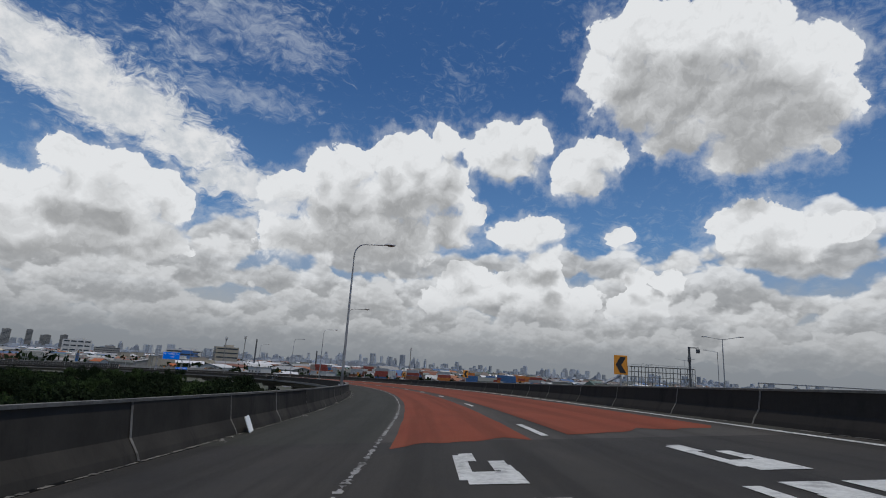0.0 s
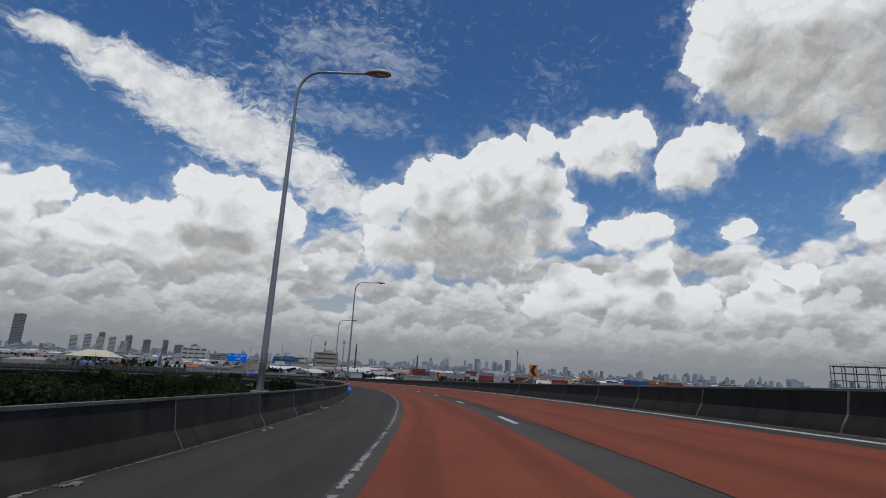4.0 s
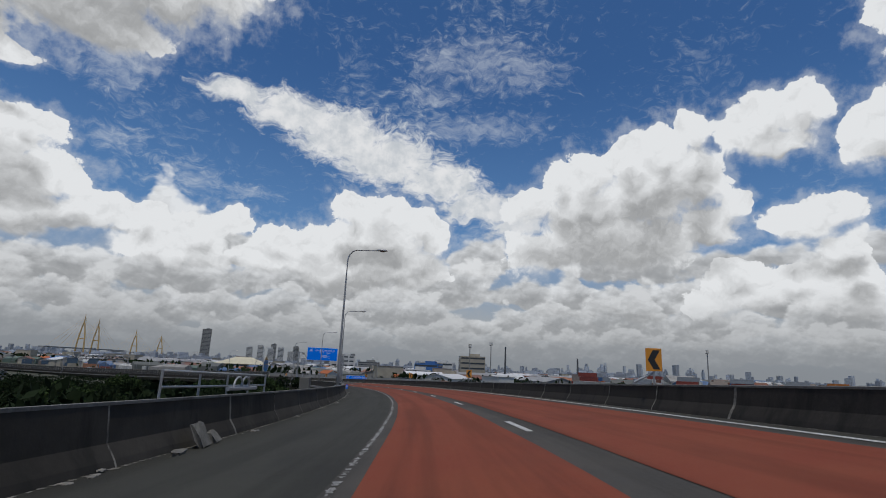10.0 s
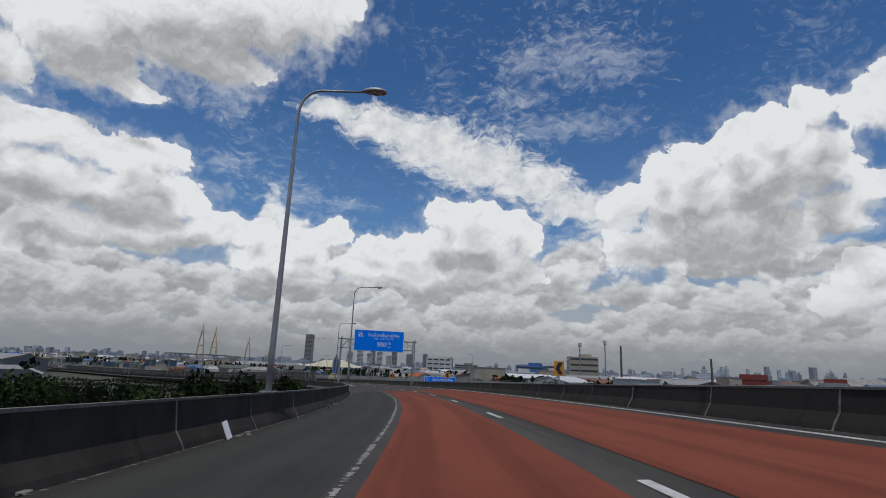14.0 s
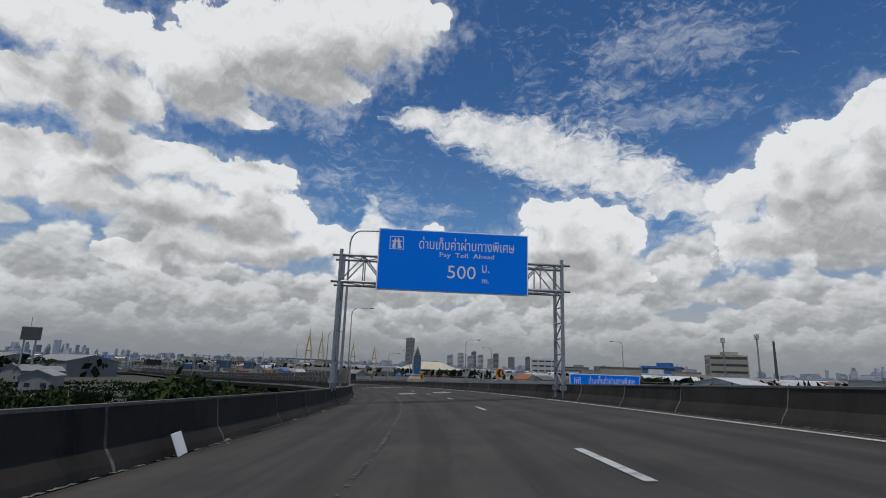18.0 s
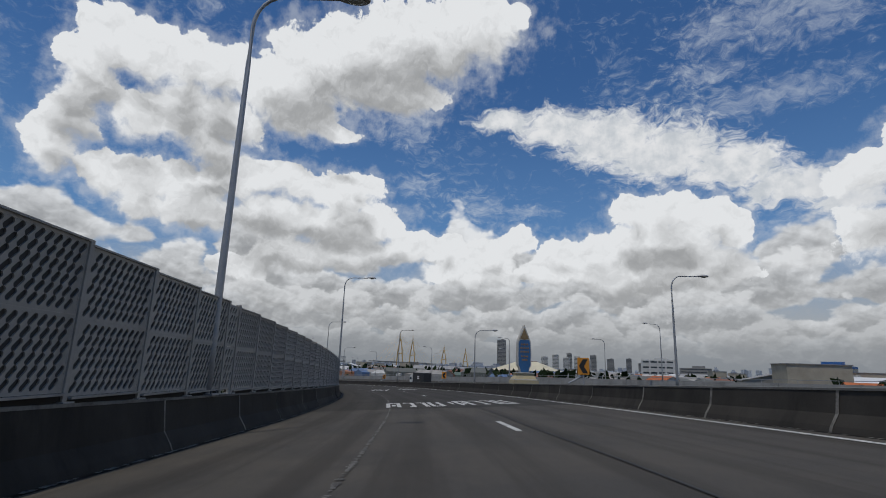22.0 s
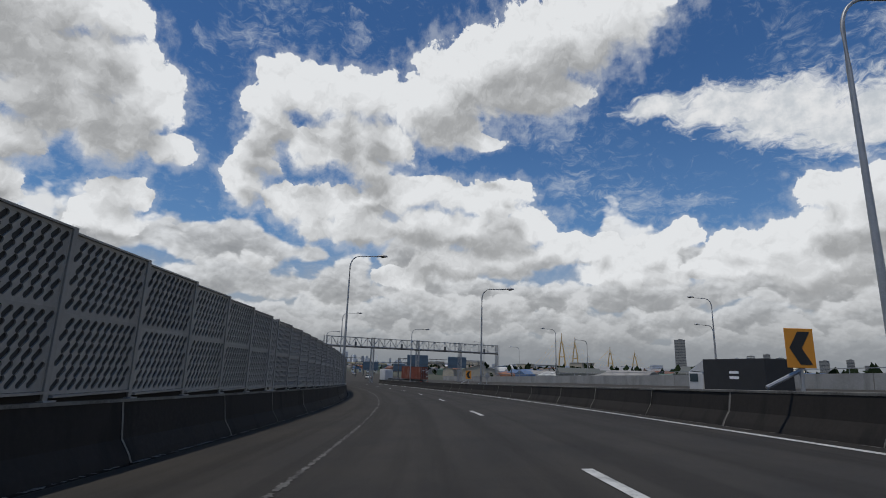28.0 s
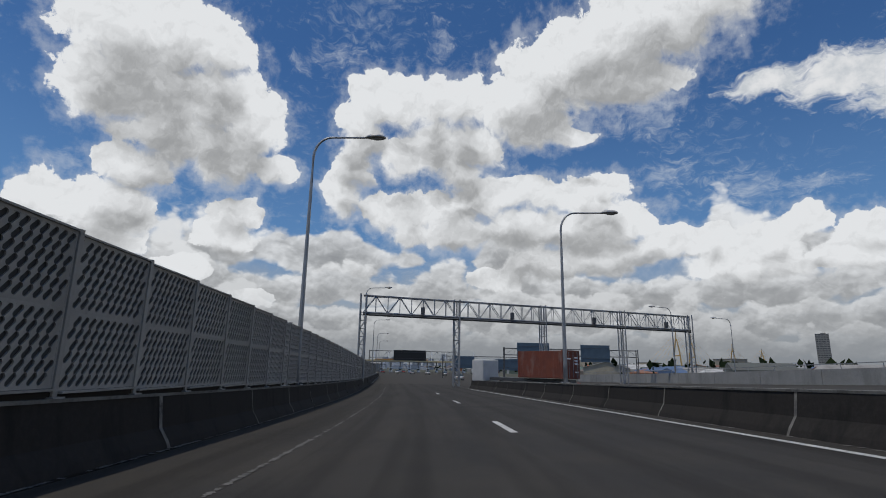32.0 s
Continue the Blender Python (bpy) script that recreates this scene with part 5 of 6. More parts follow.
def container_box(w, l, h, material, parent, at=(0, 0, 0)):
    """A corrugated freight box; at is the middle of its floor."""
    x, y, z = at
    body = part("container", box(bmesh.new(), (x, y, z + h / 2), (w - 0.1, l - 0.06, h - 0.06)), material, parent)
    bm = bmesh.new()
    n = int(l / 0.28)
    for k in range(n):
        yy = y - l / 2 + 0.15 + k * (l - 0.3) / (n - 1)
        for sx in (-1, 1):
            box(bm, (x + sx * (w / 2 - 0.045), yy, z + h / 2), (0.05, 0.13, h - 0.25))
    part("ribs", bm, material, body, "corrugated side ribs")
    for sx in (-1, 1):
        for sy in (-1, 1):
            part("corner_post", box(bmesh.new(), (x + sx * (w / 2 - 0.06), y + sy * (l / 2 - 0.06), z + h / 2), (0.14, 0.14, h), bevel=0.01), material, body)
    for sy in (-1, 1):
        for zz in (0.07, h - 0.07):
            part("end_rail", box(bmesh.new(), (x, y + sy * (l / 2 - 0.05), z + zz), (w - 0.2, 0.12, 0.14)), material, body)
    for k in range(4):
        xx = x - w * 0.36 + k * w * 0.24
        part("door_bar", rod(bmesh.new(), (xx, y - l / 2 - 0.03, z + 0.15), (xx, y - l / 2 - 0.03, z + h - 0.15), 0.025, sides=6), STEEL, body, "grey locking bar")
    return body


def container_truck():
    RUST = surface("rust-red container paint", (0.20, 0.055, 0.03), 0.7, vary=0.35, scale=0.8, fine=8, bump=0.05, second=(0.12, 0.04, 0.03), stain=0.4, stain_colour=(0.3, 0.24, 0.2), stain_scale=(1, 1, 0.4))
    t = thing("container_truck", "articulated truck carrying a rust-red corrugated container", "truck")
    body = container_box(2.44, 6.4, 2.75, RUST, t, (0, -2.8, 1.35))
    for k, (x, z) in enumerate(((0.75, 3.4), (0.75, 3.1), (0.75, 2.8), (-0.3, 3.3), (0.8, 2.0))):
        part("marking_bar", box(bmesh.new(), (x, -6.02, z), (0.5, 0.02, 0.13)), WHITE_SIGN, body, "white marking bar")
    part("chassis", box(bmesh.new(), (0, 0, 1.12), (0.9, 12.4, 0.35), bevel=0.03), DARK_STEEL, t)
    part("bumper", box(bmesh.new(), (0, -6.0, 0.72), (2.3, 0.16, 0.2), bevel=0.03), DARK_STEEL, t)
    for x in (-0.95, 0.95):
        part("tail_lamp", box(bmesh.new(), (x, -6.1, 0.92), (0.35, 0.06, 0.14), bevel=0.02), TAIL, t, "red tail lamp")
        for y in (-4.6, -3.3, 3.4, 7.6):
            wheel(t, x, y)
    part("cab", box(bmesh.new(), (0, 7.6, 2.0), (2.4, 2.1, 2.5), bevel=0.15), CAB_WHITE, t, "white cab")
    part("windscreen", box(bmesh.new(), (0, 8.66, 2.5), (2.1, 0.04, 0.9), bevel=0.02), DARK_GLASS, t, "dark windscreen")
    t.matrix_basis = place_on(591.0, 13.0, 0.0, 28, False)


def box_truck():
    BLACKISH = surface("black tarpaulin", (0.02, 0.021, 0.023), 0.7, vary=0.3, bump=0.1)
    t = thing("box_truck", "lorry with a black covered body and a white cab", "truck")
    body = part("cargo_body", box(bmesh.new(), (0, -1.4, 2.3), (2.4, 6.8, 2.7), bevel=0.06), BLACKISH, t, "black covered cargo body")
    for k in range(2):
        part("marking_bar", box(bmesh.new(), (-1.215, -1.6, 2.6 - 0.4 * k), (0.02, 1.0, 0.2)), WHITE_SIGN, body, "pale marking bar")
    part("cab", box(bmesh.new(), (0, 3.2, 1.7), (2.2, 2.0, 1.9), bevel=0.2), CAB_WHITE, t, "white cab")
    for x in (-1.11, 1.11):
        part("side_window", box(bmesh.new(), (x, 3.4, 2.1), (0.03, 1.1, 0.7), bevel=0.01), DARK_GLASS, t, "dark side window")
        wheel(t, x * 0.85, 3.1), wheel(t, x * 0.85, -2.8)
    part("windscreen", box(bmesh.new(), (0, 4.21, 2.1), (1.9, 0.04, 0.8), bevel=0.01), DARK_GLASS, t, "dark windscreen")
    bm = bmesh.new()
    v = [bm.verts.new(p) for p in ((-1.1, 2.05, 3.6), (1.1, 2.05, 3.6), (1.1, 3.9, 2.7), (-1.1, 3.9, 2.7), (-1.1, 2.05, 2.6), (1.1, 2.05, 2.6))]
    for f in ((0, 1, 2, 3), (0, 3, 4), (1, 5, 2), (0, 4, 5, 1), (3, 2, 5, 4)):
        bm.faces.new([v[i] for i in f])
    part("wind_deflector", bm, CAB_WHITE, t, "white wind deflector")
    t.matrix_basis = place_on(508.5, 26.5, 0.0, 4, False)


def small_car(s, side, paint, label):
    c = thing("car", label, "car", "cars waiting before the booths")
    bm = bmesh.new()
    prof = ((-2.1, 0.35), (-2.15, 0.85), (-1.5, 0.98), (0.9, 0.98), (2.0, 0.85), (2.15, 0.4))
    a, b = [bm.verts.new((-0.86, y, z)) for y, z in prof], [bm.verts.new((0.86, y, z)) for y, z in prof]
    bm.faces.new(a), bm.faces.new(b[::-1])
    for k in range(6):
        bm.faces.new((a[(k + 1) % 6], a[k], b[k], b[(k + 1) % 6]))
    bmesh.ops.bevel(bm, geom=list(bm.edges), offset=0.08, segments=2, affect="EDGES")
    part("body", bm, paint, c, smooth=True)
    bm = bmesh.new()
    low, high = ((-1.5, 0.95), (1.0, 0.95)), ((-1.1, 1.45), (0.35, 1.45))
    ring = [[bm.verts.new((sx * wx, y, z)) for sx, (y, z) in ((-1, p[0]), (1, p[0]), (1, p[1]), (-1, p[1]))] for p, wx in ((low, 0.8), (high, 0.62))]
    bm.faces.new(ring[1])
    for k in range(4):
        bm.faces.new((ring[0][k], ring[0][(k + 1) % 4], ring[1][(k + 1) % 4], ring[1][k]))
    part("cabin", bm, DARK_GLASS, c, "dark glazed cabin")
    part("roof", box(bmesh.new(), (0, -0.38, 1.46), (1.2, 1.4, 0.04), bevel=0.015), paint, c)
    for x in (-0.76, 0.76):
        for y in (-1.3, 1.35):
            wheel(c, x, y, 0.32, 0.2)
        part("tail_lamp", box(bmesh.new(), (x * 0.9, -2.15, 0.75), (0.3, 0.06, 0.14), bevel=0.02), TAIL, c, "red tail lamp")
    c.matrix_basis = place_on(s, side, -0.03, 0, False)


container_truck()
box_truck()
SILVER = surface("silver car paint", (0.42, 0.43, 0.44), 0.35, 0.3, vary=0.08, bump=0.0)
RED_CAR = surface("red car paint", (0.30, 0.04, 0.03), 0.4, vary=0.08, bump=0.0)
for s, side, paint, label in ((770, 9.0, SILVER, "silver saloon car waiting at the toll plaza"), (778, 2.5, CAB_WHITE, "white saloon car waiting at the toll plaza"), (790, -4.0, RED_CAR, "red saloon car waiting at the toll plaza"), (760, 15.0, CAB_WHITE, "white saloon car waiting at the toll plaza"), (740, 20.0, SILVER, "silver saloon car waiting at the toll plaza"), (655, 14.0, CAB_WHITE, "white car on the joining road"), (812, 6.5, RED_CAR, "red saloon car waiting at the toll plaza")):
    small_car(s, side, paint, label)


# ---- the city round the ramp ----
WALL_CREAM = surface("cream render", (0.42, 0.38, 0.30), 0.9, vary=0.3, scale=0.3, fine=3, bump=0.0, piece=0.5)
WALL_WHITE = surface("white render", (0.55, 0.55, 0.53), 0.85, vary=0.25, scale=0.2, fine=3, bump=0.0, piece=0.3)
WALL_GREY = surface("grey render", (0.27, 0.27, 0.26), 0.9, vary=0.3, scale=0.2, fine=3, bump=0.0, piece=0.5)
ROOF_TIN = surface("weathered tin roof", (0.34, 0.34, 0.33), 0.6, 0.2, vary=0.4, scale=0.25, fine=4, bump=0.05, second=(0.2, 0.19, 0.18), piece=0.6)
ROOF_RUST = surface("rusty tin roof", (0.20, 0.10, 0.065), 0.8, vary=0.4, scale=0.3, fine=4, bump=0.05, second=(0.13, 0.075, 0.055), piece=0.5)
ROOF_ORANGE = surface("orange tile roof", (0.45, 0.13, 0.04), 0.8, vary=0.25, scale=0.4, fine=5, bump=0.05, piece=0.4)
ROOF_BLUE = surface("blue sheet roof", (0.05, 0.17, 0.42), 0.6, vary=0.25, scale=0.3, fine=4, bump=0.0, piece=0.5)
ROOF_GREEN = surface("green sheet roof", (0.09, 0.17, 0.14), 0.7, vary=0.25, scale=0.3, fine=4, bump=0.0, piece=0.5)
ROOF_WHITE = surface("bright white roof sheet", (0.66, 0.66, 0.65), 0.6, vary=0.15, scale=0.3, fine=4, bump=0.0, piece=0.4)
WINDOW = glass("window glass", (0.04, 0.05, 0.06), 0.15)
LEAF = surface("dark foliage", (0.015, 0.023, 0.010), 0.9, spec=0.05, vary=0.5, scale=0.4, fine=3, bump=0.0, second=(0.010, 0.018, 0.007), piece=0.6)
LEAF_LIGHT = surface("lighter foliage", (0.035, 0.053, 0.018), 0.9, spec=0.05, vary=0.5, scale=0.4, fine=3, bump=0.0, second=(0.03, 0.05, 0.018), piece=0.6)
BARK = surface("bark", (0.09, 0.07, 0.05), 0.95, vary=0.4, bump=0.3)


def gable(bm, w, d, z, rise, over=0.5):
    """A pitched roof slab, ridge along y."""
    w2, d2, t = w / 2 + over, d / 2 + over, 0.18
    pts = [(-w2, z), (0, z + rise), (w2, z), (w2, z - t), (0, z + rise - t), (-w2, z - t)]
    a, b = [bm.verts.new((x, -d2, q)) for x, q in pts], [bm.verts.new((x, d2, q)) for x, q in pts]
    for k in range(6):
        n = (k + 1) % 6
        bm.faces.new((a[k], b[k], b[n], a[n]))
    for r, flip in ((a, 1), (b, -1)):
        bm.faces.new((r[0], r[1], r[4], r[5])[::flip])
        bm.faces.new((r[1], r[2], r[3], r[4])[::flip])
    return bm


def house_model(name, w, d, h, rise, wall, roof, label, category="house", group="low houses round the ramp", windows=True):
    o = thing(name, label, category, group)
    bm = box(bmesh.new(), (0, 0, h / 2), (w, d, h))
    if rise:
        for y in (-d / 2, d / 2):
            v = [bm.verts.new((x, y, z)) for x, z in ((-w / 2, h), (w / 2, h), (0, h + rise))]
            bm.faces.new(v if y < 0 else v[::-1])
    part("wall", bm, wall, o)
    if rise:
        part("roof", gable(bmesh.new(), w, d, h, rise), roof, o)
    else:
        part("roof", box(bmesh.new(), (0, 0, h + 0.15), (w + 0.6, d + 0.6, 0.3)), roof, o)
    if windows:
        floors = max(1, int(h / 3.0))
        for f in range(floors):
            for k in range(max(2, int(w / 4))):
                x = -w / 2 + (k + 0.5) * w / max(2, int(w / 4))
                for y in (-d / 2 - 0.02, d / 2 + 0.02):
                    part("window", box(bmesh.new(), (x, y, 1.7 + f * 3.0), (1.4, 0.08, 1.2)), WINDOW, o)
    return o


rng = random.Random(11)
MODELS = [
    house_model("house", 9, 12, 5.5, 2.2, WALL_CREAM, ROOF_RUST, "two-storey house with cream walls and a rusty tin roof"),
    house_model("house", 11, 9, 6, 2.4, WALL_WHITE, ROOF_ORANGE, "white house under an orange tiled roof"),
    house_model("house", 8, 14, 4.5, 1.8, WALL_GREY, ROOF_TIN, "low grey house under a weathered tin roof"),
    house_model("house", 10, 10, 6, 2.2, WALL_CREAM, ROOF_GREEN, "cream house under a green sheet roof"),
    house_model("house", 12, 10, 5, 2.0, WALL_WHITE, ROOF_BLUE, "white house under a blue sheet roof"),
    house_model("warehouse", 26, 44, 8, 3.2, WALL_GREY, ROOF_TIN, "long warehouse under a weathered tin roof", "warehouse", "sheds of the port district", False),
    house_model("warehouse", 22, 36, 8, 2.8, WALL_WHITE, ROOF_WHITE, "long warehouse under a bright white roof", "warehouse", "sheds of the port district", False),
    house_model("warehouse", 24, 40, 7, 2.6, WALL_GREY, ROOF_RUST, "long shed under a rust-brown roof", "warehouse", "sheds of the port district", False),
    house_model("shophouse", 16, 10, 11, 0, WALL_WHITE, ROOF_TIN, "flat-roofed white block with rows of windows", "building", "low blocks of the city"),
    house_model("shophouse", 20, 12, 14, 0, WALL_CREAM, ROOF_TIN, "flat-roofed cream block among the low roofs", "building", "low blocks of the city", False),
    house_model("house", 10, 13, 5.5, 2.2, WALL_CREAM, ROOF_RUST, "house with cream walls and a rusty tin roof", windows=False),
    house_model("house", 12, 10, 6, 2.6, WALL_WHITE, ROOF_ORANGE, "white house under a tall orange tiled roof", windows=False),
    house_model("house", 9, 15, 4.5, 1.8, WALL_GREY, ROOF_TIN, "low grey house under weathered tin", windows=False),
    house_model("house", 13, 10, 5, 2.0, WALL_WHITE, ROOF_BLUE, "white house under a bright blue roof", windows=False),
    house_model("house", 12, 14, 5, 2.2, WALL_WHITE, ROOF_WHITE, "white house under a pale sheet roof", windows=False),
]
used = [False] * len(MODELS)


def settle(k, x, y, turn):
    m = pose(x, y, FLOOR_Z, 0, 0, turn)
    if used[k]:
        return copy_thing(MODELS[k], m)
    used[k] = True
    MODELS[k].matrix_basis = m
    return MODELS[k]


def near_ramp(x, y, gap):
    """True where a place lies within gap of the ramp's or the joining road's deck."""
    best = min(((a[0] - x) ** 2 + (a[1] - y) ** 2, i) for i, a in enumerate(STATIONS[::6]))
    if best[0] < gap ** 2:
        return True
    s = FIRST + best[1] * 6
    a = STATIONS[best[1] * 6]
    side = math.cos(a[2]) * (x - a[0]) + math.sin(a[2]) * (y - a[1])
    return s > 360 and -gap < side < 75 + gap


# houses inside the bend, close below the ramp
for k, x, y, turn in ((2, -175, 214, 20), (0, -140, 165, 55), (4, -178, 190, 80), (2, -325, 288, 70), (0, -330, 262, 25), (2, -380, 292, 15), (12, -410, 290, 50), (2, -95, 110, 60), (0, -140, 120, 10), (10, -255, 215, 30), (12, -200, 160, 70), (13, -300, 235, 15)):
    settle(k, x, y, turn)

# scattered low city: rings of houses and sheds outward, thinner behind
spots = []
for tries in range(9000):
    if len(spots) >= 600:
        break
    t = rng.random()
    far = 70 + 1500 * rng.random() ** 1.25
    ang = radians(rng.uniform(-52, 150))
    c = station(rng.choice((20, 120, 220, 320, 420)))
    x, y = c[0] - math.sin(ang) * far, c[1] + math.cos(ang) * far
    size = 34 if far > 350 else 17
    if near_ramp(x, y, 30) or any((x - a) ** 2 + (y - b) ** 2 < ((size + c2) * 0.5) ** 2 for a, b, c2 in spots):
        continue
    if far < 170 and ang > 0.5:
        continue
    if -130 < x < 150 and 480 < y < 820:
        continue
    if -640 < x < -330 and 440 < y < 710:
        continue
    if far < 150:
        k = rng.choice((0, 1, 2, 2, 3, 4, 0, 8))
    else:
        k = rng.choice((10, 11, 12, 13, 14, 14, 9, 10, 12) if far < 400 else (10, 11, 13, 14, 5, 5, 6, 7, 6, 9, 5, 6))
    if -440 < x < 40 and -60 < y < 335:  # the thicket inside the bend
        continue
    spots.append((x, y, 34 if k in (5, 6, 7) else 18))
    settle(k, x, y, rng.uniform(0, 180))
for k, done in enumerate(used):
    if not done:
        settle(k, 150 + 26 * k, 300 + 14 * k, 20 * k)


# ---- trees ----
def tree_model(tall, spread, seed, leaf, label):
    r = random.Random(seed)
    o = thing("tree", label, "tree", "trees below the ramp")
    bm = bmesh.new()
    tube(bm, [(0, 0, 0), (0.15, 0.1, tall * 0.3), (0.0, 0.2, tall * 0.62)], [0.32, 0.25, 0.14], 7)
    for k in range(6):
        a = k * 1.05 + r.random()
        z = tall * r.uniform(0.28, 0.5)
        tube(bm, [(0.1, 0.1, z), (math.cos(a) * spread * 0.3, math.sin(a) * spread * 0.3, z + tall * 0.16), (math.cos(a) * spread * 0.62, math.sin(a) * spread * 0.62, z + tall * 0.25)], [0.13, 0.09, 0.04], 5)
    part("trunk", bm, BARK, o, smooth=True)
    hearts = [(r.gauss(0, spread * 0.42), r.gauss(0, spread * 0.42), tall * r.uniform(0.5, 0.9), spread * r.uniform(0.25, 0.45)) for k in range(11)]
    verts, faces = [], []
    for k in range(2600):
        hx, hy, hz, hr = hearts[r.randrange(len(hearts))]
        d = Vector((r.gauss(0, 1), r.gauss(0, 1), r.gauss(0, 0.8))).normalized() * hr * r.uniform(0.55, 1.06)
        p, q = Vector((hx, hy, hz)) + d, Euler((r.uniform(0, 6), r.uniform(0, 6), r.uniform(0, 6))).to_matrix()
        e = r.uniform(0.14, 0.34)
        i = len(verts)
        verts += [p + q @ Vector(c) for c in ((-e, 0, 0), (0, -e * 0.55, e * 0.12), (e, 0, 0), (0, e * 0.55, -e * 0.12))]
        faces.append((i, i + 1, i + 2, i + 3))
    me = bpy.data.meshes.new("crown")
    me.from_pydata(verts, [], faces)
    me.materials.append(leaf)
    part("crown", me, leaf, o)
    return o


TREES = [tree_model(11, 4.2, 1, LEAF, "dense dark-green tree below the ramp"), tree_model(9, 4.8, 2, LEAF, "broad dark-green tree below the ramp"), tree_model(13, 4.6, 3, LEAF, "tall dark-green tree below the ramp"), tree_model(8, 3.6, 4, LEAF_LIGHT, "smaller lighter green tree below the ramp")]
planted = [False] * len(TREES)


def plant(k, x, y, turn, size=1.0):
    m = pose(x, y, FLOOR_Z, 0, 0, turn) @ Matrix.Diagonal((size, size, size, 1))
    if planted[k]:
        return copy_thing(TREES[k], m)
    planted[k] = True
    TREES[k].matrix_basis = m


count = 0
while count < 370:
    s = rng.uniform(25, 375) if count < 250 else rng.uniform(270, 440)
    # inside the bend, in clumps
    side = -(13 + 75 * rng.random() ** 1.3) if rng.random() < 0.92 else rng.uniform(30, 200)
    p = on_road(s, side, 0, False)
    if side > 0 and s > 330:
        continue
    if noise.noise((p.x * 0.018, p.y * 0.018, 2.0)) < -0.3 or near_ramp(p.x, p.y, 12.5 if side < 0 else 16):
        continue
    k = rng.randrange(4)
    room = on_road(s, 0, 0).z - FLOOR_Z - (rng.uniform(-1.6, 4.2) if count < 250 else rng.uniform(1.0, 6.0))
    plant(k, p.x, p.y, rng.uniform(0, 360), min(1.1, max(0.3, room / (12.0, 10.0, 14.0, 9.0)[k])))
    count += 1

# low undergrowth inside the bend
verts, faces = [], []
for k in range(42000):
    s, side = rng.uniform(0, 580), -rng.uniform(7, 120)
    p = on_road(s, side, 0, False)
    swell = noise.noise((p.x * 0.05, p.y * 0.05, 9.0))
    q = Euler((rng.uniform(0, 6), rng.uniform(0, 6), rng.uniform(0, 6))).to_matrix()
    e, i = rng.uniform(0.22, 0.6), len(verts)
    c = Vector((p.x, p.y, FLOOR_Z + 0.3 + max(0, swell) * rng.uniform(0, 3.5)))
    verts += [c + q @ Vector(v) for v in ((-e, 0, 0), (0, -e * 0.5, 0.1), (e, 0, 0), (0, e * 0.5, -0.1))]
    faces.append((i, i + 1, i + 2, i + 3))
me = bpy.data.meshes.new("undergrowth")
me.from_pydata(verts, [], faces)
tagged(part("undergrowth", me, LEAF), "tangled dark-green undergrowth inside the bend", "bushes", kind="stuff")
me.materials.append(LEAF)


# ---- landmarks ----
def block(name, label, category, x, y, w, d, h, wall, turn=0, bays=0, floors=0, crown=True):
    """A tall building with window bands and a roof upstand."""
    o = thing(name, label, category)
    part("wall", box(bmesh.new(), (0, 0, h / 2), (w, d, h), bevel=0.1), wall, o)
    if crown:
        part("roof_house", box(bmesh.new(), (w * 0.1, 0, h + 1.5), (w * 0.4, d * 0.5, 3.0)), wall, o)
    for f in range(floors):
        z = h * (f + 0.6) / floors
        for sx, sy, lw, ld in ((0, -1, w * 0.94, 0.3), (0, 1, w * 0.94, 0.3), (-1, 0, 0.3, d * 0.94), (1, 0, 0.3, d * 0.94)):
            part("window_band", box(bmesh.new(), (sx * w / 2, sy * d / 2, z), (lw, ld, h / floors * 0.3)), WINDOW, o)
    for b in range(bays + 1 if bays else 0):
        for sy in (-1, 1):
            part("pier", box(bmesh.new(), (-w / 2 + b * w / bays, sy * (d / 2 + 0.25), h / 2), (w / bays * 0.22, 0.6, h)), wall, o)
    o.matrix_basis = pose(x, y, FLOOR_Z, 0, 0, turn)
    return o


block("slab_tower", "tall grey slab tower with vertical ribs on the skyline", "tower", -1860, 1665, 34, 24, 128, WALL_GREY, 50, bays=5, floors=24)
for k, (dx, dy, h, w) in enumerate(((0, 0, 84, 26), (40, 45, 70, 30), (80, 95, 74, 22), (120, 120, 56, 36), (-60, -60, 90, 22), (150, 170, 62, 26))):
    block("office_block", "blue-grey office tower in a cluster on the skyline", "tower", -1790 + dx * 1.2, 2120 + dy * 1.2, w, 22, h, WALL_GREY, 40, floors=15)
for k, (dx, h) in enumerate(((0, 62), (34, 70), (66, 60), (98, 66), (130, 52))):
    block("apartment_block", "cream apartment tower on the skyline", "tower", -1640 + dx * 0.8, 1690 + dx * 0.9, 22, 18, h, WALL_WHITE, 40, floors=14)
block("department_store", "white hall with arched front and layered roof line", "building", -654, 981, 42, 30, 30, WALL_WHITE, 35, bays=4, floors=4)
block("glass_block", "low dark glass block beside the white hall", "building", -612, 1005, 40, 24, 20, WALL_GREY, 35, floors=5)
block("green_block", "three-storey pale green office with white bands", "building", -303, 640, 24, 12, 12, WALL_WHITE, 15, floors=3)
block("cream_block", "two-storey cream office with dark windows", "building", -272, 648, 24, 12, 9, WALL_CREAM, 15, floors=2)
block("blue_block", "bright blue clad block among the houses", "building", -345, 742, 30, 20, 19, ROOF_BLUE, 10, floors=3)
block("white_plant", "white stepped factory block", "building", -470, 1010, 60, 40, 24, WALL_WHITE, 20, floors=3)
block("mill", "brown concrete mill with rooftop drums", "building", -300, 770, 30, 26, 30, WALL_CREAM, 30, floors=5)


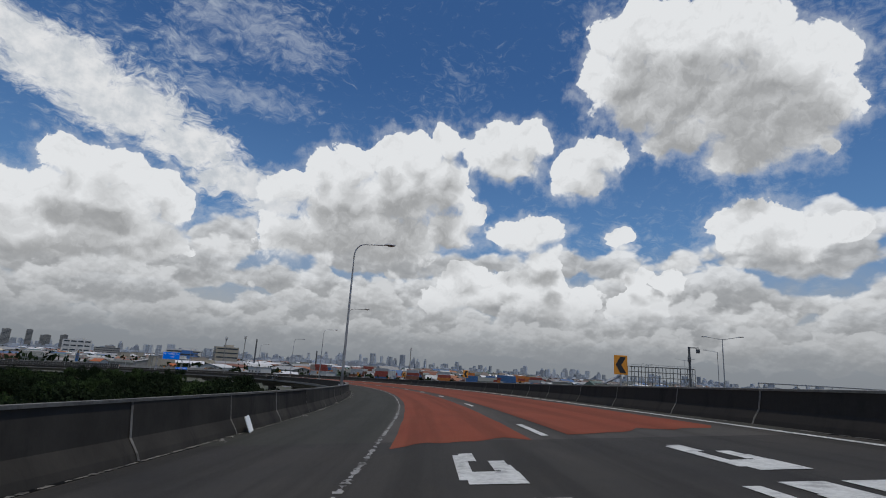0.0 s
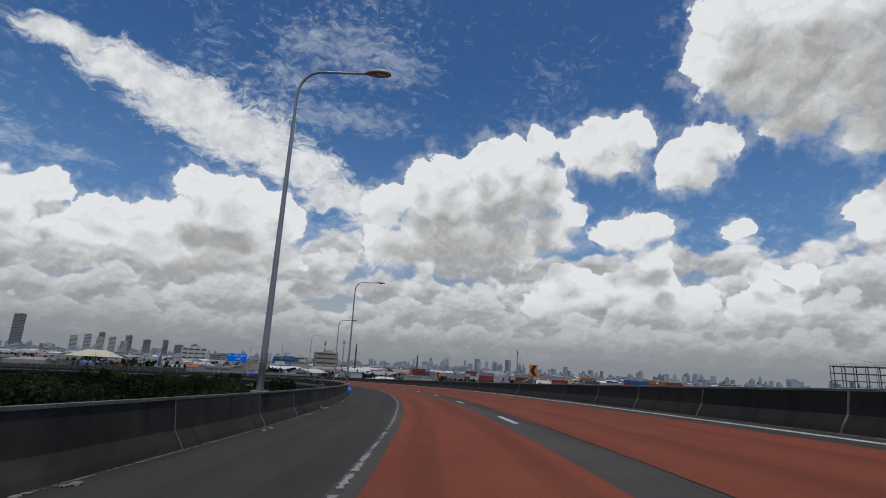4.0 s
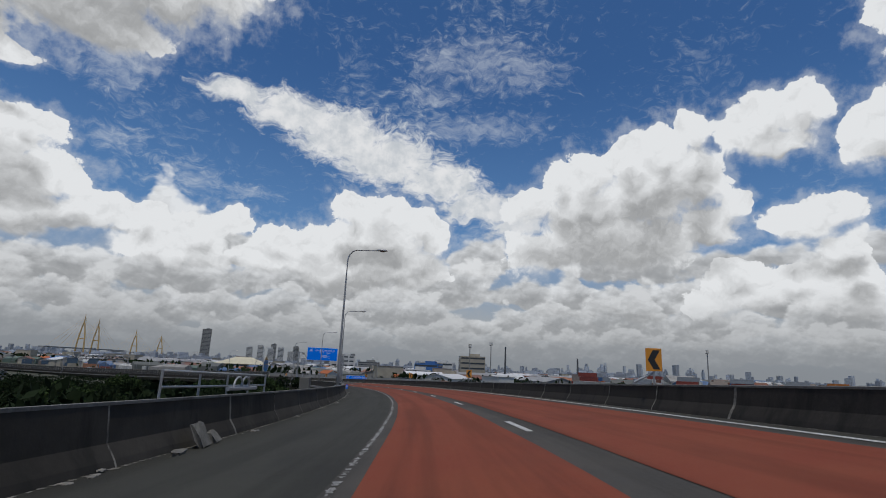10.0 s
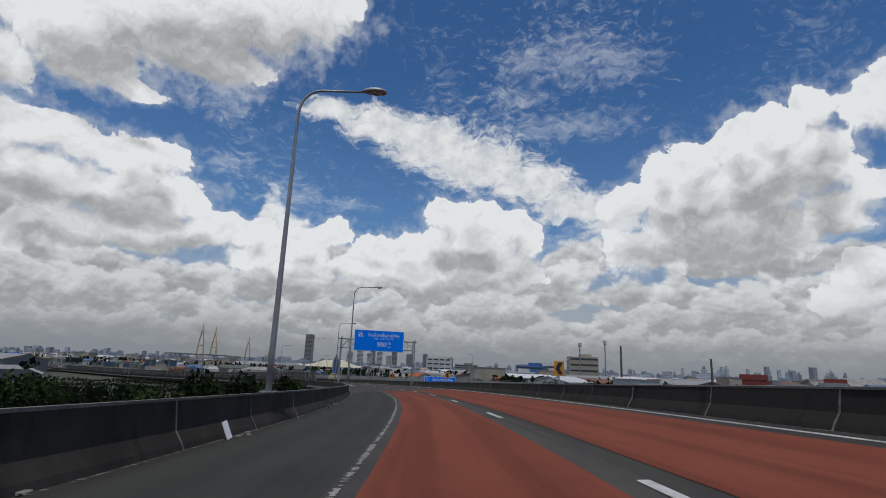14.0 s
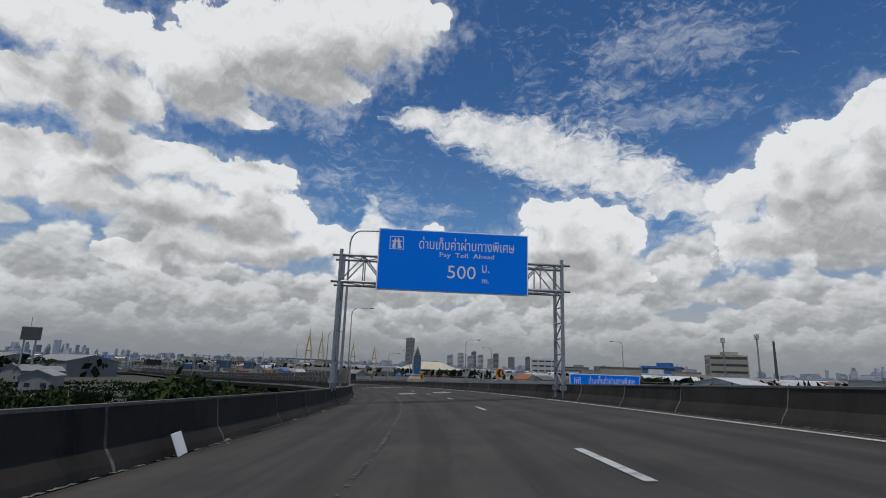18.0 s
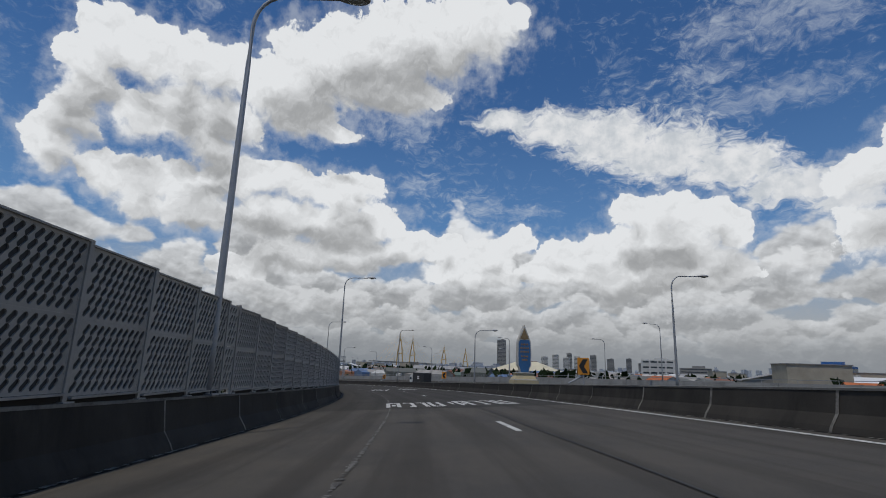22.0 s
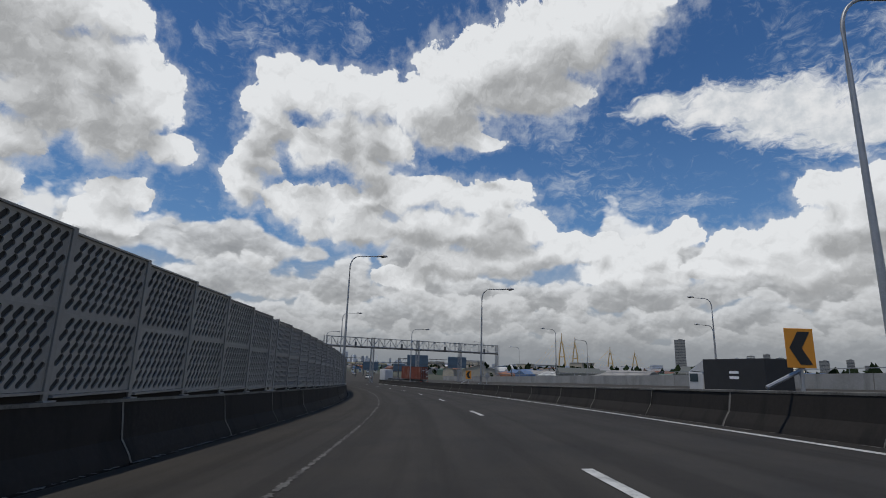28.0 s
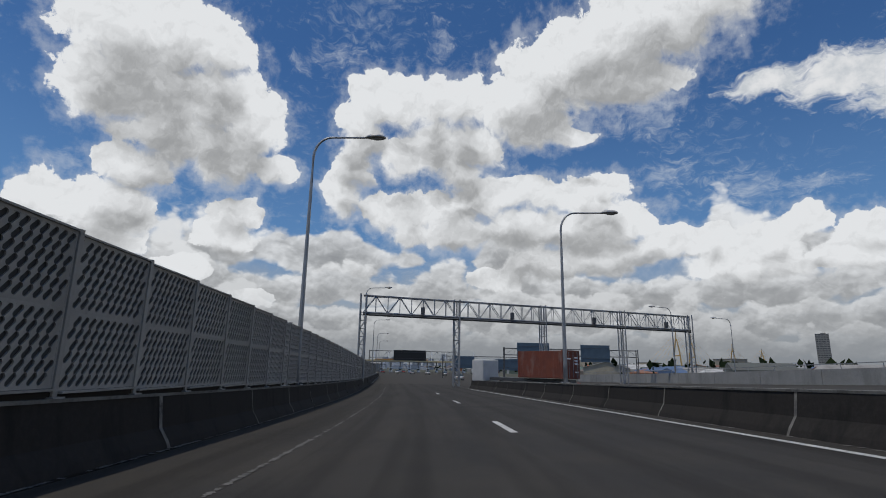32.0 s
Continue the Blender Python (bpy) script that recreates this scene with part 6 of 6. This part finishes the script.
def big_hall():
    ROOF = surface("cream ribbed roof", (0.58, 0.53, 0.38), 0.7, vary=0.2, scale=0.1, fine=2, bump=0.0)
    o = thing("assembly_hall", "broad hall under a cream hipped roof with shaded verandas", "hall")
    part("wall", box(bmesh.new(), (0, 0, 4.5), (50, 40, 9.0)), WALL_CREAM, o)
    part("veranda", box(bmesh.new(), (0, -21, 6.4), (48, 3, 0.4)), WALL_WHITE, o)
    for k in range(9):
        part("column", box(bmesh.new(), (-22 + k * 5.5, -22, 4.5), (0.8, 0.8, 9)), WALL_WHITE, o)
        part("opening", box(bmesh.new(), (-22 + k * 5.5 + 2.7, -20.05, 3.2), (3.6, 0.2, 5.2)), BACKING, o)
    bm = bmesh.new()
    a = [bm.verts.new(p) for p in ((-29, -25, 9), (29, -25, 9), (29, 25, 9), (-29, 25, 9))]
    b = [bm.verts.new(p) for p in ((-9, -3, 17), (9, -3, 17), (9, 3, 17), (-9, 3, 17))]
    bm.faces.new(b), bm.faces.new(a[::-1])
    for k in range(4):
        bm.faces.new((a[k], a[(k + 1) % 4], b[(k + 1) % 4], b[k]))
    part("roof", bm, ROOF, o)
    part("ridge", box(bmesh.new(), (0, 0, 17.2), (18, 1.2, 0.6)), ROOF_RUST, o)
    o.matrix_basis = pose(-543, 636, FLOOR_Z, 0, 0, 38)


big_hall()


def orange_shed(x, y, turn, w, d, roof, label):
    o = house_model("warehouse", w, d, 6, 3, WALL_CREAM, roof, label, "warehouse", "sheds of the port district", False)
    o.matrix_basis = pose(x, y, FLOOR_Z, 0, 0, turn)


orange_shed(-640, 540, 60, 22, 34, ROOF_ORANGE, "shed with a bright orange roof")
orange_shed(-700, 520, 70, 40, 90, ROOF_BLUE, "long shed with a blue roof beyond the plaza")
orange_shed(-610, 470, 70, 22, 50, ROOF_WHITE, "white-roofed shed beyond the joining road")


def bridge_pylon(x, y, tall, turn, label):
    GOLD = surface("ochre painted pylon", (0.50, 0.33, 0.13), 0.6, vary=0.15, bump=0.0)
    o = thing("bridge_pylon", label, "bridge pylon", "pylons of the cable-stayed bridges")
    for sx in (-1, 1):
        bm = bmesh.new()
        tube(bm, [(sx * 20, 0, 0), (sx * 13, 0, tall * 0.45), (sx * 2.4, 0, tall * 0.78)], [3.2, 2.8, 2.4], 6)
        part("leg", bm, GOLD, o)
    part("spire", rod(bmesh.new(), (0, 0, tall * 0.74), (0, 0, tall), 2.6, 0.8, 6), GOLD, o)
    part("crossbeam", box(bmesh.new(), (0, 0, tall * 0.4), (30, 4, 4)), GOLD, o)
    for sy in (-1, 1):
        for k in range(5):
            part("cable", rod(bmesh.new(), (0, 0, tall * (0.78 + 0.035 * k)), (0, sy * (50 + 34 * k), tall * 0.2), 0.35, sides=4), GOLD, o)
    part("deck", box(bmesh.new(), (0, 0, tall * 0.17), (26, 420, 4)), WALL_GREY, o)
    o.matrix_basis = pose(x, y, FLOOR_Z, 0, 0, turn)


for x, y, tall in ((-2430, 1505, 176), (-2640, 1690, 176), (-2910, 2062, 150), (-3000, 2284, 140)):
    bridge_pylon(x, y, tall, 25, "ochre A-frame pylon of a cable-stayed bridge on the skyline")


def mast(x, y, tall, label, kind):
    o = thing("telecom_mast" if kind else "chimney", label, "mast" if kind else "chimney")
    part("shaft", rod(bmesh.new(), (0, 0, 0), (0, 0, tall), 0.9 if kind else 1.5, 0.5 if kind else 1.0, 8), WALL_GREY if kind else DARK_STEEL, o)
    if kind:
        for k in range(5):
            a = k * math.tau / 5
            part("antenna", box(bmesh.new(), (math.cos(a) * 1.6, math.sin(a) * 1.6, tall - 2), (0.5, 0.5, 3.4)), WALL_WHITE, o, "white panel antenna")
        part("collar", rod(bmesh.new(), (0, 0, tall - 4.4), (0, 0, tall - 4), 1.9, sides=10), DARK_STEEL, o)
    o.matrix_basis = pose(x, y, FLOOR_Z)


mast(-292, 745, 44, "telecom mast ringed with panel antennas", True)
mast(-268, 752, 47, "slim telecom mast with panel antennas", True)
mast(-280, 836, 46, "slender dark factory chimney", False)
mast(-190, 860, 34, "slender dark factory chimney", False)
mast(-39, 845, 48, "floodlight mast of the container yard", True)


# ---- container yard ----
def yard_box(parent, material):
    bm = box(bmesh.new(), (0, 0, 1.3), (2.5, 12.1, 2.55), bevel=0.03)
    for k in range(15):
        for sx in (-1, 1):
            box(bm, (sx * 1.26, -5.6 + k * 0.8, 1.3), (0.06, 0.4, 2.3))
    part("container_body", bm, material, parent)
    part("door", box(bmesh.new(), (0, -6.07, 1.3), (2.2, 0.06, 2.3), bevel=0.01), material, parent, "double container door")


def container_models():
    out = []
    for name, c in (("orange", (0.48, 0.16, 0.03)), ("red", (0.26, 0.05, 0.035)), ("blue", (0.04, 0.12, 0.28)), ("grey", (0.3, 0.32, 0.34)), ("white", (0.55, 0.55, 0.53)), ("brown", (0.19, 0.08, 0.05))):
        mat = surface(name + " container paint", c, 0.7, vary=0.25, scale=0.5, fine=4, bump=0.0, piece=0.4)
        o = thing("freight_container", name + " corrugated freight container in the yard", "container", "containers stacked in the yard")
        yard_box(o, mat)
        out.append(o)
    return out


BOXES = container_models()
taken = [False] * len(BOXES)
for row in range(8):
    for col in range(9):
        k = rng.choice((0, 0, 1, 1, 5, 2, 3, 4)) if col > 3 else rng.choice((1, 2, 3, 4, 5, 1))
        for level in range(rng.choice((0, 3, 4, 5, 5, 6))):
            x, y = -110 + col * 30 + rng.uniform(-1, 1), 500 + row * 24 + (col % 3) * 6
            kk = k if rng.random() < 0.6 else rng.randrange(6)
            m = pose(x, y, FLOOR_Z + level * 2.6, 0, 0, 78)
            if taken[kk]:
                copy_thing(BOXES[kk], m)
            else:
                taken[kk] = True
                BOXES[kk].matrix_basis = m


# ---- far skyline ----
def skyline(name, count, near, far, lo, hi, seed, material, label):
    r = random.Random(seed)
    verts, faces = [], []
    for k in range(count):
        ang, dist = radians(r.uniform(-60, 150)), r.uniform(near, far)
        x, y = -150 - math.sin(ang) * dist, 200 + math.cos(ang) * dist
        cluster = 0.45 + 0.9 * max(0, noise.noise((math.degrees(ang) * 0.07, seed * 3.1, 0)) + 0.25)
        if near < 600 and near_ramp(x, y, 45):
            continue
        w, d, h = r.uniform(9, 30), r.uniform(9, 30), lo + (hi - lo) * r.random() ** 2.2 * cluster
        if lo == 5 and math.degrees(ang) > 15:
            h = 4 + 0.35 * h
        t = r.uniform(0, 1.5)
        steps = ((1.0, 0.0, h),) if r.random() < 0.6 else ((1.0, 0.0, h * 0.8), (0.55, h * 0.8, h))
        if lo == 5:  # small pitched roofs, ridge along the longer side
            i, (a, b) = len(verts), (max(w, d) / 2, min(w, d) / 2)
            eave = h * 0.68
            for px, py, z in [(sx * a, sy * b, q) for q in (0, eave) for sx, sy in ((-1, -1), (1, -1), (1, 1), (-1, 1))] + [(-a, 0, h), (a, 0, h)]:
                verts.append((x + px * math.cos(t) - py * math.sin(t), y + px * math.sin(t) + py * math.cos(t), FLOOR_Z + z))
            faces += [(i, i + 1, i + 5, i + 4), (i + 1, i + 2, i + 6, i + 9, i + 5), (i + 2, i + 3, i + 7, i + 6), (i + 3, i, i + 4, i + 8, i + 7), (i + 4, i + 5, i + 9, i + 8), (i + 6, i + 7, i + 8, i + 9)]
            continue
        for f, z0, z1 in steps:
            i = len(verts)
            for z in (z0, z1):
                for sx, sy in ((-1, -1), (1, -1), (1, 1), (-1, 1)):
                    px, py = sx * w * f / 2, sy * d * f / 2
                    verts.append((x + px * math.cos(t) - py * math.sin(t), y + px * math.sin(t) + py * math.cos(t), FLOOR_Z + z))
            faces += [(i, i + 1, i + 5, i + 4), (i + 1, i + 2, i + 6, i + 5), (i + 2, i + 3, i + 7, i + 6), (i + 3, i, i + 4, i + 7), (i + 4, i + 5, i + 6, i + 7)]
    me = bpy.data.meshes.new(name)
    me.from_pydata(verts, [], faces)
    me.materials.append(material)
    tagged(part(name, me, material), label, "skyline", kind="stuff")


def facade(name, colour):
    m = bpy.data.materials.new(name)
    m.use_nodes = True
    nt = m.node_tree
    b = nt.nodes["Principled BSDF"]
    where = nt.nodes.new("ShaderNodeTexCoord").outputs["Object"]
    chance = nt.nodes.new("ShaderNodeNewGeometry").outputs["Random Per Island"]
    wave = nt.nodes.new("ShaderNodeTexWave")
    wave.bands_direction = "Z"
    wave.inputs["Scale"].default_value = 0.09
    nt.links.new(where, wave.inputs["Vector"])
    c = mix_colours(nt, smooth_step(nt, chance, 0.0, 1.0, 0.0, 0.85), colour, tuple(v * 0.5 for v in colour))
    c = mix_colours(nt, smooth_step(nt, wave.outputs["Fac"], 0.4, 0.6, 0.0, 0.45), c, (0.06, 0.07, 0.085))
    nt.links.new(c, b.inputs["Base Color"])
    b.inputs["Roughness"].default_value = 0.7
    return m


# distance haze is put into the base colour: paler and bluer walls
HAZED_WALL = facade("far facades with haze in the colour", (0.56, 0.60, 0.66))


def mixed_roofs():
    """Paint and rust in many colours, one to a roof."""
    m = bpy.data.materials.new("mixed low roofs")
    m.use_nodes = True
    nt = m.node_tree
    chance = nt.nodes.new("ShaderNodeNewGeometry").outputs["Random Per Island"]
    ramp = nt.nodes.new("ShaderNodeValToRGB")
    ramp.color_ramp.interpolation = "CONSTANT"
    nt.links.new(chance, ramp.inputs[0])
    e = ramp.color_ramp.elements
    e[0].color = (0.16, 0.13, 0.11, 1)
    e[1].position, e[1].color = 0.92, (0.08, 0.15, 0.28, 1)
    for at, c in ((0.2, (0.30, 0.29, 0.27)), (0.38, (0.20, 0.08, 0.05)), (0.5, (0.11, 0.12, 0.11)), (0.64, (0.31, 0.13, 0.065)), (0.7, (0.5, 0.5, 0.48)), (0.82, (0.10, 0.15, 0.12))):
        e.new(at).color = (*c, 1)
    grit = noise_node(nt, nt.nodes.new("ShaderNodeTexCoord").outputs["Object"], 0.3, 4, 0.6)
    c = mix_colours(nt, smooth_step(nt, grit, 0.4, 0.7, 0.0, 0.5), ramp.outputs[0], (0.12, 0.11, 0.10))
    nt.links.new(c, nt.nodes["Principled BSDF"].inputs["Base Color"])
    nt.nodes["Principled BSDF"].inputs["Roughness"].default_value = 0.8
    return m


MIXED = mixed_roofs()
skyline("skyline_far", 1500, 2900, 4300, 10, 88, 5, HAZED_WALL, "grey towers and blocks of the distant city")
skyline("skyline_middle", 1300, 1400, 2900, 6, 26, 8, HAZED_WALL, "grey mid-rise blocks of the outer city")
skyline("low_roofs", 7200, 430, 2000, 5, 17, 13, MIXED, "crowded low roofs of the outer city")


# far trees between the roofs
verts, faces = [], []
for k in range(9000):
    ang, dist = radians(rng.uniform(-60, 150)), 260 + 1500 * rng.random()
    x, y = -150 - math.sin(ang) * dist, 200 + math.cos(ang) * dist
    if noise.noise((x * 0.012, y * 0.012, 4.0)) < 0.0 or near_ramp(x, y, 30):
        continue
    for j in range(4):
        e, i = rng.uniform(1.6, 3.4), len(verts)
        q = Euler((rng.uniform(0, 6), rng.uniform(0, 6), rng.uniform(0, 6))).to_matrix()
        c = Vector((x + rng.uniform(-4, 4), y + rng.uniform(-4, 4), FLOOR_Z + rng.uniform(1, 9)))
        verts += [c + q @ Vector(v) for v in ((-e, 0, 0), (0, -e * 0.6, 0.3), (e, 0, 0), (0, e * 0.6, -0.3))]
        faces.append((i, i + 1, i + 2, i + 3))
me = bpy.data.meshes.new("far_trees")
me.from_pydata(verts, [], faces)
me.materials.append(LEAF)
tagged(part("far_trees", me, LEAF), "dark tree crowns among the far roofs", "trees", kind="stuff")


# ---- piers under the ramp ----
for k in range(26):
    s = -40 + k * 36.0
    p = on_road(s, 1.3, 0, False)
    bm = bmesh.new()
    tall = p.z - 2.0 - FLOOR_Z
    box(bm, (0, 0, tall / 2), (2.6, 1.8, tall), bevel=0.2)
    box(bm, (0, 0, tall - 0.5), (7.0, 2.0, 1.0), bevel=0.15)
    o = part("ramp_pier", bm, DECK)
    tagged(o, "stained concrete pier under the raised ramp", "bridge pier", "piers under the ramp", "structure")
    o.matrix_basis = pose(p.x, p.y, FLOOR_Z, 0, 0, road_turn(s))


# ---- poles, boards and frames beyond the barriers ----
def tall_lamp(x, y, top, arms, label):
    o = thing("street_lamp", label, "street lamp", "lamp posts of the roads beyond")
    part("pole", rod(bmesh.new(), (0, 0, 0), (0, 0, top - FLOOR_Z), 0.16, 0.08), STEEL, o)
    for sx in arms:
        part("arm", rod(bmesh.new(), (0, 0, top - FLOOR_Z - 0.1), (sx * 2.6, 0, top - FLOOR_Z + 0.35), 0.05), STEEL, o)
        part("lamp_head", box(bmesh.new(), (sx * 3.0, 0, top - FLOOR_Z + 0.4), (0.9, 0.3, 0.16), bevel=0.04), LAMP, o, "flat grey lamp head")
    o.matrix_basis = pose(x, y, FLOOR_Z, 0, 0, -35)


tall_lamp(52, 96, 9.3, (-1, 1), "double-armed steel street lamp on the road beyond")
tall_lamp(77, 145, 9.9, (-1,), "single-armed steel street lamp on the road beyond")
tall_lamp(96, 205, 9.6, (-1, 1), "double-armed steel street lamp on the road beyond")
tall_lamp(116, 290, 9.6, (-1, 1), "double-armed steel street lamp on the road beyond")


def camera_pole():
    o = thing("camera_pole", "dark steel pole carrying a boxed traffic camera", "camera pole")
    top = 5.6 - FLOOR_Z
    part("pole", rod(bmesh.new(), (0, 0, 0), (0, 0, top), 0.17, 0.14), DARK_STEEL, o)
    part("bracket", box(bmesh.new(), (0.5, 0, top - 0.1), (1.2, 0.12, 0.12)), DARK_STEEL, o)
    part("camera_box", box(bmesh.new(), (1.0, 0, top - 0.5), (0.45, 0.5, 0.5), bevel=0.05), DARK_STEEL, o, "dark camera housing")
    part("cable_box", box(bmesh.new(), (0.0, -0.2, top - 1.6), (0.4, 0.2, 0.6), bevel=0.03), DARK_STEEL, o)
    o.matrix_basis = pose(32, 67, FLOOR_Z, 0, 0, -30)


camera_pole()


def open_frame(x, y, w, d, floors, storey, label, base=FLOOR_Z):
    """A bare building frame: columns, slabs and rails."""
    o = thing("building_frame", label, "building", "unfinished frames")
    nx, ny = max(2, int(w / 4)), 2
    for f in range(floors):
        part("slab", box(bmesh.new(), (0, 0, (f + 1) * storey), (w, d, 0.3)), PALE, o)
        for i in range(nx + 1):
            for j in range(ny):
                part("column", box(bmesh.new(), (-w / 2 + 0.2 + i * (w - 0.4) / nx, (j - 0.5) * (d - 0.4), (f + 0.5) * storey), (0.35, 0.35, storey - 0.3)), PALE, o)
    for j in (-0.5, 0.5):
        part("rail", rod(bmesh.new(), (-w / 2, j * d, floors * storey + 1.1), (w / 2, j * d, floors * storey + 1.1), 0.05, sides=6), STEEL, o)
        for i in range(nx + 1):
            part("rail_post", rod(bmesh.new(), (-w / 2 + i * w / nx, j * d, floors * storey + 0.1), (-w / 2 + i * w / nx, j * d, floors * storey + 1.1), 0.04, sides=6), STEEL, o)
    o.matrix_basis = pose(x, y, base, 0, 0, -32)


open_frame(47, 66, 12, 8, 6, 3.1, "pale concrete building frame with roof rails")
open_frame(134, 317, 36, 12, 9, 3.0, "tall open steel frame standing over the roofs")


def billboard(x, y, z, w, h, turn, label):
    o = thing("billboard", label, "billboard")
    low = z - FLOOR_Z
    part("board", box(bmesh.new(), (0, 0, low + h / 2), (w, 0.5, h), bevel=0.05), DARK_STEEL, o, "dark board face")
    rim = part("frame", box(bmesh.new(), (0, 0.4, low + h / 2), (w + 0.4, 0.2, h + 0.4)), STEEL, o)
    for sx in (-0.3, 0.3):
        part("post", rod(bmesh.new(), (sx * w, 0.6, 0), (sx * w, 0.6, low + h), 0.35), STEEL, o)
    part("mast", rod(bmesh.new(), (-0.1 * w, 0.6, low + h), (-0.1 * w, 0.6, low + h + 4), 0.12), STEEL, o)
    o.matrix_basis = pose(x, y, FLOOR_Z, 0, 0, turn)


billboard(-392, 288, -1.6, 6.5, 5.0, 75, "large dark billboard standing over the low roofs")


def marker_sign():
    o = thing("diamond_sign", "grey back of a small diamond sign on the outer barrier", "road sign")
    part("post", rod(bmesh.new(), (0, 0, 0), (0, 0, 0.5), 0.03), STEEL, o)
    part("plate", box(bmesh.new(), (0, 0, 0), (0.42, 0.02, 0.42), matrix=Matrix.Translation((0, -0.04, 0.72)) @ Matrix.Rotation(radians(45), 4, "Y") ), STEEL, o)
    o.matrix_basis = place_on(515.0, RIGHT_FOOT + 0.42 + lane_shift(515.0), RIGHT_HIGH, 20)


marker_sign()

# broad dark crowns between the joining road and the city
for s, side, size in ((452, 118, 0.95), (455, 126, 1.05), (462, 112, 0.8), (440, 135, 0.9), (425, 140, 0.9), (468, 140, 0.9), (400, 150, 1.0)):
    p = on_road(s, side, 0, False)
    plant(1, p.x, p.y, s * 7.0, size)
